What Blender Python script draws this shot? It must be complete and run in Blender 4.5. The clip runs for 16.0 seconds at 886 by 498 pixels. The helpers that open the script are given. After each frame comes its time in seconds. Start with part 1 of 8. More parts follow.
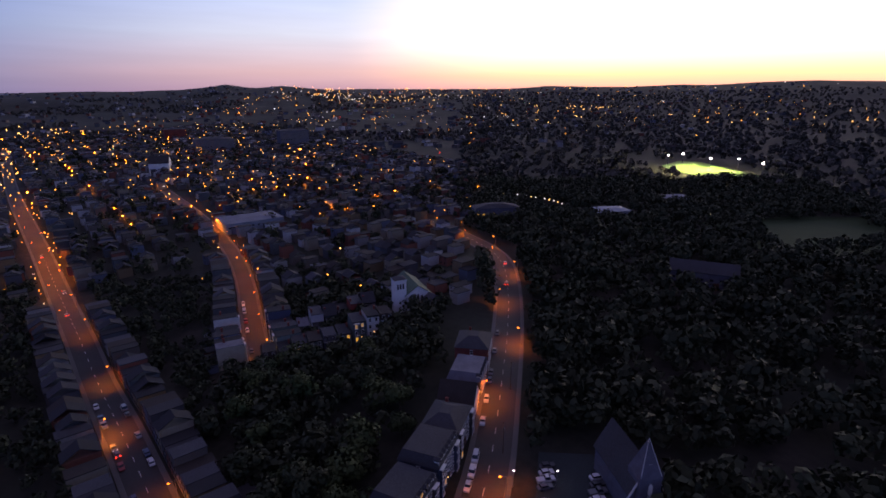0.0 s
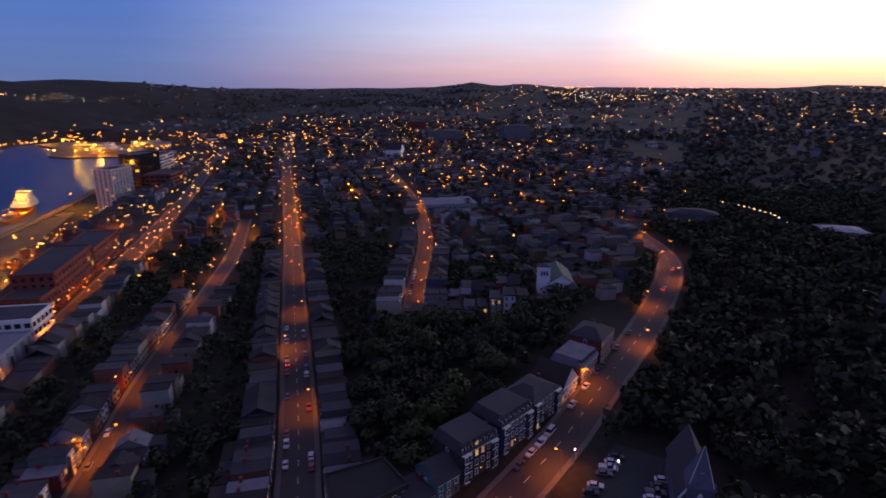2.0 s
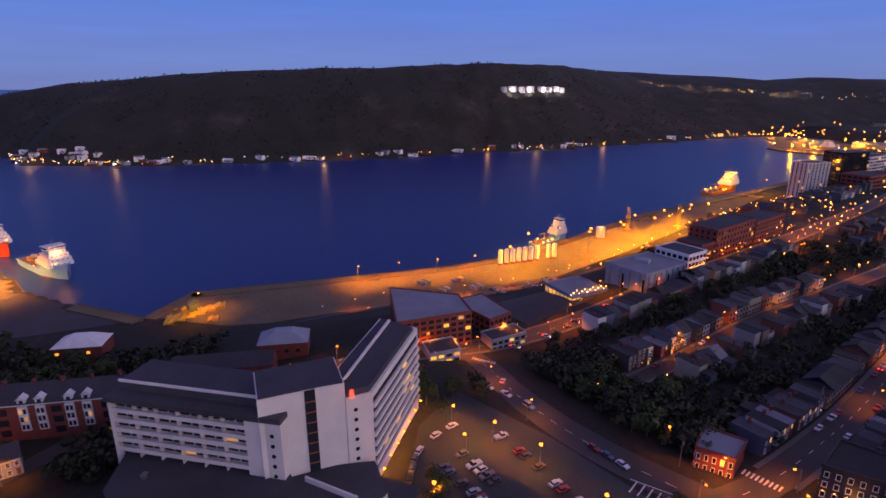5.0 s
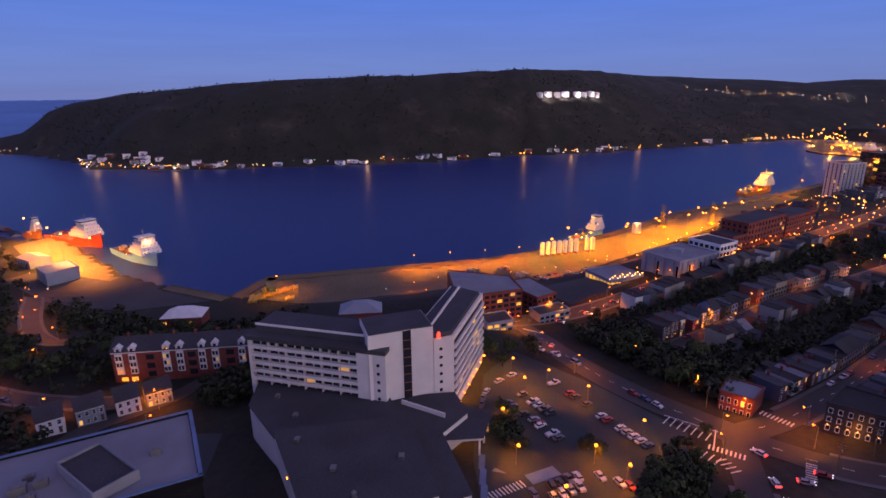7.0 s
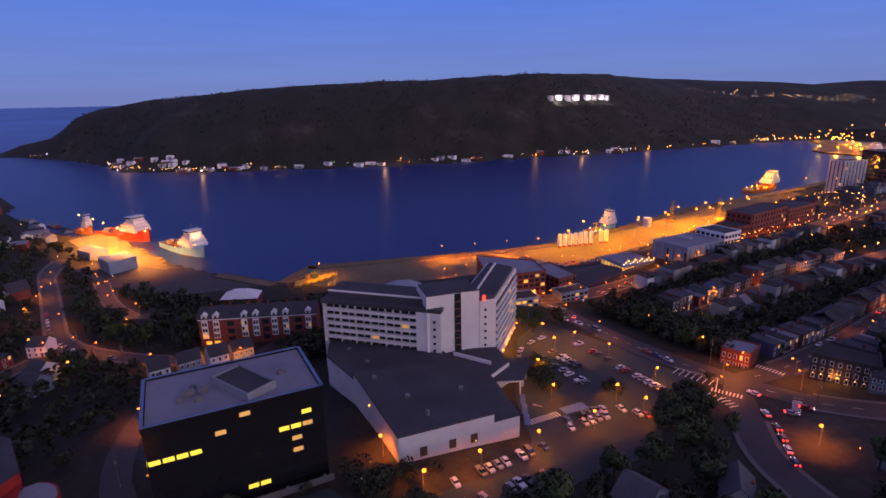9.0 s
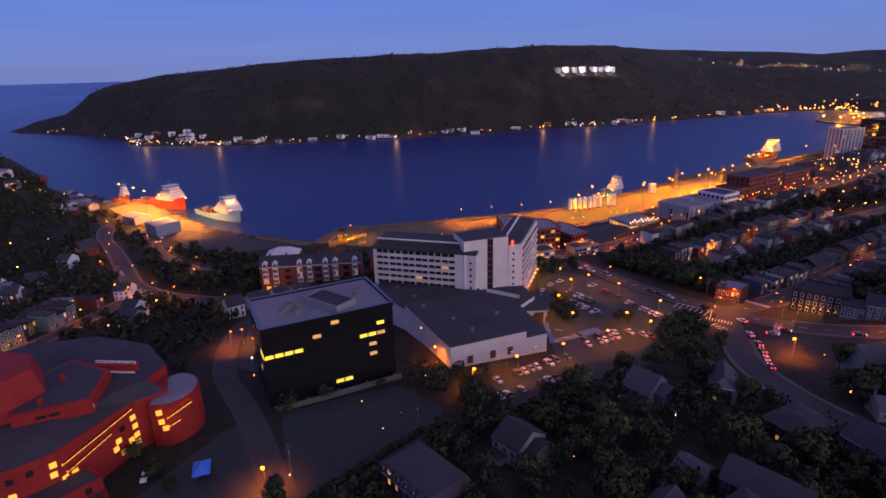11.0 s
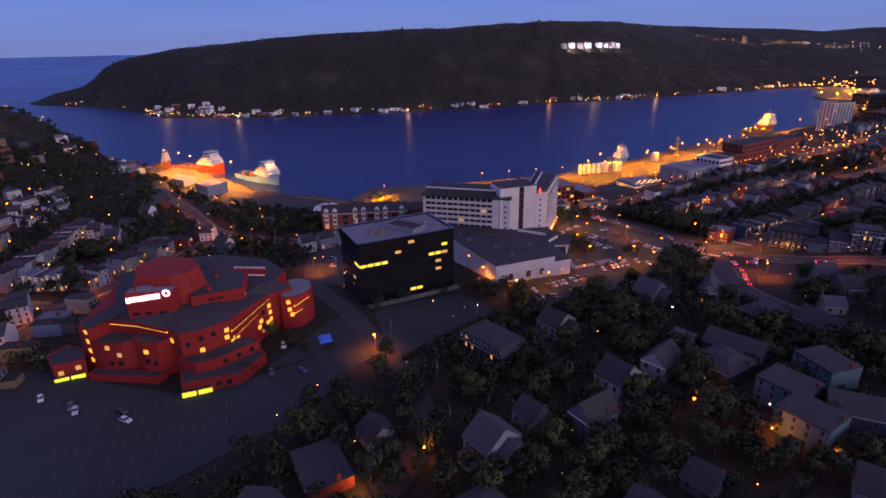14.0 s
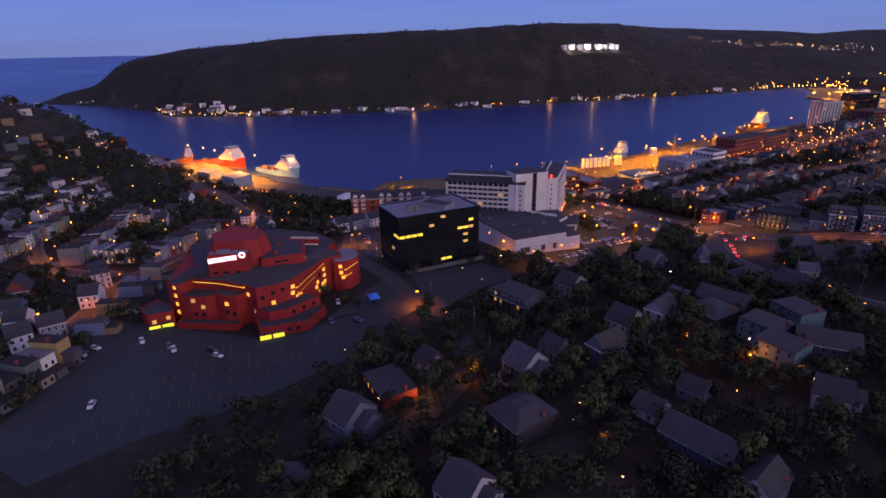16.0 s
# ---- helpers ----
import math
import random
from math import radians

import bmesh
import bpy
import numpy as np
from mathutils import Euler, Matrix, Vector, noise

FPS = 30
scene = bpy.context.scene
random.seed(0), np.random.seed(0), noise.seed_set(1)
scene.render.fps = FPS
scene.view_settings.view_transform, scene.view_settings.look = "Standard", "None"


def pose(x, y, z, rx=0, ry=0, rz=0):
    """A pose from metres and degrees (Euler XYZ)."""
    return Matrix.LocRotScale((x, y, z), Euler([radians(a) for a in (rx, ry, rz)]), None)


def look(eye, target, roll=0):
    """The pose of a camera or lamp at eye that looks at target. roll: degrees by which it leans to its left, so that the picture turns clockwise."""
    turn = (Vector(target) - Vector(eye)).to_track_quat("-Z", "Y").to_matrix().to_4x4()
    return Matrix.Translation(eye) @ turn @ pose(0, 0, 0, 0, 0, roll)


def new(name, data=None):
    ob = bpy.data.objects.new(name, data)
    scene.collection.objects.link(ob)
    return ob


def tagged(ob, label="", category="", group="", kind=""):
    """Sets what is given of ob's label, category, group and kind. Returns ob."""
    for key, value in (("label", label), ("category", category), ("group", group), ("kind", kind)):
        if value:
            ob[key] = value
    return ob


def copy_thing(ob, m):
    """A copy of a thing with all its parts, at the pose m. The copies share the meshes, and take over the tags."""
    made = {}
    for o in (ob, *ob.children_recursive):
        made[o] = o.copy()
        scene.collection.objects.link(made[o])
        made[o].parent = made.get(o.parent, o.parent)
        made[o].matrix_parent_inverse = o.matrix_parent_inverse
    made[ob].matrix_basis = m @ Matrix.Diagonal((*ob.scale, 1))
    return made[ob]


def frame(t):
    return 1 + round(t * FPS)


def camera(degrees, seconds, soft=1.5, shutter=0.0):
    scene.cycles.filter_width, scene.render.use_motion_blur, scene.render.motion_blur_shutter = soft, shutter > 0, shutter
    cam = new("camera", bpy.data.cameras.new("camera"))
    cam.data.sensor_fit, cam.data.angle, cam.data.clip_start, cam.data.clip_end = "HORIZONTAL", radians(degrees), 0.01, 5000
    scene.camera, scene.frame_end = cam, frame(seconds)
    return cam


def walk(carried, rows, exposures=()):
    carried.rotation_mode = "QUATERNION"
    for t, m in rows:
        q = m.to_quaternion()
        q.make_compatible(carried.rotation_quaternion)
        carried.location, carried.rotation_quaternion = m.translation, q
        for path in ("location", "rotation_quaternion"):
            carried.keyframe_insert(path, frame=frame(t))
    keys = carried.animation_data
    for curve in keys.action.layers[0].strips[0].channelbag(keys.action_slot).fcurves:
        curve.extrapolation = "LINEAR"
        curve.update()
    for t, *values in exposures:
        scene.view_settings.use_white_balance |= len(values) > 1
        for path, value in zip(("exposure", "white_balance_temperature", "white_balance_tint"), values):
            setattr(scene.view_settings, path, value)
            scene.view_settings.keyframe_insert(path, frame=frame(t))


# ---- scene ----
cam = camera(78.6, 16.0, 1.6, 0.25)
PATH = [
    (0, (-3.888, 0.832, 142.451), (-3.851, 2.75, 141.887), -0.2),
    (0.5, (6.093, -1.842, 142.491), (6.129, 0.074, 141.921), -0.3),
    (1, (15.97, -4.796, 142.255), (15.861, -2.882, 141.685), -0.3),
    (1.5, (25.527, -7.056, 141.178), (25.122, -5.182, 140.609), -0.1),
    (2, (35.468, -10.166, 140.544), (34.713, -8.404, 139.974), 0.2),
    (2.5, (44.665, -12.93, 139.779), (43.607, -11.332, 139.205), 0.5),
    (3, (54.725, -14.947, 139.109), (53.43, -13.536, 138.533), 0.5),
    (3.5, (64.292, -17.431, 139.095), (62.777, -16.262, 138.515), 0.5),
    (4, (74.364, -21.201, 139.658), (72.521, -20.699, 139.064), 0.5),
    (4.5, (85.674, -23.212, 139.62), (83.766, -23.126, 139.028), 0.4),
    (4.7, (89.993, -24.344, 140.19), (88.083, -24.313, 139.599), 0.2),
    (6.8, (133.672, -38.338, 139.49), (131.754, -38.452, 138.937), -0.4),
    (7, (137.085, -38.974, 140.208), (135.169, -39.103, 139.648), -0.6),
    (7.5, (147.223, -42.072, 140.366), (145.308, -42.219, 139.81), -0.7),
    (8, (157.414, -45.112, 140.325), (155.498, -45.265, 139.774), -0.8),
    (10.3, (203.108, -59.345, 139.691), (201.192, -59.512, 139.143), -1.4),
    (10.5, (207.534, -60.388, 140.19), (205.626, -60.556, 139.613), -1.4),
    (11, (217.037, -63.263, 139.936), (215.147, -63.434, 139.304), -1.5),
    (11.5, (226.819, -66.257, 139.868), (224.936, -66.431, 139.218), -1.6),
    (12, (236.556, -69.281, 139.807), (234.698, -69.453, 139.088), -1.6),
    (12.5, (246.515, -72.223, 140.051), (244.656, -72.396, 139.334), -1.5),
    (13, (256.457, -75.331, 140.131), (254.597, -75.505, 139.418), -1.4),
    (13.5, (266.481, -78.482, 140.342), (264.62, -78.653, 139.631), -1.3),
    (14, (276.486, -81.569, 140.389), (274.623, -81.737, 139.68), -1.2),
    (14.5, (286.273, -84.603, 140.481), (284.41, -84.768, 139.773), -1.1),
    (15, (296.172, -87.504, 140.397), (294.308, -87.668, 139.691), -1.2),
    (15.5, (305.903, -90.396, 140.323), (304.038, -90.558, 139.618), -1.2),
    (16, (315.836, -93.504, 140.419), (313.971, -93.664, 139.714), -1.1),
]

# ---- world, light, exposure ----
EXPOSURES = [(t, stops + 0.03, 7300, tint + 2) for t, stops, tint in ((0.0, 0.0, 29), (0.5, -0.1, 29), (1.5, -0.08, 31), (2.5, 0.26, 35), (3.5, 0.5, 39), (4.0, 0.5, 41), (4.5, 0.4, 43), (8.0, 0.36, 44), (11.0, 0.4, 45), (16.0, 0.44, 45))]
walk(cam, [(t, look(eye, target, roll)) for t, eye, target, roll in PATH], EXPOSURES)

world = bpy.data.worlds.new("dusk_sky")
scene.world = world
world.use_nodes = True


def node(tree, kind, **inputs):
    n = tree.nodes.new(kind)
    for key, value in inputs.items():
        n.inputs[int(key[1:]) if key[0] == "i" and key[1:].isdigit() else key.replace("_", " ")].default_value = value
    return n


def ramp(tree, stops, mode="LINEAR"):
    n = tree.nodes.new("ShaderNodeValToRGB")
    n.color_ramp.interpolation = mode
    els = n.color_ramp.elements
    while len(els) < len(stops):
        els.new(0.5)
    for e, (p, c) in zip(els, stops):
        e.position, e.color = p, (*c, 1)
    return n


def build_sky():
    """Dusk: blue overhead, a white and yellow afterglow low in the north-west."""
    t = world.node_tree
    t.nodes.clear()
    coord = t.nodes.new("ShaderNodeTexCoord")
    sep = t.nodes.new("ShaderNodeSeparateXYZ")
    t.links.new(coord.outputs["Generated"], sep.inputs[0])
    away = ramp(t, [(0.0, (0.096, 0.178, 0.39)), (0.04, (0.088, 0.198, 0.455)), (0.16, (0.047, 0.175, 0.56)), (0.5, (0.11, 0.13, 0.33)), (1.0, (0.165, 0.155, 0.28))])
    side = ramp(t, [(0.0, (0.56, 0.38, 0.48)), (0.03, (0.78, 0.58, 0.58)), (0.09, (0.72, 0.88, 1.02)), (0.2, (0.48, 0.78, 1.25)), (0.5, (0.15, 0.22, 0.48)), (1.0, (0.135, 0.135, 0.26))])
    glow = ramp(t, [(0.0, (1.25, 0.62, 0.50)), (0.025, (1.7, 1.05, 0.55)), (0.07, (2.2, 1.9, 1.4)), (0.2, (1.9, 1.85, 1.9)), (0.42, (0.5, 0.62, 0.92)), (1.0, (0.135, 0.135, 0.26))])
    for r in (away, side, glow):
        t.links.new(sep.outputs["Z"], r.inputs[0])
    flat = node(t, "ShaderNodeVectorMath")
    flat.operation = "DOT_PRODUCT"
    t.links.new(coord.outputs["Generated"], flat.inputs[0])
    flat.inputs[1].default_value = (0.58, 0.815, 0.0)
    near = node(t, "ShaderNodeMapRange", From_Min=0.70, From_Max=0.97)
    near.interpolation_type = "SMOOTHSTEP"
    wide = node(t, "ShaderNodeMapRange", From_Min=0.0, From_Max=0.80)
    wide.interpolation_type = "SMOOTHSTEP"
    t.links.new(flat.outputs["Value"], near.inputs[0])
    t.links.new(flat.outputs["Value"], wide.inputs[0])
    # faint bands of high cloud
    stretch = t.nodes.new("ShaderNodeMapping")
    stretch.inputs["Scale"].default_value = (3, 3, 42)
    t.links.new(coord.outputs["Generated"], stretch.inputs[0])
    cloud = node(t, "ShaderNodeTexNoise", Scale=1.6, Detail=4.0)
    t.links.new(stretch.outputs[0], cloud.inputs["Vector"])
    soft = node(t, "ShaderNodeMapRange", From_Min=0.35, From_Max=0.75, To_Min=0.965, To_Max=1.03)
    t.links.new(cloud.outputs["Fac"], soft.inputs[0])
    m1, m2, m3 = (t.nodes.new("ShaderNodeMixRGB") for _ in range(3))
    t.links.new(wide.outputs[0], m1.inputs[0])
    t.links.new(away.outputs[0], m1.inputs[1])
    t.links.new(side.outputs[0], m1.inputs[2])
    t.links.new(near.outputs[0], m2.inputs[0])
    t.links.new(m1.outputs[0], m2.inputs[1])
    t.links.new(glow.outputs[0], m2.inputs[2])
    m3.blend_type, m3.inputs[0].default_value = "MULTIPLY", 1.0
    t.links.new(m2.outputs[0], m3.inputs[1])
    t.links.new(soft.outputs[0], m3.inputs[2])
    bg = node(t, "ShaderNodeBackground", Strength=1.0)
    t.links.new(m3.outputs[0], bg.inputs["Color"])
    out = t.nodes.new("ShaderNodeOutputWorld")
    t.links.new(bg.outputs[0], out.inputs[0])


build_sky()
SODIUM, WARM, WHITE = (1.0, 0.22, 0.008), (1.0, 0.66, 0.28), (0.85, 0.95, 1.0)

# ---- materials ----


def mat(name, col, rough=0.8, var=0.3, scale=0.6, fine=9.0, bump=0.0, metal=0.0, choices=None, stretch=None, spec=0.35):
    """A surface with its colour broken at two scales; choices: colours of which each object takes one."""
    m = bpy.data.materials.new(name)
    m.use_nodes = True
    t = m.node_tree
    b = t.nodes["Principled BSDF"]
    b.inputs["Roughness"].default_value, b.inputs["Metallic"].default_value = rough, metal
    b.inputs["Specular IOR Level"].default_value = spec
    coord = t.nodes.new("ShaderNodeTexCoord")
    vec = coord.outputs["Object"]
    if stretch:
        mp = t.nodes.new("ShaderNodeMapping")
        mp.inputs["Scale"].default_value = stretch
        t.links.new(vec, mp.inputs[0])
        vec = mp.outputs[0]
    big = node(t, "ShaderNodeTexNoise", Scale=scale, Detail=3.0)
    small = node(t, "ShaderNodeTexNoise", Scale=fine, Detail=2.0)
    for n in (big, small):
        t.links.new(vec, n.inputs["Vector"])
    add = node(t, "ShaderNodeMath")
    add.operation = "ADD"
    t.links.new(big.outputs["Fac"], add.inputs[0])
    t.links.new(small.outputs["Fac"], add.inputs[1])
    rng = node(t, "ShaderNodeMapRange", From_Min=0.6, From_Max=1.4, To_Min=1 - var, To_Max=1 + var)
    t.links.new(add.outputs[0], rng.inputs[0])
    mul = t.nodes.new("ShaderNodeMixRGB")
    mul.blend_type, mul.inputs[0].default_value, mul.inputs[1].default_value = "MULTIPLY", 1.0, (*col, 1)
    t.links.new(rng.outputs[0], mul.inputs[2])
    if choices:
        info = t.nodes.new("ShaderNodeObjectInfo")
        pick = ramp(t, [(i / len(choices), c) for i, c in enumerate(choices)], "CONSTANT")
        t.links.new(info.outputs["Random"], pick.inputs[0])
        t.links.new(pick.outputs[0], mul.inputs[1])
    t.links.new(mul.outputs[0], b.inputs["Base Color"])
    if bump:
        bp = node(t, "ShaderNodeBump", Strength=bump, Distance=0.2)
        t.links.new(add.outputs[0], bp.inputs["Height"])
        t.links.new(bp.outputs[0], b.inputs["Normal"])
    return m


def islands(m, colours):
    """Let each loose piece of a joined mesh take one of the colours."""
    t = m.node_tree
    geo = t.nodes.new("ShaderNodeNewGeometry")
    pick = ramp(t, [(i / len(colours), c) for i, c in enumerate(colours)], "CONSTANT")
    t.links.new(geo.outputs["Random Per Island"], pick.inputs[0])
    mul = next(n for n in t.nodes if n.bl_idname == "ShaderNodeMixRGB")
    t.links.new(pick.outputs[0], mul.inputs[1])
    return m


def lamp_mat(name, col, power, sampled=False):
    m = bpy.data.materials.new(name)
    m.use_nodes = True
    b = m.node_tree.nodes["Principled BSDF"]
    b.inputs["Base Color"].default_value = (*col, 1)
    b.inputs["Emission Color"].default_value = (*col, 1)
    b.inputs["Emission Strength"].default_value = power
    if not sampled:
        m.cycles.emission_sampling = "NONE"
    return m


HOUSE = [(0.55, 0.55, 0.54), (0.14, 0.19, 0.30), (0.26, 0.05, 0.04), (0.34, 0.30, 0.23), (0.10, 0.13, 0.125), (0.28, 0.32, 0.37), (0.06, 0.07, 0.12), (0.34, 0.24, 0.10), (0.42, 0.41, 0.43), (0.17, 0.08, 0.06), (0.15, 0.20, 0.19), (0.09, 0.07, 0.065), (0.20, 0.18, 0.17)]
ROOFS = [(0.026, 0.025, 0.029), (0.036, 0.035, 0.041), (0.022, 0.020, 0.021), (0.055, 0.055, 0.066), (0.032, 0.032, 0.037), (0.024, 0.023, 0.026), (0.034, 0.026, 0.023), (0.05, 0.05, 0.058), (0.15, 0.15, 0.18)]
M = {
    "asphalt": mat("asphalt", (0.050, 0.046, 0.044), 0.75, 0.3, 0.05, 3.0, 0.1),
    "lot": mat("lot_asphalt", (0.030, 0.042, 0.044), 0.8, 0.3, 0.04, 2.0, 0.1),
    "pave": mat("pavement_concrete", (0.12, 0.113, 0.106), 0.85, 0.25, 0.1, 4.0),
    "quay": mat("quay_concrete", (0.15, 0.112, 0.06), 0.85, 0.4, 0.03, 0.8),
    "bay_paint": mat("worn_bay_paint", (0.20, 0.15, 0.05), 0.7, 0.4, 0.5, 4.0),
    "paint": mat("road_paint", (0.62, 0.60, 0.55), 0.6, 0.3, 0.5, 8.0),
    "siding": mat("painted_siding", (0.5, 0.5, 0.5), 0.7, 0.18, 0.4, 6.0, choices=HOUSE),
    "roofing": mat("felt_roofing", (0.07, 0.07, 0.08), 0.85, 0.35, 0.3, 5.0, 0.2, choices=ROOFS),
    "pale_siding": mat("pale_siding", (0.5, 0.5, 0.5), 0.7, 0.18, 0.4, 6.0, choices=[(0.34, 0.34, 0.37), (0.19, 0.23, 0.28), (0.26, 0.25, 0.23), (0.11, 0.13, 0.18), (0.30, 0.30, 0.32)]),
    "pale_roofing": mat("weathered_roofing", (0.1, 0.1, 0.1), 0.8, 0.3, 0.3, 5.0, 0.2, choices=[(0.045, 0.045, 0.052), (0.085, 0.09, 0.11), (0.034, 0.034, 0.038), (0.06, 0.063, 0.076)]),
    "dull_trim": mat("weathered_grey_trim", (0.16, 0.16, 0.17), 0.7, 0.2, 1.0, 10.0),
    "trim": mat("white_trim", (0.68, 0.68, 0.66), 0.6, 0.12, 1.0, 10.0),
    "brick": mat("red_brick", (0.19, 0.048, 0.036), 0.85, 0.3, 0.5, 12.0, 0.15),
    "redwall": mat("red_cladding", (0.30, 0.02, 0.017), 0.7, 0.16, 0.2, 5.0),
    "concrete": mat("pale_concrete", (0.60, 0.57, 0.56), 0.75, 0.14, 0.15, 4.0),
    "darkroof": mat("dark_membrane_roof", (0.045, 0.045, 0.052), 0.8, 0.35, 0.08, 2.0, 0.1),
    "greyroof": mat("grey_gravel_roof", (0.19, 0.20, 0.235), 0.85, 0.25, 0.1, 6.0, 0.1),
    "tower": mat("pale_panel", (0.55, 0.52, 0.52), 0.7, 0.12, 0.2, 3.0),
    "greywall": mat("grey_metal_cladding", (0.24, 0.275, 0.33), 0.6, 0.15, 0.2, 5.0),
    "green": mat("green_roof", (0.055, 0.10, 0.07), 0.7, 0.25, 0.3, 5.0),
    "glass": mat("dark_window_glass", (0.02, 0.022, 0.028), 0.08, 0.1, 1.0, 5.0, spec=0.6),
    "curtain": mat("black_curtain_glass", (0.012, 0.012, 0.014), 0.12, 0.2, 0.3, 2.0, spec=0.5),
    "wood": mat("dark_door_wood", (0.10, 0.05, 0.035), 0.6, 0.25, 1.0, 12.0),
    "pole": mat("galvanised_pole", (0.20, 0.20, 0.20), 0.5, 0.15, 1.0, 9.0, metal=0.6),
    "timber": mat("weathered_pole_timber", (0.13, 0.10, 0.075), 0.9, 0.25, 1.0, 12.0, stretch=(6, 6, 0.5)),
    "bark": mat("bark", (0.075, 0.055, 0.04), 0.95, 0.3, 1.0, 9.0, 0.4, stretch=(4, 4, 0.6)),
    "leaf": mat("leaves", (0.05, 0.085, 0.03), 0.75, 0.4, 0.25, 2.5, choices=[(0.036, 0.056, 0.018), (0.046, 0.070, 0.021), (0.032, 0.046, 0.017), (0.054, 0.074, 0.022), (0.036, 0.045, 0.018)]),
    "woods": mat("woods_leaves", (0.034, 0.042, 0.019), 0.8, 0.45, 0.03, 0.6),
    # paler than woods: haze over the backlit far trees is put into the colour
    "hazed_leaves": mat("hazed_woods_leaves", (0.075, 0.072, 0.058), 0.85, 0.35, 0.01, 0.2),
    "tyre": mat("tyre_rubber", (0.02, 0.02, 0.02), 0.85, 0.2),
    "carpaint": mat("car_paint", (0.5, 0.5, 0.5), 0.3, 0.04, choices=[(0.6, 0.6, 0.62), (0.05, 0.05, 0.055), (0.3, 0.31, 0.33), (0.28, 0.03, 0.03), (0.65, 0.66, 0.68), (0.05, 0.08, 0.16), (0.12, 0.12, 0.13), (0.55, 0.56, 0.58)], spec=0.6),
    "hull_red": mat("red_hull_paint", (0.62, 0.07, 0.03), 0.5, 0.2, 0.2, 3.0),
    "hull_blue": mat("pale_blue_hull_paint", (0.13, 0.33, 0.56), 0.5, 0.2, 0.2, 3.0),
    "hull_orange": mat("orange_hull_paint", (0.60, 0.22, 0.04), 0.5, 0.2, 0.2, 3.0),
    "ship_white": mat("white_ship_paint", (0.72, 0.71, 0.68), 0.5, 0.15, 0.3, 4.0),
    "deck": mat("ship_deck", (0.16, 0.10, 0.07), 0.8, 0.3, 0.3, 4.0),
    "yellow": mat("yellow_steel", (0.60, 0.36, 0.04), 0.6, 0.2),
    "silo": mat("white_steel_silo", (0.70, 0.68, 0.62), 0.5, 0.15, 0.3, 3.0, stretch=(2, 2, 0.3)),
    "rust": mat("red_oxide_steel", (0.30, 0.08, 0.04), 0.8, 0.3),
    "crate": mat("stacked_cargo", (0.40, 0.28, 0.12), 0.8, 0.4, choices=[(0.45, 0.32, 0.14), (0.30, 0.12, 0.06), (0.12, 0.18, 0.14), (0.5, 0.48, 0.42), (0.12, 0.16, 0.26)]),
    "stone": mat("grey_blue_stone", (0.10, 0.105, 0.14), 0.85, 0.3, 0.5, 6.0, 0.3),
    "white_wall": mat("white_render", (0.70, 0.70, 0.72), 0.75, 0.12, 0.4, 6.0),
    "hedge": mat("hedge_leaves", (0.045, 0.075, 0.03), 0.85, 0.4, 0.4, 5.0, 0.5),
    "tarp": mat("blue_canopy", (0.035, 0.20, 0.72), 0.6, 0.15),
    "meadow": mat("meadow_grass", (0.030, 0.055, 0.016), 0.95, 0.35, 0.05, 0.8),
    "turf": mat("sports_turf", (0.12, 0.26, 0.05), 0.85, 0.2, 0.05, 1.5),
    "roof_far": islands(mat("far_roofing", (0.1, 0.1, 0.1), 0.85, 0.3, 0.1, 2.0), ROOFS[:-2]),
    "far": islands(mat("far_houses", (0.3, 0.3, 0.3), 0.8, 0.2, 0.1, 2.0), [(0.26, 0.25, 0.25), (0.10, 0.12, 0.17), (0.20, 0.07, 0.05), (0.24, 0.20, 0.15), (0.08, 0.09, 0.10), (0.42, 0.42, 0.43), (0.20, 0.14, 0.08), (0.12, 0.10, 0.09), (0.07, 0.07, 0.08)]),
    "gold": lamp_mat("gold_floodlight", (1.0, 0.46, 0.02), 6.0),
    "darkboard": mat("dark_clapboard", (0.035, 0.032, 0.035), 0.7, 0.2, 0.4, 6.0),
    "teal": mat("teal_clapboard", (0.07, 0.14, 0.16), 0.7, 0.2, 0.4, 6.0),
    "navy": mat("navy_clapboard", (0.045, 0.055, 0.09), 0.7, 0.2, 0.4, 6.0),
    "blue_paint": mat("faded_blue_paint", (0.10, 0.17, 0.30), 0.75, 0.25, 0.3, 4.0),
    "lit": lamp_mat("lit_window", (1.0, 0.54, 0.06), 0.7),
    "lit_office": lamp_mat("fluorescent_lit_window", (0.85, 0.72, 0.06), 0.8),
    "lit_dim": lamp_mat("dim_lit_window", (1.0, 0.58, 0.14), 0.28),
    "lit_green": lamp_mat("green_white_light", (0.62, 0.70, 0.04), 0.9),
    "bulb": lamp_mat("sodium_bulb", (1.0, 0.25, 0.015), 6.0),
    "bulb_far": lamp_mat("far_sodium_light", (1.0, 0.34, 0.035), 6.0),
    "bulb_warm": lamp_mat("far_yellow_light", (1.0, 0.52, 0.12), 5.5),
    "bulb_white": lamp_mat("far_white_light", (0.92, 0.92, 0.80), 2.6),
    "bulb_green": lamp_mat("far_green_light", (0.25, 1.0, 0.45), 2.0),
    "bulb_red": lamp_mat("red_light", (1.0, 0.05, 0.02), 3.0),
    "white_lamp": lamp_mat("white_floodlight", (0.95, 1.0, 0.95), 40.0),
    "sign_white": lamp_mat("lit_white_sign", (0.95, 0.97, 1.0), 1.8),
    "porch": lamp_mat("porch_lamp", (1.0, 0.55, 0.14), 4.0),
}


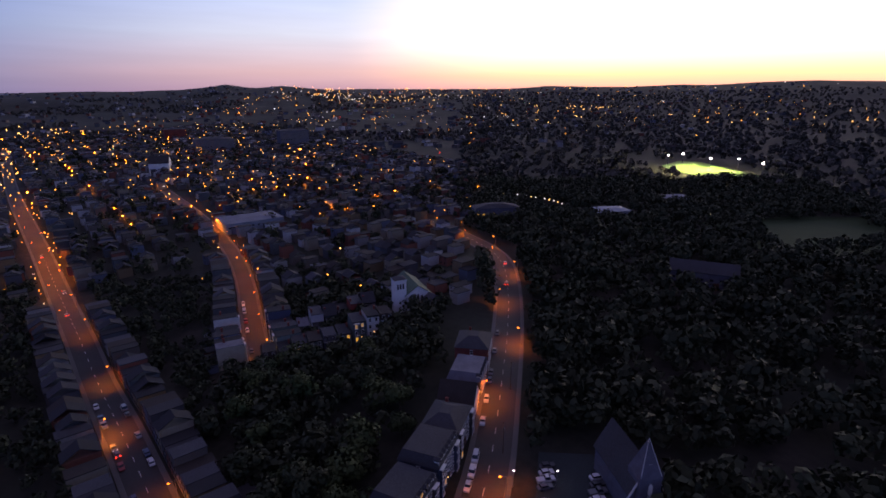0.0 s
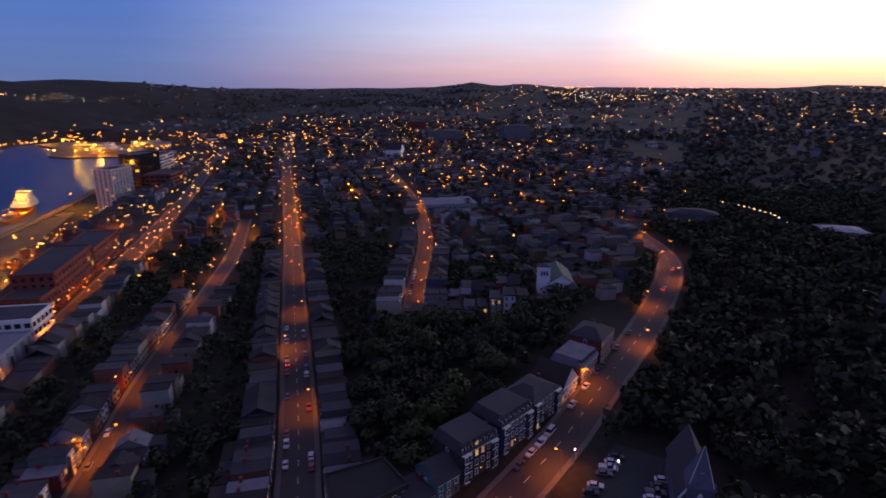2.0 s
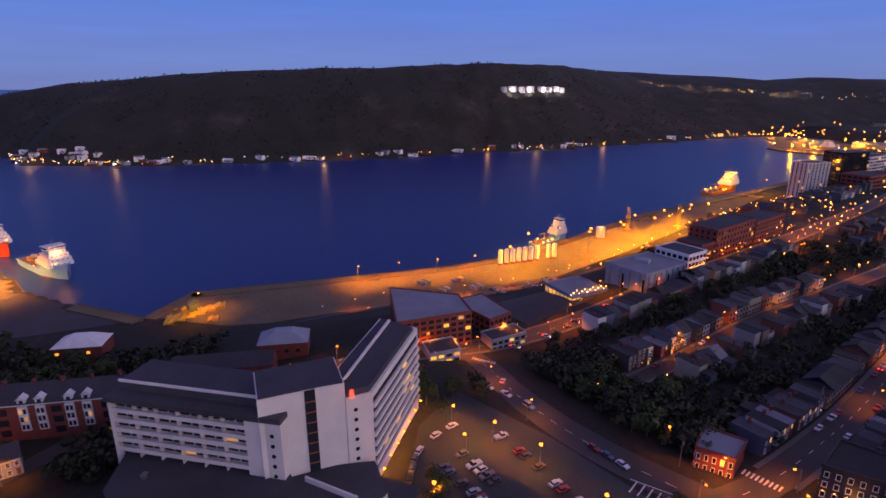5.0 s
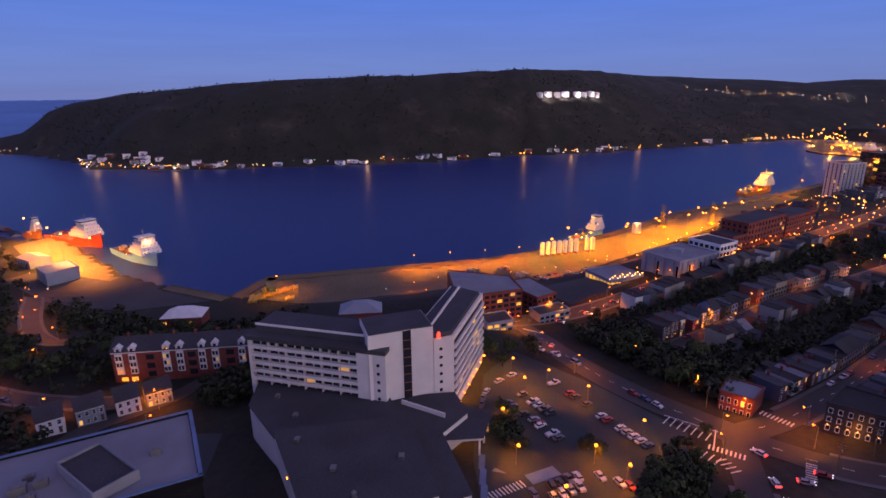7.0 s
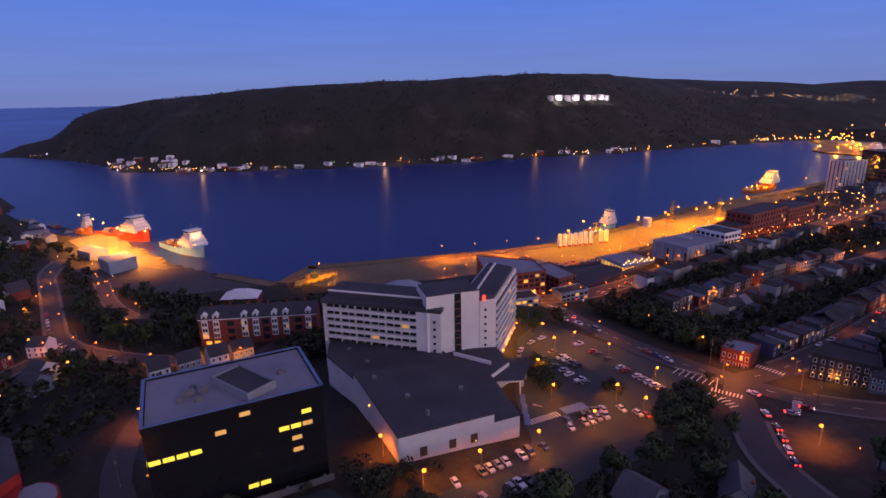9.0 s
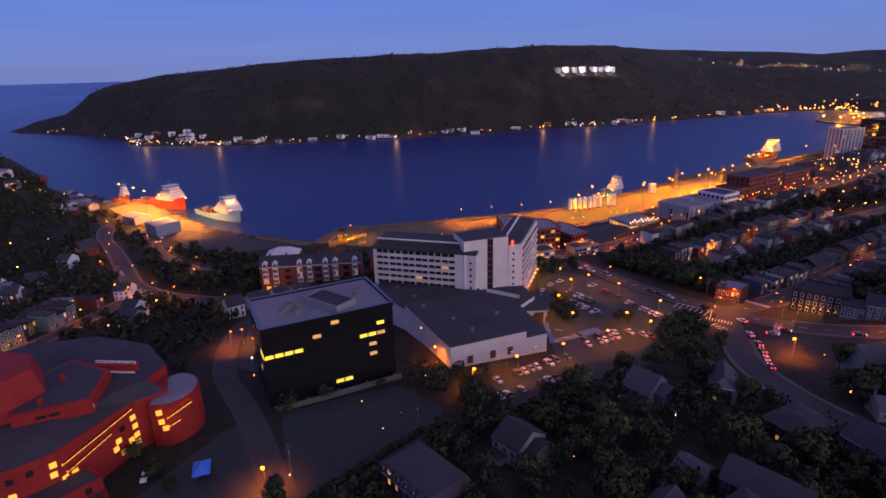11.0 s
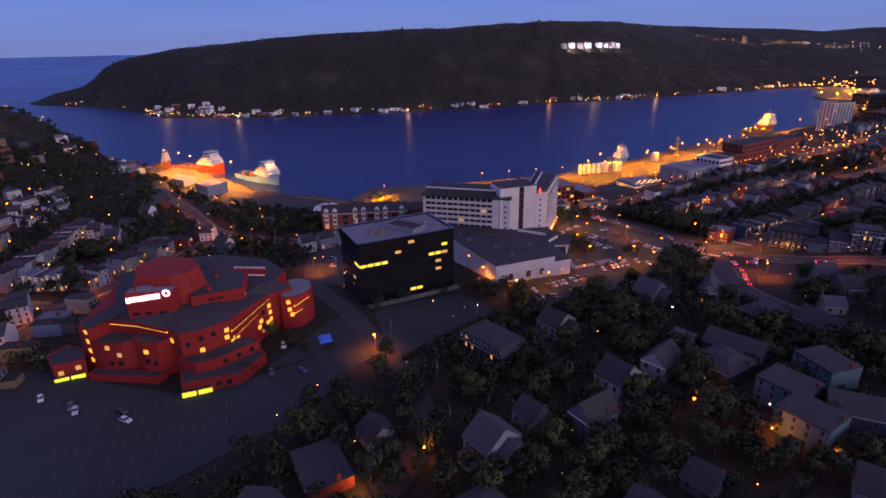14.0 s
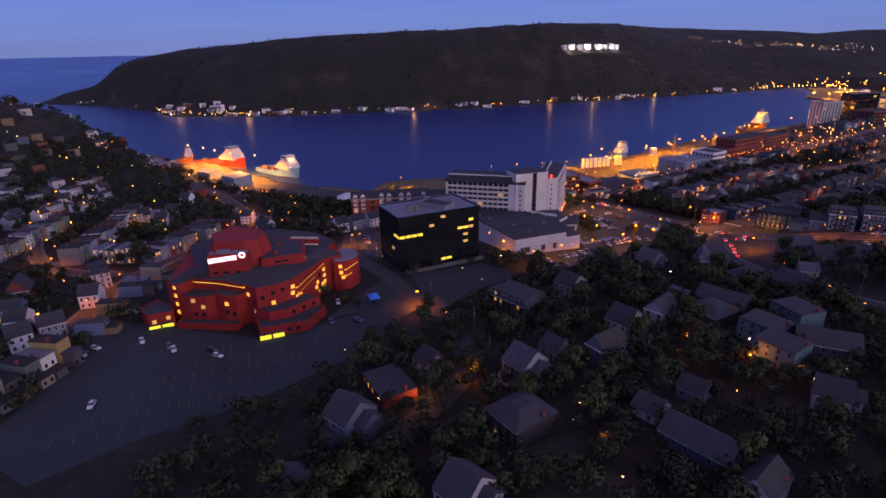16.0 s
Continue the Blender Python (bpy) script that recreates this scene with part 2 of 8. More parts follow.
def ground_material():
    m = mat("ground_cover", (0.07, 0.08, 0.05), 0.95, 0.45, 0.02, 0.35)
    t = m.node_tree
    coord = t.nodes.new("ShaderNodeTexCoord")
    n = node(t, "ShaderNodeTexNoise", Scale=0.012, Detail=6.0, Roughness=0.65)
    t.links.new(coord.outputs["Object"], n.inputs["Vector"])
    pick = ramp(t, [(0.30, (0.016, 0.020, 0.012)), (0.46, (0.021, 0.023, 0.015)), (0.58, (0.028, 0.026, 0.019)), (0.68, (0.052, 0.044, 0.034))])
    t.links.new(n.outputs["Fac"], pick.inputs[0])
    mul = next(k for k in t.nodes if k.bl_idname == "ShaderNodeMixRGB")
    t.links.new(pick.outputs[0], mul.inputs[1])
    return m


def water_material():
    m = bpy.data.materials.new("harbour_water")
    m.use_nodes = True
    t = m.node_tree
    b = t.nodes["Principled BSDF"]
    b.inputs["Specular IOR Level"].default_value = 0.26
    b.inputs["Roughness"].default_value = 0.32
    b.inputs["IOR"].default_value = 1.33
    coord = t.nodes.new("ShaderNodeTexCoord")
    n1 = node(t, "ShaderNodeTexNoise", Scale=0.12, Detail=4.0)
    n2 = node(t, "ShaderNodeTexNoise", Scale=0.9, Detail=2.0)
    add = node(t, "ShaderNodeMath")
    add.operation = "ADD"
    for k, n in enumerate((n1, n2)):
        t.links.new(coord.outputs["Object"], n.inputs["Vector"])
        t.links.new(n.outputs["Fac"], add.inputs[k])
    bp = node(t, "ShaderNodeBump", Strength=0.35, Distance=0.5)
    t.links.new(add.outputs[0], bp.inputs["Height"])
    t.links.new(bp.outputs[0], b.inputs["Normal"])
    # open sea beyond the narrows: sky reflection painted paler, in long streaks of swell
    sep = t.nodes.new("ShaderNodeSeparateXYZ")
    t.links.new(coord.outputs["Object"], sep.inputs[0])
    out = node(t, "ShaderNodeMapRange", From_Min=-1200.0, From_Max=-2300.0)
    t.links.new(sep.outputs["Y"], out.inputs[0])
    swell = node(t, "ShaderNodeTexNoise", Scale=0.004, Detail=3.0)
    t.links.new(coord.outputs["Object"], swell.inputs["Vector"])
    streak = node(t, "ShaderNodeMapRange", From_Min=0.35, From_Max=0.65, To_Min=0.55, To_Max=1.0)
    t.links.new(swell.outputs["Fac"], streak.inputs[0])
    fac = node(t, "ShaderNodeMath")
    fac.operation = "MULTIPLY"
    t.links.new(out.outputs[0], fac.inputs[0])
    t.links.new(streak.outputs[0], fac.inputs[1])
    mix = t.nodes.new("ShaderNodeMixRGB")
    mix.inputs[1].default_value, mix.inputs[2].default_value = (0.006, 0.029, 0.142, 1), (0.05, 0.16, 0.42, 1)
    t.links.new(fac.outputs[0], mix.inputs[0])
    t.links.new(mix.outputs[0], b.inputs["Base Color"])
    return m


M["ground"] = ground_material()
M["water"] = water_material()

# ---- mesh helpers ----


class Geo:
    """Vertices and faces gathered for one mesh."""

    def __init__(self):
        self.v, self.f = [], []

    def add(self, verts, faces):
        k = len(self.v)
        self.v += [tuple(p) for p in verts]
        self.f += [tuple(i + k for i in f) for f in faces]
        return self

    def box(self, x, y, z, sx, sy, sz, turn=0.0):
        """A box standing on z, centred on x, y; turn in radians."""
        c, s = math.cos(turn), math.sin(turn)
        pts = []
        for dz in (0, sz):
            for dx, dy in ((-1, -1), (1, -1), (1, 1), (-1, 1)):
                a, b = dx * sx / 2, dy * sy / 2
                pts.append((x + a * c - b * s, y + a * s + b * c, z + dz))
        return self.add(pts, [(3, 2, 1, 0), (4, 5, 6, 7), (0, 1, 5, 4), (1, 2, 6, 5), (2, 3, 7, 6), (3, 0, 4, 7)])

    def prism(self, poly, z0, z1, inset=0.0):
        """An upright prism on a counter-clockwise outline; inset shrinks the top towards the middle."""
        n = len(poly)
        cx, cy = sum(p[0] for p in poly) / n, sum(p[1] for p in poly) / n
        pts = [(x, y, z0) for x, y in poly] + [(x + (cx - x) * inset, y + (cy - y) * inset, z1) for x, y in poly]
        return self.add(pts, [tuple(range(n))[::-1], tuple(range(n, 2 * n))] + [(i, (i + 1) % n, n + (i + 1) % n, n + i) for i in range(n)])

    def cyl(self, x, y, z, r, h, n=10, top=None):
        top = r if top is None else top
        ring = [(math.cos(2 * math.pi * i / n), math.sin(2 * math.pi * i / n)) for i in range(n)]
        pts = [(x + r * a, y + r * b, z) for a, b in ring] + [(x + top * a, y + top * b, z + h) for a, b in ring]
        return self.add(pts, [tuple(range(n))[::-1], tuple(range(n, 2 * n))] + [(i, (i + 1) % n, n + (i + 1) % n, n + i) for i in range(n)])

    def ball(self, x, y, z, r, flat=1.0):
        """A small eight-sided ball."""
        pts = [(x, y, z - r * flat), (x, y, z + r * flat)]
        for k in range(8):
            a = math.pi * k / 4
            for e in (-0.5, 0.5):
                pts.append((x + r * 0.87 * math.cos(a), y + r * 0.87 * math.sin(a), z + e * r * flat))
        faces = []
        for k in range(8):
            a, b, c, d = 2 + 2 * k, 3 + 2 * k, 2 + 2 * ((k + 1) % 8), 3 + 2 * ((k + 1) % 8)
            faces += [(a, c, d, b), (0, c, a), (1, b, d)]
        return self.add(pts, faces)

    def gable(self, x, y, z, sx, sy, sz, turn=0.0, over=0.4):
        """A pitched roof with its ridge along local x, with eaves that stand out."""
        c, s = math.cos(turn), math.sin(turn)
        a, b, t = sx / 2 + over, sy / 2 + over, 0.25
        loc = [(-a, -b, 0), (a, -b, 0), (a, b, 0), (-a, b, 0), (-a, 0, sz), (a, 0, sz)]
        pts = [(x + p * c - q * s, y + p * s + q * c, z + r) for p, q, r in loc + [(p, q, r + t) for p, q, r in loc]]
        return self.add(pts, [(0, 4, 5, 1), (2, 5, 4, 3), (6, 7, 11, 10), (8, 9, 10, 11), (0, 1, 7, 6), (2, 3, 9, 8), (0, 6, 10, 4), (3, 4, 10, 9), (1, 5, 11, 7), (2, 8, 11, 5)])

    def tri_wall(self, x, y, z, sx, sy, sz, turn=0.0):
        """The two gable triangles with the wedge between them, under a pitched roof."""
        c, s = math.cos(turn), math.sin(turn)
        a, b = sx / 2, sy / 2
        loc = [(-a, -b, 0), (a, -b, 0), (a, b, 0), (-a, b, 0), (-a, 0, sz), (a, 0, sz)]
        return self.add([(x + p * c - q * s, y + p * s + q * c, z + r) for p, q, r in loc], [(0, 3, 4), (1, 5, 2), (0, 4, 5, 1), (2, 5, 4, 3), (0, 1, 2, 3)])

    def hip(self, x, y, z, sx, sy, sz, turn=0.0, over=0.4, top=0.45):
        c, s = math.cos(turn), math.sin(turn)
        a, b = sx / 2 + over, sy / 2 + over
        loc = [(-a, -b, 0), (a, -b, 0), (a, b, 0), (-a, b, 0), (-a * top, -b * top, sz), (a * top, -b * top, sz), (a * top, b * top, sz), (-a * top, b * top, sz)]
        return self.add([(x + p * c - q * s, y + p * s + q * c, z + r) for p, q, r in loc], [(3, 2, 1, 0), (4, 5, 6, 7), (0, 1, 5, 4), (1, 2, 6, 5), (2, 3, 7, 6), (3, 0, 4, 7)])

    def mesh(self, name, material, smooth=False):
        me = bpy.data.meshes.new(name)
        me.from_pydata(self.v, [], self.f)
        me.update()
        me.materials.append(material)
        if smooth:
            me.polygons.foreach_set("use_smooth", [True] * len(me.polygons))
        return me


def part(name, geo, material, parent=None, label="", at=None, smooth=False):
    """One mesh object under a thing or a part. geo: a Geo, or a mesh shared with other pieces."""
    ob = new(name, geo.mesh(name, material, smooth) if isinstance(geo, Geo) else geo)
    if parent is not None:
        ob.parent = parent
    if at is not None:
        ob.matrix_basis = at
    if label:
        ob["label"] = label
    return ob


def thing(name, label, category, at=None, group="", kind=""):
    """An empty that carries the parts of a thing."""
    ob = new(name)
    ob.empty_display_size = 0.5
    if at is not None:
        ob.matrix_basis = at
    return tagged(ob, label, category, group, kind)


# ---- the lie of the land ----
SPOTS = [(-150, 20, 11), (-128, 70, 18), (-223, 315, 17.5), (-88, 125, 21.5), (-150, 224, 18), (-41, 60, 24), (-30, -55, 27), (0, 5, 27), (-15, 40, 26), (35, -77, 31.5), (67, -133, 34.5), (129, -183, 30), (116, -147, 32.5), (150, -240, 32), (154, -98, 35), (140, 0, 36), (60, -20, 33), (5, 137, 35.5), (23, 178, 38), (37, 311, 39), (-80, 232, 26), (-107, 296, 27), (-10, 255, 38), (55, 110, 38), (-19, -119, 25), (-60, -150, 23), (-44, -35, 26.5), (-120, -160, 12), (-60, -300, 22), (-20, -380, 25), (-100, -460, 20)]
NEAR_SHORE = [(-900, -1300), (-720, -952), (-545, -731), (-466, -674), (-400, -580), (-350, -490), (-372, -468), (-312, -389), (-256, -319), (-228, -266), (-207, -212), (-249, -201), (-302, -36), (-327, 14), (-394, 92), (-491, 191), (-609, 364), (-727, 508), (-900, 700), (-1060, 860), (-1200, 930)]
FAR_SHORE = [(-1500, 1010), (-1467, 864), (-1389, 690), (-1302, 539), (-1213, 346), (-1131, 222), (-1101, 67), (-1003, -93), (-942, -260), (-895, -472), (-858, -621), (-883, -807), (-970, -895), (-1100, -1073), (-1225, -1415)]
RIDGE = [(-1425, -1240, 6), (-1242, -1300, 57), (-1165, -1300, 116), (-971, -1300, 143), (-617, -1300, 169), (-395, -1320, 177), (-177, -1350, 184), (89, -1450, 197), (342, -1800, 200), (675, -2300, 193), (1135, -2300, 172), (1350, -2300, 157), (1560, -2300, 172), (2000, -2300, 150), (2600, -2300, 120)]
SKYLINE = [(-180, 120), (-60, 135), (-37, 131), (-24, 143), (-20, 185), (-17.5, 159), (-14.9, 177), (-11.5, 150), (7.5, 147), (11.4, 166), (18, 159), (28, 178), (34.4, 197), (39, 184), (60, 170), (180, 140)]


def smooth(t):
    t = np.clip(t, 0, 1)
    return t * t * (3 - 2 * t)


def shore_distance(x, y, line):
    d = np.full(np.shape(x), 1e9)
    for (ax, ay), (bx, by) in zip(line, line[1:]):
        t = np.clip(((x - ax) * (bx - ax) + (y - ay) * (by - ay)) / max((bx - ax) ** 2 + (by - ay) ** 2, 1e-6), 0, 1)
        d = np.minimum(d, np.hypot(x - ax - t * (bx - ax), y - ay - t * (by - ay)))
    return d


def inside(x, y, poly):
    hit = np.zeros(np.shape(x), bool)
    for (ax, ay), (bx, by) in zip(poly, poly[1:] + poly[:1]):
        if ay != by:
            hit ^= ((ay > y) != (by > y)) & (x < (bx - ax) * (y - ay) / (by - ay) + ax)
    return hit


WATERS = NEAR_SHORE + FAR_SHORE + [(-1500, -1900), (-5000, -1900), (-5200, -5200), (-1100, -5200)]


def lattice_noise(x, y, size):
    """Smooth noise in -1..1 on a lattice of that many metres."""
    gx, gy = x / size, y / size
    ix, iy = np.floor(gx), np.floor(gy)
    fx, fy = smooth(gx - ix), smooth(gy - iy)

    def h(a, b):
        s = np.sin(a * 127.1 + b * 311.7) * 43758.5453
        return (s - np.floor(s)) * 2 - 1
    return (h(ix, iy) * (1 - fx) + h(ix + 1, iy) * fx) * (1 - fy) + (h(ix, iy + 1) * (1 - fx) + h(ix + 1, iy + 1) * fx) * fy


def land(x, y):
    x, y = np.asarray(x, float), np.asarray(y, float)
    s = w = 0.0
    for a, b, c in SPOTS:
        k = 1 / ((x - a) ** 2 + (y - b) ** 2 + 900) ** 1.5
        s, w = s + k * c, w + k
    town = s / w
    town = town + 72 * np.exp(-((x + 190) ** 2 + (y + 830) ** 2) / (2 * 150.0 ** 2)) + 30 * np.exp(-((x + 330) ** 2 + (y + 690) ** 2) / (2 * 90.0 ** 2))
    dn = shore_distance(x, y, NEAR_SHORE)
    narrow = smooth((y + 540) / 90)
    town = 2.6 + (town - 2.6) * smooth((dn - 14 - 34 * narrow) / (50 + 30 * narrow))
    r, az = np.hypot(x, y), np.degrees(np.arctan2(x, y))
    rim = np.interp(az, [p[0] for p in SKYLINE], [p[1] for p in SKYLINE])
    town = town + (rim - town) * smooth((r - 1300) / 3300) ** 1.25 + lattice_noise(x, y, 180) * 5 * smooth((r - 700) / 900)
    # the hill across the harbour
    df = shore_distance(x, y, FAR_SHORE)
    fy, fx = [p[1] for p in FAR_SHORE[::-1]], [p[0] for p in FAR_SHORE[::-1]]
    across = np.interp(y, fy + [1500, 2600], fx + [-1560, -1700]) - x
    rx = np.interp(y, [p[0] for p in RIDGE], [p[1] for p in RIDGE])
    rz = np.interp(y, [p[0] for p in RIDGE], [p[2] for p in RIDGE])
    reach = np.maximum(across + x - rx, 60)
    t = np.clip((across - 24) / (reach - 24), 0, 1)
    rough = (lattice_noise(x + 0.3 * y, y, 70) * 5 + lattice_noise(x, y, 26) * 2.2 + lattice_noise(x, y, 11) * 0.8) * smooth(t * 4) * smooth((rz - 20) / 90)
    hill = 3 + (rz - 3) * (1 - (1 - t) ** 1.55) + rough * (1 - 0.5 * smooth((t - 0.9) * 10))
    hill = np.where(y < 100, hill - (rz + 14) * smooth((across - reach - 150) / 500), hill - 12 * smooth((across - reach) / 600))
    south = smooth((across + 20) / 60) * smooth((2900 - y) / 600)
    z = np.where((across > 0) & (y > -1425) & (y < 2900), np.where(y < 900, np.maximum(hill, 2.2), town + (hill - town) * south), town)
    wet = inside(x, y, WATERS) | ((y < -1425) & (x < -900)) | ((y < -300) & (across - reach > 640))
    return np.where(wet, -4.0, np.maximum(z, 2.3))


def axis(lo, a, b, hi, step):
    mid = list(np.arange(a, b + step, step))
    for sign, end in ((-1, lo), (1, hi)):
        p, d, out = (a if sign < 0 else mid[-1]), step, []
        while (p - end) * sign < 0:
            d = min(d * 1.055, 70)
            p += sign * d
            out.append(p)
        mid = out[::-1] + mid if sign < 0 else mid + out
    return np.array(mid)


GX, GY = axis(-4760, -420, 260, 4760, 7.0), axis(-4760, -560, 480, 4760, 7.0)
GZ = land(*np.meshgrid(GX, GY, indexing="ij"))


def hz(x, y):
    """The height of the ground sheet at a place."""
    i = min(max(int(np.searchsorted(GX, x)) - 1, 0), len(GX) - 2)
    j = min(max(int(np.searchsorted(GY, y)) - 1, 0), len(GY) - 2)
    a, b = (x - GX[i]) / (GX[i + 1] - GX[i]), (y - GY[j]) / (GY[j + 1] - GY[j])
    return float((GZ[i, j] * (1 - a) + GZ[i + 1, j] * a) * (1 - b) + (GZ[i, j + 1] * (1 - a) + GZ[i + 1, j + 1] * a) * b)


def sheet(name, xs, ys, zs, keep, material, label, category):
    nx, ny = len(xs), len(ys)
    xx, yy = np.meshgrid(xs, ys, indexing="ij")
    co = np.stack([xx, yy, zs], -1).reshape(-1, 3)
    idx = np.arange(nx * ny).reshape(nx, ny)
    quads = np.stack([idx[:-1, :-1], idx[1:, :-1], idx[1:, 1:], idx[:-1, 1:]], -1)
    cx, cy = (xx[:-1, :-1] + xx[1:, 1:]) / 2, (yy[:-1, :-1] + yy[1:, 1:]) / 2
    quads = quads[keep(cx, cy)]
    me = bpy.data.meshes.new(name)
    me.from_pydata(co.tolist(), [], quads.tolist())
    me.polygons.foreach_set("use_smooth", [True] * len(me.polygons))
    me.update()
    me.materials.append(material)
    return tagged(new(name, me), label, category, kind="structure")


sheet("ground", GX, GY, GZ, lambda x, y: np.hypot(x, y) < 4740, M["ground"], "dark hilly ground with grass, earth and rock", "ground")
WX = np.concatenate([np.arange(-4760, -1900, 60), np.arange(-1900, 100, 100)])
WY = np.concatenate([np.arange(-4760, -1400, 60), np.arange(-1400, 1200, 100)])
wr = np.hypot(*np.meshgrid(WX, WY, indexing="ij"))
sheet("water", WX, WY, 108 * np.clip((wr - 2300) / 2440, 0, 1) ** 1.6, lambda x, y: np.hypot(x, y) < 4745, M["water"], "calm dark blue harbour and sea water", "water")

# quay wall along the near shore
for a, b in zip(NEAR_SHORE[9:-2], NEAR_SHORE[10:-1]):
    n = math.hypot(b[0] - a[0], b[1] - a[1])
    nx, ny = -(b[1] - a[1]) / n, (b[0] - a[0]) / n
    if nx < 0 and abs(nx) > 0.2 or ny < -0.9:
        nx, ny = -nx, -ny
    g = Geo().prism([a, b, (b[0] + nx * 9, b[1] + ny * 9), (a[0] + nx * 9, a[1] + ny * 9)], -3.0, 3.55)
    g.prism([(a[0] - nx * 0.3, a[1] - ny * 0.3), (b[0] - nx * 0.3, b[1] - ny * 0.3), (b[0] + nx * 0.4, b[1] + ny * 0.4), (a[0] + nx * 0.4, a[1] + ny * 0.4)], 2.2, 3.95)
    tagged(part("quay_wall", g, M["quay"]), "concrete quay wall above the harbour water", "quay", kind="structure")

# ---- streets ----


def samples(pts, step):
    """Points and directions along a polyline."""
    out = []
    for (ax, ay), (bx, by) in zip(pts, pts[1:]):
        n = math.hypot(bx - ax, by - ay)
        k = max(int(n / step), 1)
        for i in range(k):
            out.append((ax + (bx - ax) * i / k, ay + (by - ay) * i / k, (bx - ax) / n, (by - ay) / n))
    n = math.hypot(pts[-1][0] - pts[-2][0], pts[-1][1] - pts[-2][1])
    out.append((*pts[-1], (pts[-1][0] - pts[-2][0]) / n, (pts[-1][1] - pts[-2][1]) / n))
    return out


def rounded(pts, times=2):
    for _ in range(times):
        new_pts = [pts[0]]
        for a, b in zip(pts, pts[1:]):
            new_pts += [(a[0] * 0.75 + b[0] * 0.25, a[1] * 0.75 + b[1] * 0.25), (a[0] * 0.25 + b[0] * 0.75, a[1] * 0.25 + b[1] * 0.75)]
        pts = new_pts + [pts[-1]]
    return pts


def strip(pts, left, right, lift, thick=0.4, step=4.0):
    """A band along a line that lies on the ground, between two offsets to its left."""
    g, prev = Geo(), None
    for x, y, dx, dy in samples(pts, step):
        row = []
        for k in range(5):
            o = left + (right - left) * k / 4
            px, py = x - dy * o, y + dx * o
            row.append((px, py, hz(px, py) + lift))
        row = row + [(p[0], p[1], p[2] - thick) for p in (row[0], row[-1])]
        k = len(g.v)
        g.v += row
        if prev is not None:
            for i in range(4):
                g.f.append((prev + i, prev + i + 1, k + i + 1, k + i) if left > right else (prev + i + 1, prev + i, k + i, k + i + 1))
            g.f += [(prev + 5, prev, k, k + 5), (prev + 4, prev + 6, k + 6, k + 4)]
        prev = k
    return g


STREETS = {
    "military": (rounded([(-30, 50), (-8, 78), (10, 124), (20, 173), (33, 243), (40, 305), (38, 345), (25, 391), (-7, 474)]), 11.5),
    "gower": (rounded([(-30, 50), (-42, 76), (-74, 119), (-120, 176), (-145, 207), (-216, 296), (-310, 412), (-497, 638), (-676, 872), (-860, 1110)]), 10.5),
    "cavendish": (rounded([(-30, 50), (-58, 19), (-92, 0), (-126, -8), (-142, -20)]), 14.0),
    "duckworth": (rounded([(-75, -150), (-105, -90), (-133, -32), (-150, -8), (-166, 21), (-185, 57), (-223, 109), (-253, 156), (-335, 262), (-445, 407), (-612, 606), (-760, 790)]), 11.0),
    "kings": (rounded([(-30, 50), (0, 42), (25, 36), (60, 44), (100, 70), (130, 110)]), 10.0),
    "victoria": (rounded([(-108, 52), (-134, 90), (-158, 123), (-205, 199), (-262, 285), (-330, 372)]), 7.5),
    "bond": (rounded([(-78, 215), (-89, 238), (-132, 350), (-172, 428), (-230, 520), (-330, 660)]), 8.5),
    "ordnance": (rounded([(-75, -150), (-45, -160), (-18, -185), (40, -169), (72, -141), (99, -123), (118, -108), (151, -98), (172, -107), (203, -129)]), 8.5),
    "signal_hill": (rounded([(-45, -160), (-38, -205), (-52, -262), (-92, -298), (-140, -340), (-184, -381), (-255, -425)]), 8.0),
    "pier_road": (rounded([(-196, -347), (-183, -336), (-146, -306), (-114, -277), (-101, -261), (-96, -249), (-106, -244), (-118, -246)]), 8.0),
    "forest": (rounded([(-52, -262), (17, -268), (65, -280), (112, -271), (150, -263), (200, -275), (260, -300)]), 7.5),
    "hill_street": (rounded([(65, -280), (60, -330), (20, -380), (-60, -430), (-150, -470)]), 6.5),
    "harbour_drive": (rounded([(-185, -110), (-232, -60), (-245, 20), (-300, 110), (-400, 215), (-520, 345), (-650, 500), (-760, 640)]), 9.0),
}
JUNCTIONS = {"military": (24, 0), "gower": (24, 0), "kings": (26, 0), "ordnance": (14, 0), "signal_hill": (12, 14), "forest": (12, 0), "hill_street": (10, 0)}


def trimmed(line, a, b):
    """The line without its first a and last b metres."""
    pts = [(x, y) for x, y, dx, dy in samples(line, 1.0)]
    return pts[int(a):len(pts) - int(b)][::3]


for key, (line, width) in STREETS.items():
    label = "lamp-lit dark asphalt street with worn patches"
    tagged(part("road", strip(line, width / 2, -width / 2, 0.22), M["asphalt"]), label, "road", kind="structure")
    if key not in ("cavendish", "harbour_drive", "ordnance"):
        for side in (1, -1):
            a, b = side * (width / 2 + 1.7), side * (width / 2)
            tagged(part("pavement", strip(trimmed(line, *JUNCTIONS.get(key, (0, 0))), max(a, b), min(a, b), 0.36), M["pave"]), "pale concrete pavement with a kerb", "pavement", kind="structure")


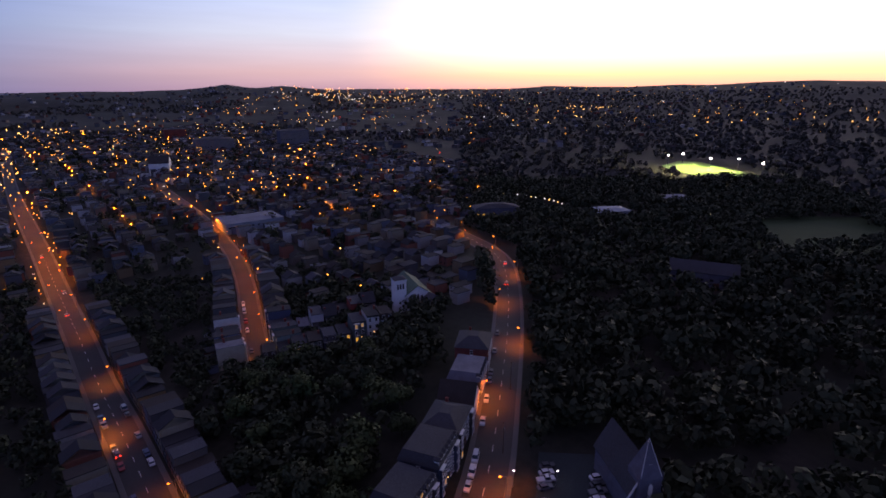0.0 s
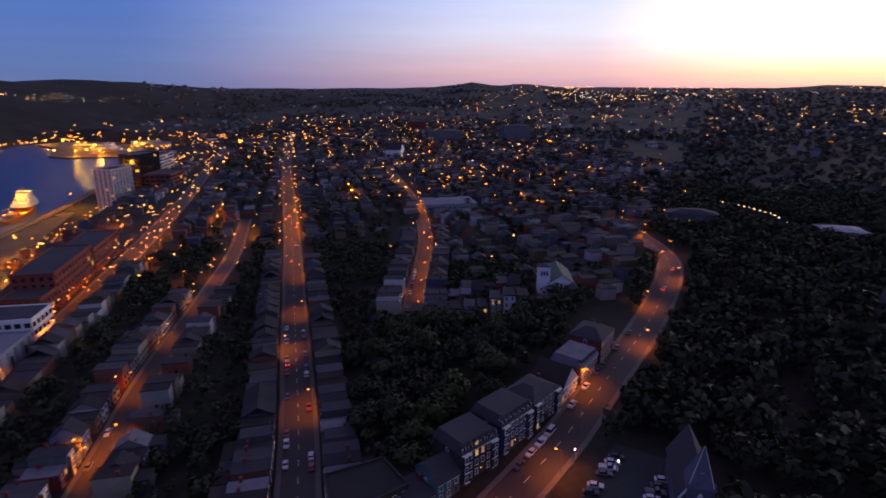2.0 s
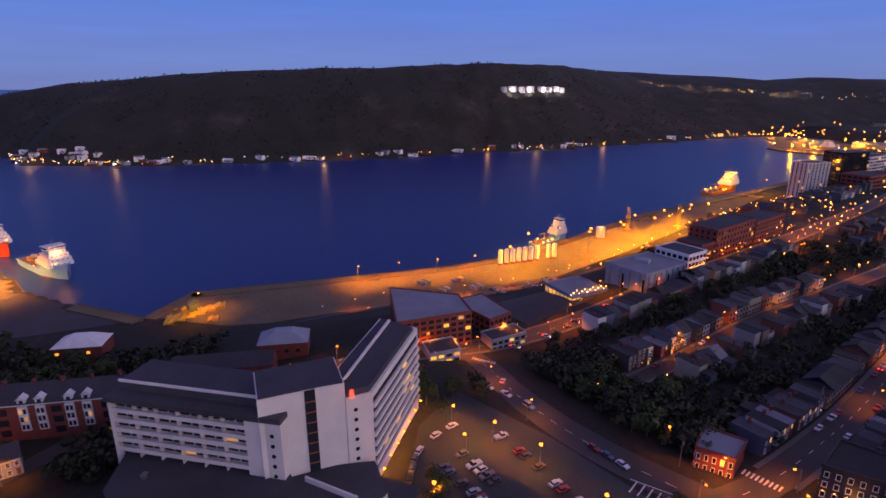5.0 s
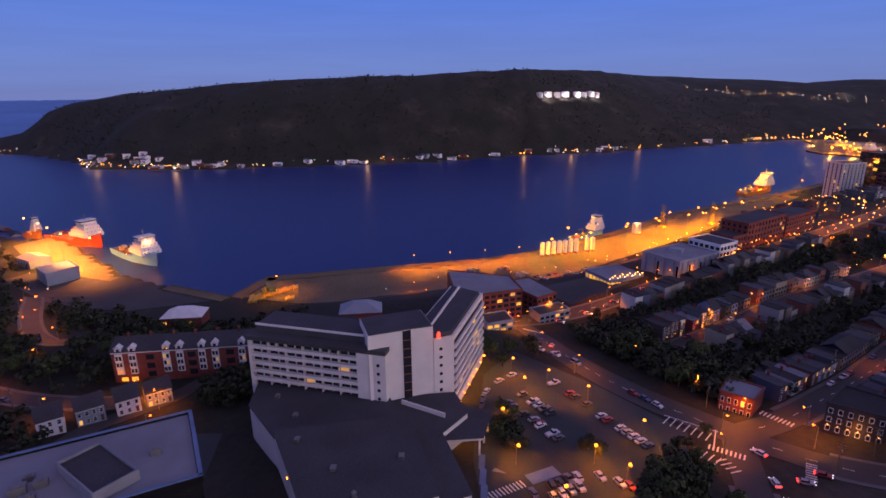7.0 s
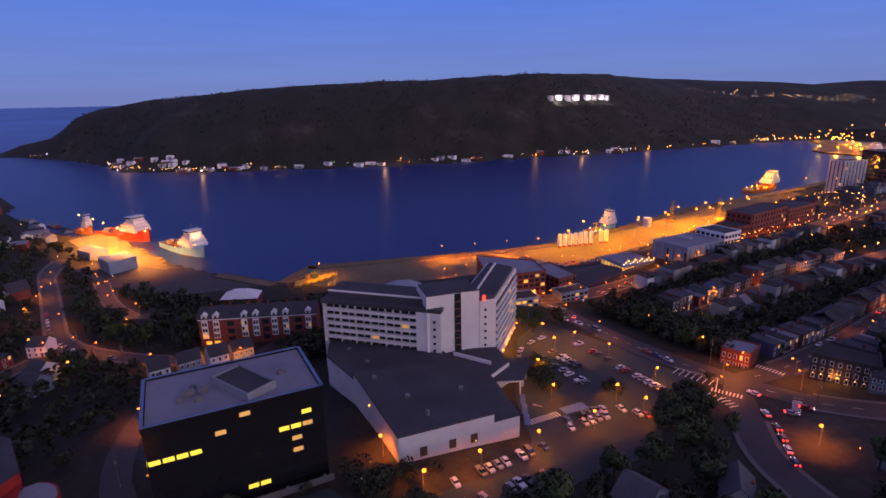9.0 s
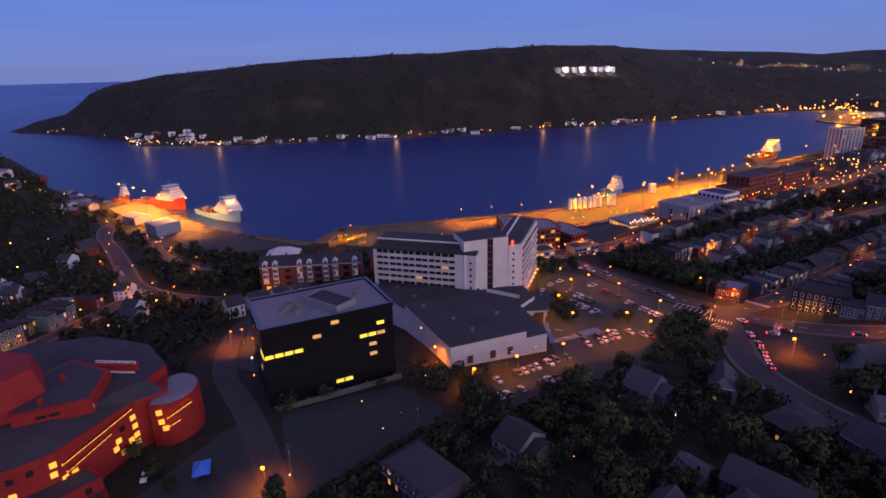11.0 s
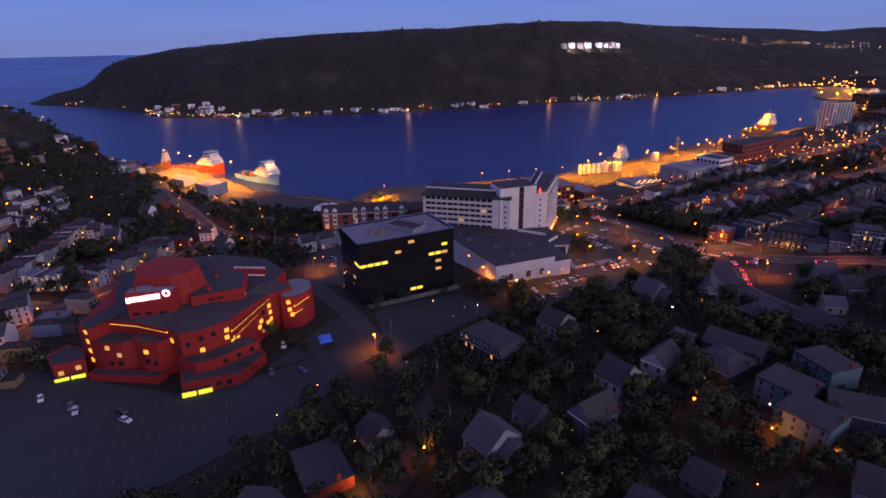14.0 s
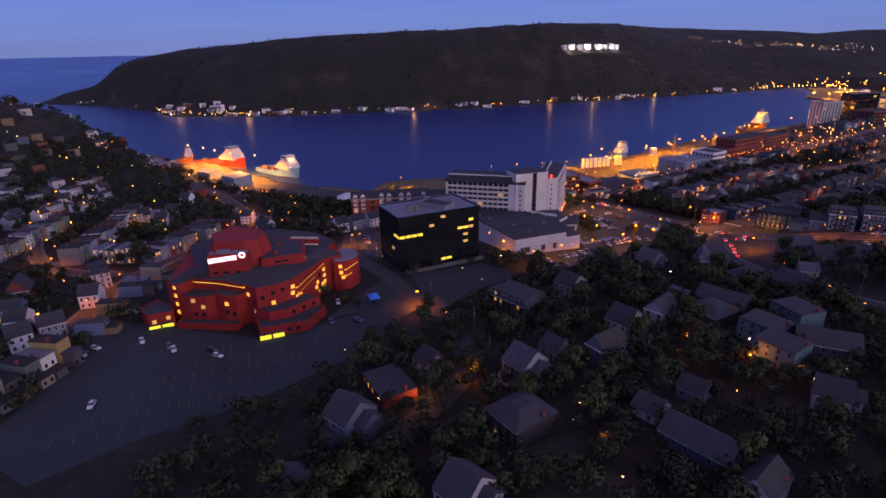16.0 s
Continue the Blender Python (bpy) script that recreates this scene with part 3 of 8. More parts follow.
def patch(name, poly, lift, material, label, category, cell=5.0):
    """A flat area that follows the ground inside an outline."""
    xs, ys = [p[0] for p in poly], [p[1] for p in poly]
    nx, ny = max(int((max(xs) - min(xs)) / cell), 2), max(int((max(ys) - min(ys)) / cell), 2)
    bm = bmesh.new()
    f = bm.faces.new([bm.verts.new((x, y, 0)) for x, y in poly])
    for k in range(1, nx):
        bmesh.ops.bisect_plane(bm, geom=bm.verts[:] + bm.edges[:] + bm.faces[:], plane_co=(min(xs) + (max(xs) - min(xs)) * k / nx, 0, 0), plane_no=(1, 0, 0))
    for k in range(1, ny):
        bmesh.ops.bisect_plane(bm, geom=bm.verts[:] + bm.edges[:] + bm.faces[:], plane_co=(0, min(ys) + (max(ys) - min(ys)) * k / ny, 0), plane_no=(0, 1, 0))
    for v in bm.verts:
        v.co.z = hz(v.co.x, v.co.y) + lift
    bmesh.ops.recalc_face_normals(bm, faces=bm.faces[:])
    if bm.faces[:] and sum(f.normal.z for f in bm.faces) < 0:
        bmesh.ops.reverse_faces(bm, faces=bm.faces[:])
    rim = [e for e in bm.edges if e.is_boundary]
    down = bmesh.ops.extrude_edge_only(bm, edges=rim)["geom"]
    for v in down:
        if isinstance(v, bmesh.types.BMVert):
            v.co.z -= 0.5
    me = bpy.data.meshes.new(name)
    bm.to_mesh(me)
    bm.free()
    me.materials.append(material)
    return tagged(new(name, me), label, category, kind="structure")


patch("parking_area", [(120, -255), (200, -242), (212, -216), (194, -199), (174, -171), (140, -138), (112, -128), (104, -140), (118, -160), (131, -180), (124, -225)], 0.20, M["lot"], "wide dark asphalt car park with faint bay lines", "car park")
patch("parking_area", [(-92, -22), (-66, -36), (-40, -38), (-10, -40), (20, -36), (36, -46), (52, -70), (62, -58), (44, -28), (18, 10), (-6, 26), (-30, 34), (-60, 10)], 0.16, M["lot"], "asphalt hotel car park beside the street", "car park")
patch("parking_area", [(20, 108), (36, 100), (48, 120), (44, 140), (28, 142)], 0.20, M["lot"], "small lamp-lit church car park", "car park")
patch("parking_area", [(-20, -180), (38, -163), (42, -152), (22, -118), (-22, -128)], 0.16, M["lot"], "small asphalt yard behind the office building", "car park")
patch("parking_area", [(70, -131), (48, -96), (62, -78), (92, -84), (106, -112), (98, -120)], 0.18, M["lot"], "empty dark forecourt of the office building", "car park")
patch("quay_apron", [(-209, -208), (-246, -196), (-298, -36), (-323, 15), (-390, 94), (-487, 193), (-603, 364), (-590, 380), (-440, 225), (-330, 110), (-285, 60), (-240, 10), (-225, -60), (-190, -130)], 0.45, M["quay"], "wide concrete quay apron lit orange", "quay", 9.0)
patch("quay_apron", [(-366, -468), (-310, -387), (-254, -318), (-236, -320), (-262, -400), (-330, -480)], 0.50, M["quay"], "concrete pier apron beside the ships", "quay", 9.0)
patch("parking_area", [(-222, -262), (-248, -318), (-254, -400), (-226, -396), (-186, -330), (-180, -270), (-200, -222)], 0.30, M["asphalt"], "broad asphalt yard behind the pier", "yard", 9.0)
patch("parking_area", [(80, -147), (114, -161), (105, -140), (112, -128), (100, -118), (70, -139)], 0.17, M["lot"], "asphalt drive between the two office buildings", "car park")
patch("parking_area", [(-176, 18), (-206, 62), (-232, 44), (-204, -6)], 0.2, M["asphalt"], "dark asphalt yard below the street", "car park")

# ---- houses ----


def shared(geo, name, material):
    return geo.mesh(name, material)


WIN = {}


def window_meshes():
    """A sash window with a raised frame, a sill and two panes, facing -y."""
    f = Geo()
    f.box(-0.55, 0, 0, 0.12, 0.14, 1.7).box(0.55, 0, 0, 0.12, 0.14, 1.7).box(0, 0, 1.6, 1.22, 0.16, 0.16).box(0, -0.04, -0.08, 1.34, 0.24, 0.12).box(0, 0, 0.78, 1.0, 0.10, 0.07)
    p = Geo().box(0, 0.02, 0, 1.0, 0.05, 1.6)
    WIN["frame"] = f.mesh("window", M["trim"])
    WIN["dark_frame"] = f.mesh("window", M["dull_trim"])
    for key in ("glass", "lit", "lit_dim"):
        WIN[key] = p.mesh("pane", M[key])
    d = Geo().box(0, 0, 0, 1.0, 0.12, 2.1).box(0, -0.08, 0.1, 0.8, 0.06, 0.9).box(0, -0.12, 2.15, 1.4, 0.4, 0.18)
    WIN["door"] = d.mesh("door", M["wood"])
    WIN["chimney"] = Geo().box(0, 0, 0, 0.7, 0.9, 2.0).box(0, 0, 1.9, 0.85, 1.05, 0.18).mesh("chimney", M["brick"])
    WIN["porch"] = Geo().ball(0, 0, 0, 0.17).mesh("porch_lamp", M["porch"])


window_meshes()


def add_window(root, x, y, z, turn, pane, frame_key="frame"):
    w = part("window", WIN[frame_key], None, root, at=pose(x, y, z, 0, 0, turn))
    part("pane", WIN[pane], None, w)


def house(name, label, w, d, floors, roof, rnd, lit=0.12, bay=False, back=True, skin="siding", twin=False, wing=False, frame_key="frame"):
    """A wooden town house facing -y: walls, roof, windows with panes, door, step and chimney."""
    root = thing(name, label, "house")
    h = floors * 2.9 + 0.4
    wall = Geo().box(0, 0, -4.0, w, d, 4.0 + h)
    if roof == "gable":
        wall.tri_wall(0, 0, h, w, d, d * 0.38)
        top = Geo().gable(0, 0, h, w, d, d * 0.38)
    elif roof == "front_gable":
        wall.tri_wall(0, 0, h, d, w, w * 0.55, math.pi / 2)
        top = Geo().gable(0, 0, h, d, w, w * 0.55, math.pi / 2)
    elif roof == "hip":
        top = Geo().hip(0, 0, h, w, d, 2.6, top=0.3)
    elif roof == "mansard":
        top = Geo().hip(0, 0, h, w, d, 2.7, over=0.35, top=0.82)
    else:
        top = Geo().box(0, 0.2, h, w + 0.1, d, 0.22).box(0, -d / 2 - 0.1, h - 0.35, w + 0.05, 0.5, 0.75)
    if bay:
        wall.prism([(-w / 2 + 0.5, -d / 2), (-w / 2 + 0.9, -d / 2 - 0.9), (-w / 2 + 2.6, -d / 2 - 0.9), (-w / 2 + 3.0, -d / 2)], 0.2, h - 0.4)
    if twin:
        wall.prism([(w / 2 - 3.0, -d / 2), (w / 2 - 2.6, -d / 2 - 0.9), (w / 2 - 0.9, -d / 2 - 0.9), (w / 2 - 0.5, -d / 2)], 0.2, h - 0.4)
    if wing:
        wall.box(w * 0.5, d * 0.1, -4.0, 6.0, d * 0.62, 4.0 + 5.2).tri_wall(w * 0.5, d * 0.1, 5.2, 6.0, d * 0.62, d * 0.2)
        top.gable(w * 0.5 + 0.2, d * 0.1, 5.2, 6.4, d * 0.62, d * 0.21)
        wall.box(-w * 0.15, -d * 0.5 - 1.4, -4.0, w * 0.5, 2.8, 4.0 + 2.9)
        top.box(-w * 0.15, -d * 0.5 - 1.5, 2.9, w * 0.54, 3.2, 0.25)
    part("wall", wall, M[skin], root)
    part("roof", top, M[{"siding": "roofing", "pale_siding": "pale_roofing"}.get(skin, "darkroof")], root)
    if bay and floors > 2:
        for s in (-1, 1) if twin else (-1,):
            x0 = s * (w / 2 - 1.75)
            part("bay_cornice", Geo().box(x0, -d / 2 - 0.7, h - 0.5, 2.8, 0.9, 0.3), M["trim"], root)
            for k in range(floors):
                part("bay_trim", Geo().box(x0, -d / 2 - 0.92, 2.9 * k + 0.35, 1.9, 0.16, 0.3), M["trim"], root)
    part("cornice", Geo().box(0, -d / 2 - 0.12, h - 0.3, w, 0.3, 0.28), M["trim"], root)
    n = max(2, int(w / (3.0 if frame_key == "dark_frame" else 2.1)))
    for k in range(floors):
        for i in range(n):
            x = -w / 2 + w * (i + 0.5) / n
            deep = 0.98 if bay and i == 0 or twin and i == n - 1 else 0.04
            if k == 0 and i == (n // 2 if twin else n - 1):
                continue
            add_window(root, x, -d / 2 - deep, 0.9 + 2.9 * k, 0, rnd.choices(["glass", "lit", "lit_dim"], [1 - lit, lit * 0.45, lit * 0.55])[0], frame_key)
        if back:
            for i in range(2):
                add_window(root, -w / 4 + w / 2 * i, d / 2 + 0.04, 0.9 + 2.9 * k, 180, rnd.choices(["glass", "lit", "lit_dim"], [1 - lit, lit * 0.4, lit * 0.6])[0], frame_key)
        for s in (-1, 1):
            if back and k:
                add_window(root, s * (w / 2 + 0.04), 0, 0.9 + 2.9 * k, 90 * s, "glass", frame_key)
    if roof == "mansard":
        for i in range(n):
            x = -w / 2 + w * (i + 0.5) / n
            dm = part("dormer", Geo().box(x, -d / 2 + 0.75, h + 0.2, 1.4, 1.4, 1.7), M["trim"], root)
            part("dormer_roof", Geo().gable(x, -d / 2 + 0.75, h + 1.9, 1.5, 1.5, 0.5, math.pi / 2, 0.2), M["darkroof"], dm)
            part("pane", Geo().box(x, -d / 2 + 0.03, h + 0.55, 0.95, 0.06, 1.35), M[rnd.choices(["glass", "lit_dim"], [0.85, 0.15])[0]], dm)
    xd = (-w / 2 + w * (n // 2 + 0.5) / n) if twin else w / 2 - w * 0.5 / n
    part("door", WIN["door"], None, root, at=pose(xd, -d / 2 - 0.04, 0.35))
    part("chimney", WIN["chimney"], None, root, at=pose(w / 2 - 0.6, d * 0.18, h - 0.2 + (d * 0.12 if roof == "gable" else 0)))
    if lit > 0.15:
        part("porch_lamp", WIN["porch"], None, root, at=pose(xd - 0.9, -d / 2 - 0.25, 2.3))
    return root


rnd = random.Random(11)
ROW = [
    (house("row_house", "two-storey flat-roofed wooden row house on the street", 5.6, 11, 2, "flat", rnd, back=False), 5.6, 11),
    (house("row_house", "three-storey flat-roofed wooden row house on the street", 5.8, 11, 3, "flat", rnd, 0.2, back=False), 5.8, 11),
    (house("row_house", "mansard-roofed wooden row house with dormers", 6.2, 11, 2, "mansard", rnd, 0.16, back=False), 6.2, 11),
    (house("row_house", "wooden row house with a bay front and lit porch", 6.0, 11, 3, "flat", rnd, 0.25, True, back=False), 6.0, 11),
    (house("row_house", "pitched-roof wooden row house on the street", 5.8, 10, 2, "gable", rnd, back=False), 5.8, 10),
]
PROTOS = [p[0] for p in ROW]
TAKEN = []
far_walls, far_roofs, far_panes = Geo(), Geo(), Geo()


def put_house(proto, x, y, turn, group=""):
    """A house at a place, its front towards turn (degrees, 0: -y)."""
    ob, w, d = proto
    z = max(hz(x, y), hz(x + 3, y), hz(x - 3, y), hz(x, y + 3), hz(x, y - 3)) + 0.1
    c = copy_thing(ob, pose(x, y, z, 0, 0, turn) @ Matrix.Diagonal((1, 1, rnd.uniform(0.86, 1.14), 1)))
    if d <= 11 and w < 7:
        a = radians(turn)
        bx, by, h = x - math.sin(a) * (d / 2 + 2.4), y + math.cos(a) * (d / 2 + 2.4), rnd.choice((3.0, 3.4, 5.6))
        far_walls.box(bx, by, z - 4, w * rnd.uniform(0.5, 0.95), 5.0, 4 + h, a)
        far_roofs.box(bx, by, z + h, w * 0.97, 5.2, 0.25, a)
        for k in (0, 1):
            for s in (-1.3, 1.3):
                far_panes.box(x + s * math.cos(a) - math.sin(a) * (d / 2 + (4.95 if h > 3.2 + 2.4 * k else 0.05)), y + s * math.sin(a) + math.cos(a) * (d / 2 + (4.95 if h > 3.2 + 2.4 * k else 0.05)), z + 1.0 + 2.8 * k, 1.0, 0.1, 1.4, a)
    if group:
        c["group"] = group
    TAKEN.append((x, y, max(w, d) * 0.46))
    return c


RUNS = {}


def along(line):
    """Running length, place and direction along a line, every half metre."""
    key = (line[0], line[-1], len(line))
    if key not in RUNS:
        out, run, pts = [], 0.0, samples(line, 0.5)
        for (x, y, dx, dy), (x2, y2, _, _) in zip(pts, pts[1:]):
            out.append((run, x, y, dx, dy))
            run += math.hypot(x2 - x, y2 - y)
        RUNS[key] = out
    return RUNS[key]


def at_run(pts, run):
    """The place on a line at a running length."""
    return pts[min(max(int(run / pts[-1][0] * (len(pts) - 1)), 0), len(pts) - 1)]


def far_house(x, y, turn, w, d, h, roof):
    """A house further off, added to the joined rows."""
    z = hz(x, y)
    far_walls.box(x, y, z - 3, w, d, h + 3, turn)
    if roof:
        far_roofs.gable(x, y, z + h, w, d, d * 0.3, turn, 0.3)
    else:
        far_roofs.box(x, y, z + h, w + 0.3, d + 0.3, 0.35, turn)
    if math.hypot(x, y) > 620:
        return
    c, s = math.cos(turn), math.sin(turn)
    for k in range(2):
        for i in (-0.25, 0.25):
            far_panes.box(x + i * w * c + (d / 2 + 0.04) * s, y + i * w * s - (d / 2 + 0.04) * c, z + 1.0 + 2.9 * k, 1.1, 0.1, 1.4, turn)
    far_panes.box(x + (w / 2 + 0.04) * c, y + (w / 2 + 0.04) * s, z + 1.4, 0.1, 1.1, 1.4, turn)


def house_row(street, side, a, b, kinds, back=2.8, gap=0.0, group="", far=1e9):
    """Houses wall to wall along one side (1: left) of a street, from length a to b."""
    line, width = STREETS[street]
    pts = along(line)
    run = a
    while run < b:
        proto = ROW[rnd.choice(kinds)]
        w, d = proto[1], proto[2]
        mid = run + w / 2
        s, x, y, dx, dy = at_run(pts, mid)
        off = side * (width / 2 + back + d / 2)
        px, py = x - dy * off, y + dx * off
        front = math.degrees(math.atan2(dy, dx)) + (0 if side > 0 else 180)
        if run > far:
            far_house(px, py, radians(front), w, d, rnd.choice((5.9, 6.2, 8.8)), rnd.random() < 0.25)
            TAKEN.append((px, py, 6.5))
        elif s + w < pts[-1][0]:
            put_house(proto, px, py, front, group)
        run += w + (gap if rnd.random() < 0.3 else 0.0)


# rows on the streets nearest the camera's way
house_row("gower", 1, 33, 300, [0, 0, 1, 2, 4], group="row houses", gap=4, far=84)
house_row("gower", -1, 52, 290, [0, 1, 2, 4], group="row houses", gap=5, far=84)
house_row("victoria", 1, 6, 190, [0, 1, 3, 4], group="row houses", gap=6, far=52)
house_row("victoria", -1, 20, 190, [0, 1, 4], group="row houses", gap=9, far=52)
house_row("duckworth", -1, 215, 430, [1, 3, 0, 2], group="row houses", gap=5, far=215)
house_row("bond", 1, 6, 170, [1, 2, 3], group="row houses", gap=5, far=40)
house_row("bond", -1, 6, 170, [0, 2, 3], group="row houses", gap=5, far=40)
# the row along the road above the church: low teal houses, then tall town houses, then gabled ones
MIL = [
    (house("row_house", "low teal clapboard house beside the pub", 8.6, 10, 2, "flat", rnd, 0.1, skin="teal"), 8.6, 10, (-18.6, 93.6), (-14.0, 101.4)),
    (house("row_house", "low teal clapboard house with a pale front", 8.0, 10, 2, "gable", rnd, 0.1, skin="teal"), 8.0, 10, (-13.8, 101.8), (-10.2, 108.5)),
    (house("town_house", "dark three-storey town house with white bays, dormers and lit porch", 14.2, 12, 3, "mansard", rnd, 0.20, True, skin="darkboard", twin=True), 14.2, 12, (-10.0, 109.0), (-3.4, 122.0)),
    (house("town_house", "navy three-storey town house with white bays and dormers", 14.8, 12, 3, "mansard", rnd, 0.16, True, skin="navy", twin=True), 14.8, 12, (-3.0, 123.8), (2.8, 137.8)),
    (house("town_house", "dark three-storey town house under a hipped roof", 15.6, 12, 3, "hip", rnd, 0.08, True, skin="darkboard", twin=True), 15.6, 12, (3.0, 139.0), (8.2, 154.2)),
    (house("house", "pale gabled house with lit lower windows", 12.6, 12, 2, "front_gable", rnd, 0.3), 12.6, 12, (8.6, 156.4), (11.9, 168.6)),
    (house("house", "house with white dormers at the end of the row", 15.0, 12, 2, "mansard", rnd, 0.1), 15.0, 12, (12.4, 170.6), (16.4, 185.4)),
    (house("house", "tall dark brick house near the bend", 15.5, 13, 3, "hip", rnd, 0.06, skin="brick"), 15.5, 13, (17.0, 189.0), (20.0, 204.4)),
]
for ob, w, d, a, b in MIL:
    ux, uy = (b[0] - a[0]) / math.hypot(b[0] - a[0], b[1] - a[1]), (b[1] - a[1]) / math.hypot(b[0] - a[0], b[1] - a[1])
    put_house((ob, w, d), (a[0] + b[0]) / 2 - uy * d / 2, (a[1] + b[1]) / 2 + ux * d / 2, math.degrees(math.atan2(uy, ux)), "houses along the road")
PROTOS += [m[0] for m in MIL]
# terraces on the slope above the pier
for (ax, ay), (bx, by), kinds, turn in (((54, -382), (-26, -389), (1, 1), 175), ((44, -331), (-58, -357), (1, 1), 194), ((-40, -352), (-58, -364), (0, 4), 200), ((38.5, -314), (38.5, -288), (3, 3), 90), ((20, -283), (-34, -290), (0, 0), 187), ((-48, -345), (-36, -318), (4, 0), 100)):
    n = int(math.hypot(bx - ax, by - ay) / 6.0)
    for k in range(n):
        put_house(ROW[kinds[k % 2]], ax + (bx - ax) * k / n, ay + (by - ay) * k / n, turn, "terraces on the slope")
house_row("forest", -1, 18, 96, [1, 0], group="row houses", gap=12)
house_row("forest", 1, 120, 230, [0, 1], group="row houses", gap=14)
# a row behind the trees, facing the open ground
for k in range(9):
    put_house(ROW[(2, 0, 3, 1)[k % 4]], -76 + 6.1 * k, 217 + 2.4 * k, 20, "row houses")
for k in range(6):
    put_house(ROW[(0, 1, 4)[k % 3]], -68 + 6.1 * k, 247 + 2.0 * k, 200, "row houses")

# houses in the wooded quarter and on the slope to the narrows
GROVE_KINDS = {
    "inn": ("large dark mansion with a mansard roof, dormers and lit porch", 22, 14, 2, "mansard", 0.3, "darkboard", False),
    "hipped": ("dark hip-roofed wooden house among trees", 14, 16, 2, "hip", 0.05, "darkboard", False),
    "blue": ("grey-blue gabled wooden house among trees", 9.5, 12.5, 2, "gable", 0.05, "pale_siding", True),
    "steep": ("front-gabled wooden house with a steep pale roof", 8.5, 12, 2, "front_gable", 0.05, "pale_siding", False),
    "long": ("long dark gabled house with chimneys among trees", 19, 11, 2, "gable", 0.03, "navy", False),
    "teal": ("tall grey-green flat-roofed house among trees", 14, 12, 3, "flat", 0.02, "teal", False),
    "low": ("low grey-roofed cottage among trees", 8, 9, 1, "gable", 0.1, "pale_siding", False),
    "flat": ("low flat-roofed dark house with a lit veranda", 17, 12, 1, "flat", 0.4, "brick", False),
}
GROVE = {key: (house("house", label, w, d, floors, roof, rnd, lit, skin=skin, wing=wing, frame_key="dark_frame", back=False), w, d) for key, (label, w, d, floors, roof, lit, skin, wing) in GROVE_KINDS.items()}
PROTOS += [p[0] for p in GROVE.values()]
for key, x, y, turn in [
    ("inn", 102, -80, 47), ("blue", 83, -54.5, 45), ("blue", 124, -39.5, 42), ("steep", 113, -23, 48), ("hipped", 114, -3, 36), ("long", 101, 6.5, 48), ("teal", 130, 9.5, 38), ("teal", 116, 28, 20),
    ("long", 139, 26, 70), ("low", 141.5, -68, 40), ("steep", 144, -51, 38), ("low", 93, -8.5, 40), ("blue", 53, -10.5, 45), ("steep", 47, 17, 70), ("blue", 213, -98, 52), ("hipped", 183, -83, 40),
    ("blue", 157, -80, 42), ("flat", 166, -125, 34), ("blue", 186, -133, 54), ("low", 174, -43, 44), ("long", 192, -35, 45), ("low", 165, -27, 45), ("steep", 206, -25, 45), ("low", 210, -142, 60),
    ("hipped", 72, 30, 30), ("long", 86, 45, 25), ("blue", 33, 72, 100), ("blue", 48, 74, 90), ("low", 152, -113, 40), ("teal", 145, 8, 38), ("blue", 168, 12, 60), ("low", 60, 62, 80),
]:
    put_house(GROVE[key], x, y, turn, "houses among trees")
    TAKEN.append((x + 8, y - 3, 2.5))
SLOPE_KINDS = {
    "modern": ("pale flat-roofed modern house on the slope", 15, 10, 2, "flat", 0.06, "white_wall"),
    "cottage": ("white gabled wooden house on the slope", 8, 10, 2, "gable", 0.04, "white_wall"),
    "tall": ("tall pale three-storey house lit by a street lamp", 8, 9, 3, "flat", 0.15, "tower"),
    "red": ("dark red gabled house with white trim", 10, 11, 2, "front_gable", 0.05, "brick"),
    "grey": ("grey shed-roofed wooden house on the slope", 9, 9, 2, "gable", 0.05, "greywall"),
}
SLOPE = {key: (house("house", label, w, d, floors, roof, rnd, lit, back=False, skin=skin), w, d) for key, (label, w, d, floors, roof, lit, skin) in SLOPE_KINDS.items()}
PROTOS += [p[0] for p in SLOPE.values()]
for key, x, y, turn in [
    ("modern", -71, -437, 170), ("modern", -71, -411, 165), ("modern", -106, -421, 160), ("modern", -118, -457, 170), ("grey", -39, -440, 175), ("cottage", -40, -420, 170), ("modern", -104, -500, 165), ("cottage", -90, -440, 120), ("cottage", -128, -434, 150), ("grey", -20, -425, 175),
    ("cottage", -47, -344, 110), ("cottage", -39, -326, 110), ("grey", -60, -330, 110), ("tall", 72, -294, 130), ("tall", 80, -287, 130), ("cottage", 103, -275, 110), ("red", 98, -315, 120), ("cottage", 142, -277, 140), ("grey", 133, -270, 130), ("cottage", 151, -284, 150), ("grey", 118, -301, 110), ("cottage", 128, -289, 110),
    ("cottage", -47, -266, 100), ("cottage", -18, -241, 80), ("grey", -8, -236, 80), ("cottage", -22, -191, 130), ("grey", -30, -182, 130), ("cottage", -38, -173, 130), ("grey", -45, -165, 130), ("red", -117, -341, 60), ("cottage", -95, -338, 90),
]:
    put_house(SLOPE[key], x, y, turn, "houses on the slope")
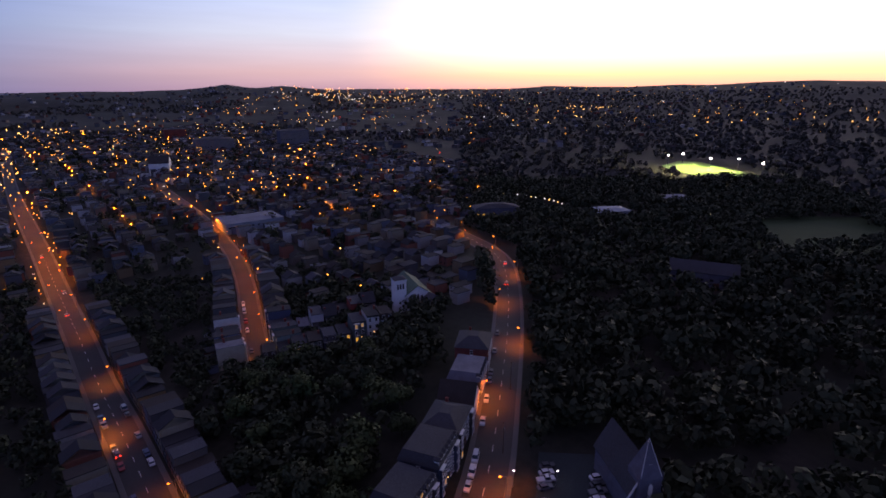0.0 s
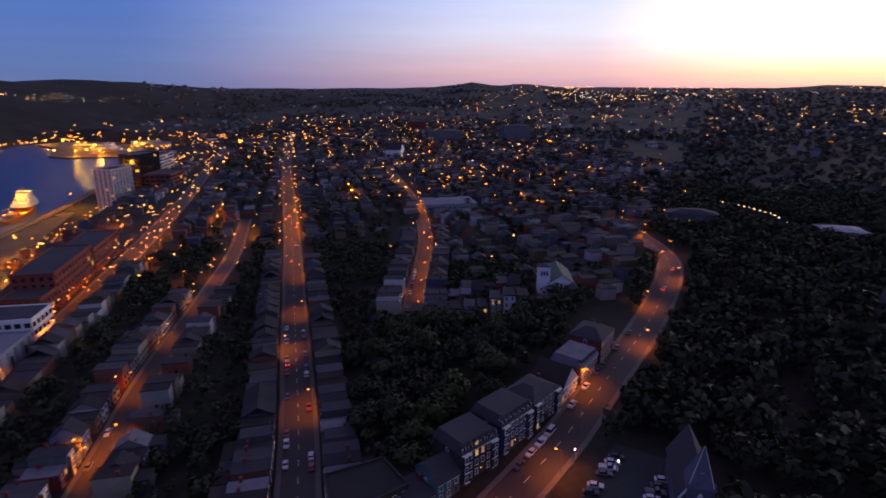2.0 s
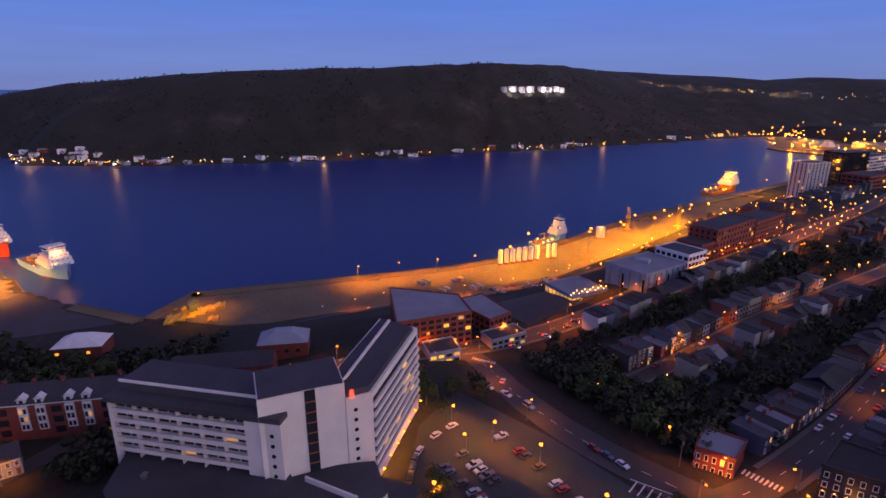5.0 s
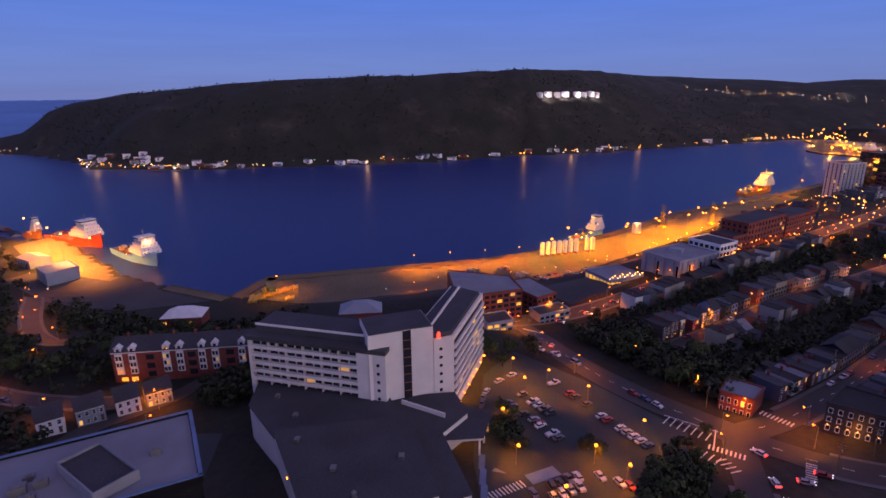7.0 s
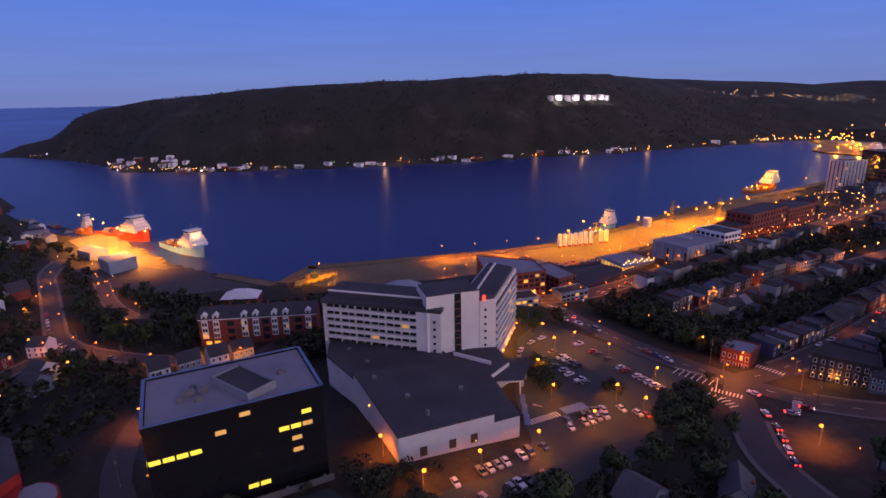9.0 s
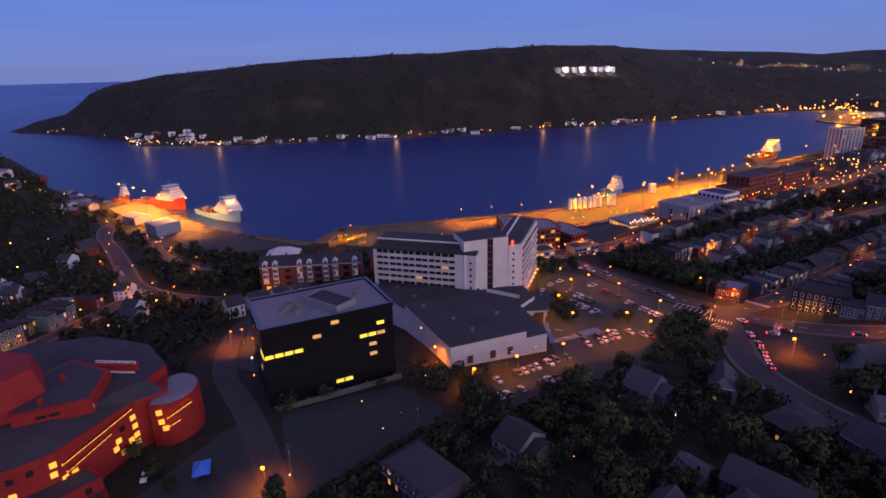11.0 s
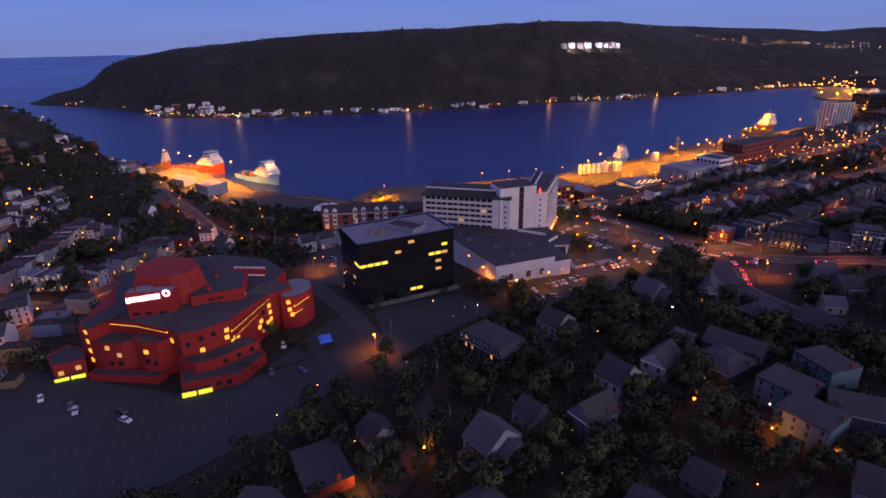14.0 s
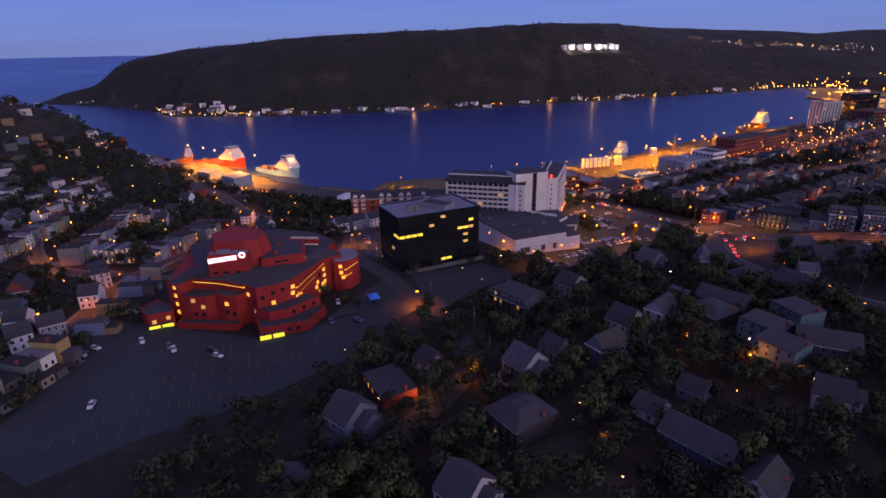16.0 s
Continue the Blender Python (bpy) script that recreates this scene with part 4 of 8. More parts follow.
for k, x, y in [
    (0, -95, -471), (0, -112, -475), (1, -137, -484), (0, -144, -462), (1, -155, -460), (0, -87, -491), (1, -114, -522),
    (0, -150, -545), (0, -134, -524), (1, -208, -586), (0, -229, -590), (0, -216, -556), (1, -232, -538), (0, -258, -628), (0, -300, -640), (1, -340, -690), (0, -163, -552), (0, -126, -519), (0, -246, -588), (1, -256, -572), (0, -230, -570), (0, -186, -560), (1, -172, -530), (0, -200, -600),
]:
    far_house(x, y, radians(60), 9.0, 10.5, 6.2, k)
    TAKEN.append((x, y, 6.5))
for o in PROTOS:
    for c in (*o.children_recursive, o):
        bpy.data.objects.remove(c)


# ---- large buildings ----


def facade(root, a, b, z0, z1, floors, bays, recess=0.0, panes="glass", lit=0.1, pane_w=0.7, pane_h=0.55, seed=1, lit_key="lit", frame=True):
    """Windows with frames in a grid over the wall from a to b (its outside on the right of a to b)."""
    r = random.Random(seed)
    n = math.hypot(b[0] - a[0], b[1] - a[1])
    ux, uy = (b[0] - a[0]) / n, (b[1] - a[1]) / n
    turn = math.degrees(math.atan2(uy, ux))
    bw, fh = n / bays, (z1 - z0) / floors
    w, h = bw * pane_w, fh * pane_h
    fr = Geo().box(-w / 2, 0, 0, 0.14, 0.16, h).box(w / 2, 0, 0, 0.14, 0.16, h).box(0, 0, h - 0.1, w, 0.16, 0.14).box(0, -0.04, -0.1, w + 0.2, 0.24, 0.12).mesh("window", M["trim"] if frame is True else M[frame] if frame else M["glass"])
    sheets = {k: Geo().box(0, 0.02, 0, w, 0.06, h).mesh("pane", M[k]) for k in (panes, lit_key, "lit_dim")}
    for i in range(bays):
        for k in range(floors):
            x, y = a[0] + ux * bw * (i + 0.5) + uy * 0.05, a[1] + uy * bw * (i + 0.5) - ux * 0.05
            at = pose(x, y, z0 + fh * k + fh * (1 - pane_h) / 2, 0, 0, turn)
            q = sheets[r.choices([panes, lit_key, "lit_dim"], [1 - lit, lit * 0.6, lit * 0.4])[0]]
            if frame:
                part("pane", q, None, part("window", fr, None, root, at=at))
            else:
                part("window", q, None, root, at=at)


def block(name, label, category, poly, z0, z1, wall, roof, floors=0, bays=(), lit=0.1, parapet=0.7, base=6.0, seed=3, **kw):
    """A flat-roofed building on a counter-clockwise outline: walls, roof, parapet, windows on chosen sides."""
    root = thing(name, label, category)
    part("wall", Geo().prism(poly, z0 - base, z1), wall, root)
    n = len(poly)
    cx, cy = sum(p[0] for p in poly) / n, sum(p[1] for p in poly) / n
    part("roof", Geo().prism([(x + (cx - x) * 0.03, y + (cy - y) * 0.03) for x, y in poly], z1 - 0.2, z1 + 0.15), roof, root)
    rim = Geo()
    for (ax, ay), (bx, by) in zip(poly, poly[1:] + poly[:1]):
        m = math.hypot(bx - ax, by - ay)
        rim.box((ax + bx) / 2, (ay + by) / 2, z1 - 0.3, m + 0.5, 0.5, 0.3 + parapet, math.atan2(by - ay, bx - ax))
    part("parapet", rim, wall, root)
    for i, k in bays:
        a, b = poly[i], poly[(i + 1) % n]
        facade(root, a, b, z0, z1 - 0.6, floors, k, lit=lit, seed=seed + i, **kw)
    return root


def hotel():
    root = thing("hotel", "white concrete slab hotel with balconied wings and a tower", "hotel")
    A, B = (-34.6, -121.0), (-24.2, -69.6)
    u = Vector((B[0] - A[0], B[1] - A[1])).normalized()
    n = Vector((u.y, -u.x))
    L = math.hypot(B[0] - A[0], B[1] - A[1])
    turn = math.degrees(math.atan2(u.y, u.x))

    def at(s, o):
        return (A[0] + u.x * s + n.x * o, A[1] + u.y * s + n.y * o)
    z0, top, floors = 26.0, 57.2, 7
    # left wing: body, end walls, floor bands, fins, panes
    part("wall", Geo().prism([at(0, -1.6), at(L, -1.6), at(L, -17), at(0, -17)][::-1], z0 - 4, top - 0.8), M["concrete"], root)
    part("end_wall", Geo().prism([at(L - 10.5, 0), at(L - 10.5, -2), at(L, -2), at(L, 0)], z0 - 4, top), M["concrete"], root)
    part("end_wall", Geo().prism([at(0, 0.1), at(0, -17.2), at(1.0, -17.2), at(1.0, 0.1)], z0 - 4, top), M["concrete"], root)
    fh = 3.15
    zb = top - 1.2 - floors * fh
    strip_len = L - 11.5
    bandm = Geo().box(strip_len / 2, 0, 0, strip_len, 0.5, 1.25).mesh("balcony_parapet", M["concrete"])
    slab = Geo().box(strip_len / 2, 0.9, 0, strip_len, 1.8, 0.2).mesh("balcony_floor", M["concrete"])
    for k in range(floors):
        o = at(1.0, -0.25)
        part("balcony_parapet", bandm, None, root, at=pose(o[0], o[1], zb + fh * k - 0.25, 0, 0, turn))
        part("balcony_floor", slab, None, root, at=pose(o[0], o[1], zb + fh * k - 0.3, 0, 0, turn))
    r = random.Random(5)
    bays = 12
    bw = strip_len / bays
    panes = {k: Geo().box(0, 0, 0, bw - 0.5, 0.08, 1.9).mesh("balcony_window", M[k]) for k in ("glass", "lit", "lit_dim")}
    fin = Geo().box(0, 0, 0, 0.28, 1.6, fh).mesh("balcony_divider", M["concrete"])
    for k in range(floors):
        for i in range(bays):
            o = at(1.0 + bw * (i + 0.5), -1.5)
            part("balcony_window", panes[r.choices(["glass", "lit", "lit_dim"], [0.97, 0.005, 0.025])[0]], None, root, at=pose(o[0], o[1], zb + fh * k + 0.95, 0, 0, turn))
            if i % 2 == 0 or k == floors - 1 and i % 3 == 0:
                o = at(1.0 + bw * i, -0.9)
                part("balcony_divider", fin, None, root, at=pose(o[0], o[1], zb + fh * k, 0, 0, turn))
    part("roof", Geo().prism([at(-0.6, 0.7), at(-0.6, -17.6), at(L + 0.4, -17.6), at(L + 0.4, 0.7)], top - 1.2, top + 0.4), M["darkroof"], root, "dark overhanging flat roof")
    part("roof", Geo().prism([at(0.5, -4), at(0.5, -17), at(L - 6, -17), at(L - 6, -4)], top + 0.4, top + 3.0, 0.04), M["darkroof"], root)
    part("roof_edge", Geo().box(*at(L / 2 - 3, -4.2), top + 2.7, L - 8, 0.5, 0.7, math.radians(turn)), M["concrete"], root)
    dots = Geo().cyl(0, 0, 0, 0.62, 0.12, 12).mesh("round_window", M["glass"])
    for k in range(6):
        o = at(L - 2.6, 0.06)
        part("round_window", dots, None, root, at=pose(o[0], o[1], zb + fh * k + 2.2, 90, 0, turn))
    # tower with its dark glass strip
    T = [(-24.6, -75.2), (-31.1, -60.4), (-33.4, -54.2), (-48, -60), (-39, -81)]
    part("tower_wall", Geo().prism(T, z0 - 4, 62.6), M["concrete"], root)
    part("roof", Geo().prism([(x * 0.97 - 1.0, y * 0.97 - 2.0) for x, y in T], 62.5, 63.0), M["darkroof"], root)
    e = Vector((T[1][0] - T[0][0], T[1][1] - T[0][1])).normalized()
    m = Vector((e.y, -e.x))
    tt = math.degrees(math.atan2(e.y, e.x))
    p0 = Vector(T[0]) + e * 13.4 + m * 0.12
    strip_ob = part("stair_window", Geo().box(0, 0, 0, 2.9, 0.25, 27.5), M["glass"], root, "tall dark glazed strip", at=pose(p0.x, p0.y, 35.0, 0, 0, tt))
    for k in range(8):
        part("mullion", Geo().box(0, -0.16, 3.2 * k + 1.5, 2.9, 0.1, 0.25), M["rust"], strip_ob)
    # right block and the wing that runs back
    W = [(-33.2, -54.0), (-36.2, -47.2), (-78.0, -36.8), (-86, -51), (-48, -60)]
    part("wall", Geo().prism(W[::-1] if False else W, z0 - 4, 58.0), M["concrete"], root)
    part("roof", Geo().prism([(-33.5, -54), (-36.5, -48), (-77, -38), (-84.5, -50), (-48, -59)], 57.9, 59.4, 0.05), M["darkroof"], root)
    part("roof_edge", Geo().prism([(-40, -56), (-41.0, -55.2), (-80.5, -46.5), (-80.5, -47.4)], 59.2, 60.1), M["concrete"], root)
    a, b = Vector(W[1]), Vector(W[2])
    e = (b - a).normalized()
    m = Vector((e.y, -e.x))
    tt = math.degrees(math.atan2(e.y, e.x))
    n2 = (b - a).length
    band = Geo().box(n2 / 2, -0.35, 0, n2 - 0.6, 0.7, 1.3).mesh("balcony_parapet", M["concrete"])
    glassy = {k: Geo().box(0, 0, 0, 3.4, 0.12, 1.7).mesh("balcony_window", M[k]) for k in ("glass", "lit", "lit_dim")}
    for k in range(8):
        part("balcony_parapet", band, None, root, at=pose(a.x, a.y, 30.5 + 3.2 * k, 0, 0, tt))
        for i in range(11):
            o = a + e * (2.2 + 3.75 * i) + m * 0.08
            part("balcony_window", glassy[r.choices(["glass", "lit", "lit_dim"], [0.93, 0.03, 0.04])[0]], None, root, at=pose(o.x, o.y, 31.9 + 3.2 * k, 0, 0, tt))
    a2, b2 = Vector(W[0]), Vector(W[1])
    e2 = (b2 - a2).normalized()
    m2 = Vector((e2.y, -e2.x))
    t2 = math.degrees(math.atan2(e2.y, e2.x))
    for k in range(7):
        o = a2 + e2 * 2.6 + m2 * 0.06
        part("round_window", dots, None, root, at=pose(o.x, o.y, 34.6 + 3.2 * k, 90, 0, t2))
    # red lit mark on the tower's side
    part("sign", Geo().box(0, 0, 0, 0.3, 1.1, 1.7).ball(0, 0, 2.0, 0.5), M["bulb_red"], root, "red lit sign without letters", at=pose(-32.6, -52.2, 58.6))
    # low wings with dark roofs
    for poly, zt in (([(36, -77.8), (21.5, -48.5), (-13, -61), (-3, -101)], 40.4), ([(21.5, -48.5), (17.2, -40.0), (-10, -50), (-13, -61)], 37.4), ([(-3, -101), (-13, -61), (-31, -72), (-38, -119), (-20, -116)], 38.0), ([(-13, -61), (-10, -50), (-22, -42), (-34, -47), (-30, -70)], 36.5)):
        part("low_wing", Geo().prism(poly, 22, zt), M["concrete"], root)
        cx, cy = sum(p[0] for p in poly) / len(poly), sum(p[1] for p in poly) / len(poly)
        part("roof", Geo().prism([(cx + (x - cx) * 1.015, cy + (y - cy) * 1.015) for x, y in poly], zt - 0.1, zt + 0.5), M["darkroof"], root, "dark flat membrane roof")
    part("parapet", Geo().box(-22, -57, 36.9, 17, 0.6, 1.6, math.radians(64)), M["concrete"], root)
    part("canopy", Geo().prism([(-10, -50), (-12, -37), (-26, -34), (-30, -44)], 33.2, 34.2), M["concrete"], root, "entrance canopy over the drive")
    part("canopy_roof", Geo().prism([(-9.6, -50), (-11.6, -36.6), (-26.4, -33.6), (-30.4, -44)], 34.2, 34.6), M["darkroof"], root)
    for x, y in ((-12.5, -38), (-25.5, -35), (-19, -36.5)):
        part("canopy_post", Geo().cyl(x, y, 25.5, 0.35, 7.8, 10), M["concrete"], root)
    # doors and vents
    for s in (0.25, 0.55, 0.78):
        x, y = 36 + (21.5 - 36) * s, -77.8 + (-48.5 + 77.8) * s
        part("door", Geo().box(0, 0, 0, 2.4, 0.2, 3.2), M["wood"], root, at=pose(x + 0.1, y - 0.05, 31.8, 0, 0, math.degrees(math.atan2(29.3, -14.5))))
    for x, y in ((14, -78), (2, -92), (-14, -98), (-25, -108), (8, -60)):
        z = 40.8 if x > -3 else 38.4
        part("roof_vent", Geo().box(x, y, z, 1.8, 1.4, 1.1).box(x, y, z + 1.1, 2.0, 1.6, 0.12), M["pole"], root)
    part("chimney", Geo().cyl(24, -70, 40.8, 0.8, 1.4, 10).ball(24, -70, 42.2, 0.8), M["pole"], root)


hotel()


def office():
    """The black glass office block."""
    root = thing("office_building", "black glass office block with a few lit windows", "office")
    F = [(66.2, -136.5), (43.2, -97.6), (19.8, -112.4), (43.0, -150.6)]
    z0, z1, floors = 34.6, 61.2, 7
    part("wall", Geo().prism(F, z0 - 6, z1), M["curtain"], root)
    part("roof", Geo().prism([(43 + (x - 43) * 0.97, -124.3 + (y + 124.3) * 0.97) for x, y in F], z1, z1 + 0.3), M["greyroof"], root, "grey gravel roof")
    rim = Geo()
    for (ax, ay), (bx, by) in zip(F, F[1:] + F[:1]):
        rim.box((ax + bx) / 2, (ay + by) / 2, z1 - 0.6, math.hypot(bx - ax, by - ay) + 0.4, 0.7, 1.5, math.atan2(by - ay, bx - ax))
    part("parapet", rim, M["curtain"], root)
    pent = part("plant_screen", Geo().box(44, -120, z1 + 0.3, 8.4, 16.4, 1.9, math.radians(-31)), M["darkroof"], root, "grey plant room with a low screen on the roof")
    ca, sa = math.cos(math.radians(-31)), math.sin(math.radians(-31))
    for ox, oy, w, d in ((-4.4, 0, 0.4, 17.2), (4.4, 0, 0.4, 17.2), (0, -8.4, 8.4, 0.4), (0, 8.4, 8.4, 0.4)):
        part("screen_wall", Geo().box(44 + ox * ca - oy * sa, -120 + ox * sa + oy * ca, z1 + 0.3, w, d, 2.6, math.radians(-31)), M["greyroof"], pent)
    for (ax, ay), (bx, by) in zip(F, F[1:] + F[:1]):
        part("parapet_cap", Geo().box((ax + bx) / 2, (ay + by) / 2, z1 + 0.9, math.hypot(bx - ax, by - ay) + 0.6, 0.9, 0.14, math.atan2(by - ay, bx - ax)), M["blue_paint"], root, "blue metal parapet cap")
    for x, y, s in ((50, -133, 2.2), (47.5, -130, 1.8), (52, -129, 1.6), (46, -134, 1.5), (53, -134, 1.2), (36, -112, 1.6)):
        part("roof_unit", Geo().box(x, y, z1 + 0.3, s, s * 1.4, s * 0.8, 0.6).cyl(x, y, z1 + 0.3 + s * 0.8, s * 0.35, 0.3), M["pole"], root)
    r = random.Random(8)
    for i, bays in ((0, 14), (3, 8)):
        a, b = Vector(F[i]), Vector(F[(i + 1) % 4])
        e = (b - a).normalized()
        m = Vector((e.y, -e.x))
        tt = math.degrees(math.atan2(e.y, e.x))
        bw, fh = (b - a).length / bays, (z1 - z0) / floors
        sheets = {k: Geo().box(0, 0, 0, bw - (0.12 if k == "curtain" else 0.5), 0.1, fh * (0.52 if k == "curtain" else 0.34)).mesh("window", M[k]) for k in ("curtain", "lit_office", "lit_dim")}
        rail = Geo().box((b - a).length / 2, 0, 0, (b - a).length, 0.18, 0.16).mesh("mullion", M["curtain"])
        for k in range(floors):
            part("mullion", rail, None, root, at=pose(a.x + m.x * 0.05, a.y + m.y * 0.05, z0 + fh * k, 0, 0, tt))
            for j in range(bays):
                key = "curtain"
                if i == 0 and k == 4 and j in (0, 1, 2, 3) or i == 0 and k == 5 and j == 12 or i == 0 and k == 4 and j in (10, 11) or i == 3 and k == 4 and j > 5:
                    key = "lit_office"
                elif i == 0 and (k, j) in ((3, 11), (4, 12), (2, 11), (0, 7), (0, 8)) or r.random() < 0.015:
                    key = "lit_dim" if k else "lit_office"
                o = a + e * bw * (j + 0.5) + m * 0.07
                part("window", sheets[key], None, root, at=pose(o.x, o.y, z0 + fh * k + 1.0, 0, 0, tt))
    # low terrace wall in front
    part("terrace_wall", Geo().box(57.5, -114, 33.0, 44, 0.5, 2.0, math.radians(121.5)), M["pave"], root)
    for s in range(5):
        part("terrace_post", Geo().box(69.5 - 5.4 * s, -133 + 8.9 * s, 34.6, 0.5, 0.5, 1.4), M["pave"], root)


office()


def red_offices():
    """The red stepped office building with slanted window bands."""
    root = thing("office_building", "red stepped office building with slanted lit window bands", "office")
    base, top = 30.4, 48.0
    front = [(115.5, -229), (118.4, -223), (111.5, -219.5), (112.8, -208), (116.8, -194), (120.4, -187.9), (116, -180.7), (109.6, -175.5), (87, -168.9), (80.8, -162)]
    back = [(70, -168), (57, -182), (52, -205), (60, -226), (78, -238)]
    rise = [(104, -222), (108, -213), (106, -206), (107.5, -196), (103.5, -192.2), (99, -184), (93.3, -176.3), (86, -174), (79, -169)]
    part("wall", Geo().prism(front + back, base - 6, top), M["redwall"], root)
    part("back_wall", Geo().prism(rise + back, top - 1, 51.0), M["redwall"], root)
    # the roof slopes up from the front edge to the raised storeys
    lo, hi = len(front), len(rise)
    slope = Geo()
    slope.add([(x, y, top + 0.12) for x, y in front] + [(x, y, 51.1) for x, y in rise], [(0, 1, lo + 1, lo), (1, 2, lo + 1), (2, 3, lo + 2, lo + 1), (3, 4, lo + 3, lo + 2), (4, 5, lo + 3), (5, 6, lo + 4, lo + 3), (6, 7, lo + 5, lo + 4), (7, 8, lo + 7, lo + 6, lo + 5), (8, 9, lo + 8, lo + 7)])
    part("roof", slope, M["darkroof"], root, "dark membrane roof")
    part("roof", Geo().prism(rise + back, 51.0, 51.12), M["darkroof"], root)
    for (ax, ay), (bx, by) in zip(front, front[1:]):
        part("parapet", Geo().box((ax + bx) / 2, (ay + by) / 2, top - 0.5, math.hypot(bx - ax, by - ay) + 0.3, 0.4, 0.8, math.atan2(by - ay, bx - ax)), M["redwall"], root)

    def wing(poly, zt, label="low red clad terrace", lip=0.5):
        cx, cy = sum(p[0] for p in poly) / len(poly), sum(p[1] for p in poly) / len(poly)
        part("low_wall", Geo().prism(poly, base - 6, zt), M["redwall"], root, label)
        part("roof", Geo().prism([(cx + (x - cx) * 0.95, cy + (y - cy) * 0.95) for x, y in poly], zt, zt + 0.1), M["darkroof"], root)
        for (ax, ay), (bx, by) in zip(poly, poly[1:] + poly[:1]):
            part("parapet", Geo().box((ax + bx) / 2, (ay + by) / 2, zt - 0.1, math.hypot(bx - ax, by - ay), 0.35, lip, math.atan2(by - ay, bx - ax)), M["redwall"], root)
    # bays and terraces in front of the recessed storey
    wing([(118.3, -222.6), (120.2, -217), (120.2, -210), (117.5, -206.6), (112.6, -208.2), (111.4, -219)], 43.6, "red bay in front of the upper storey")
    wing([(113, -207.4), (118.6, -206.2), (120.8, -202), (121, -196.5), (117, -193.6)], 44.6, "red bay in front of the upper storey")
    wing([(121.6, -188.6), (124.6, -181.5), (121.2, -175.4), (108, -165.4), (104.5, -171.8), (116, -180.9)], 39.2)
    wing([(131.4, -183.4), (127.3, -174.8), (124.2, -166.2), (111, -162.4), (108.2, -165.3), (121.4, -175.2), (124.8, -181.6), (121.8, -188.8)], 35.6)
    wing([(124.6, -222), (124.4, -196), (121.0, -195), (120.4, -222)], 33.4)
    wing([(126.4, -233), (121.4, -224.6), (115.6, -229.2), (112, -238), (120, -240)], 37.6)
    # rounded end with a pale roof
    arc = [(86.4, -164.8)] + [(77.2 + 9.4 * math.cos(a), -163.6 + 8.6 * math.sin(a)) for a in (math.radians(d) for d in range(10, 191, 20))] + [(70, -167.6)]
    part("stair_wall", Geo().prism(arc, base - 4, 46.6), M["redwall"], root)
    part("stair_roof", Geo().prism([(77 + (x - 77) * 0.93, -162.5 + (y + 162.5) * 0.93) for x, y in arc], 46.6, 46.9), M["greyroof"], root, "pale flat roof")
    # the raised block behind the sign and the lower one beside it
    part("sign_wall", Geo().prism([(111.0, -211.6), (108.0, -195.2), (103.5, -195.6), (106, -212.6)], 48.6, 58.9), M["redwall"], root)
    part("roof", Geo().prism([(110.4, -211.2), (107.5, -195.9), (104, -196.2), (106.4, -212)], 58.9, 59.0), M["greyroof"], root)
    part("upper_wall", Geo().prism([(107, -213), (105, -197), (100.5, -191.4), (92, -189.5), (82, -198), (80, -216), (94, -221)], 50.5, 62.4, 0.22), M["redwall"], root, "red clad upper block with leaning sides")
    part("upper_wall", Geo().prism([(104.2, -191.2), (94.9, -174.7), (79.4, -180), (74, -196), (90, -203)], 50.0, 54.4), M["redwall"], root)
    part("roof", Geo().prism([(102.8, -191.2), (94.3, -176.2), (80.4, -181), (75.4, -195.4), (90, -202)], 54.4, 54.6), M["darkroof"], root)
    for t in (0.36, 0.52):
        x, y = 103.9 - 9.3 * t, -191.2 + 16.5 * t
        part("slit_window", Geo().box(x + 0.3, y + 0.1, 51.9, 2.6, 0.5, 0.8, math.radians(119.4)), M["glass"], root)
    for t in (0.16, 0.42, 0.72):
        x, y = 111.0 - 3.0 * t, -211.6 + 16.4 * t
        part("slit_window", Geo().box(x + 0.15, y, 50.2, 2.4, 0.4, 0.9, math.radians(100.4)), M["glass"], root)
    part("roof_screen", Geo().box(74.6, -181.4, 51.0, 13.4, 2.4, 2.6, math.radians(90)), M["redwall"], root)
    rails = part("roof_rail", Geo().box(74.6, -181.4, 54.4, 13.6, 0.16, 0.3, math.radians(90)).box(74.6, -181.4, 53.9, 13.6, 0.14, 0.16, math.radians(90)).box(76, -181.4, 51.2, 13.6, 0.2, 0.6, math.radians(90)), M["ship_white"], root, "white rails on the roof")
    for k in range(6):
        part("rail_post", Geo().box(74.6, -187.9 + 2.6 * k, 53.4, 0.14, 0.14, 1.2), M["ship_white"], rails)
    part("rail_end", Geo().box(94.2, -175.4, 51.2, 0.4, 1.0, 1.3), M["ship_white"], root)
    # the lit sign, as plain bars
    e = Vector((108.0 - 111.0, -195.2 + 211.6)).normalized()
    m = Vector((e.y, -e.x))
    tt = math.degrees(math.atan2(e.y, e.x))
    for k in range(7):
        o = Vector((111.0, -211.6)) + e * (0.9 + 1.75 * k) + m * 0.25
        g = Geo().box(-0.5, 0, 0, 0.3, 0.25, 1.9).box(0.42, 0, 0, 0.3, 0.25, 1.9).box(0, 0, (0.0, 1.6, 0.8)[k % 3], 1.05, 0.25, 0.3)
        part("sign_bar", g, M["sign_white"], root, at=pose(o.x, o.y, 55.2 + 0.2 * k, 0, 0, tt))
    o = Vector((111.0, -211.6)) + e * 14.5 + m * 0.25
    ring = Geo()
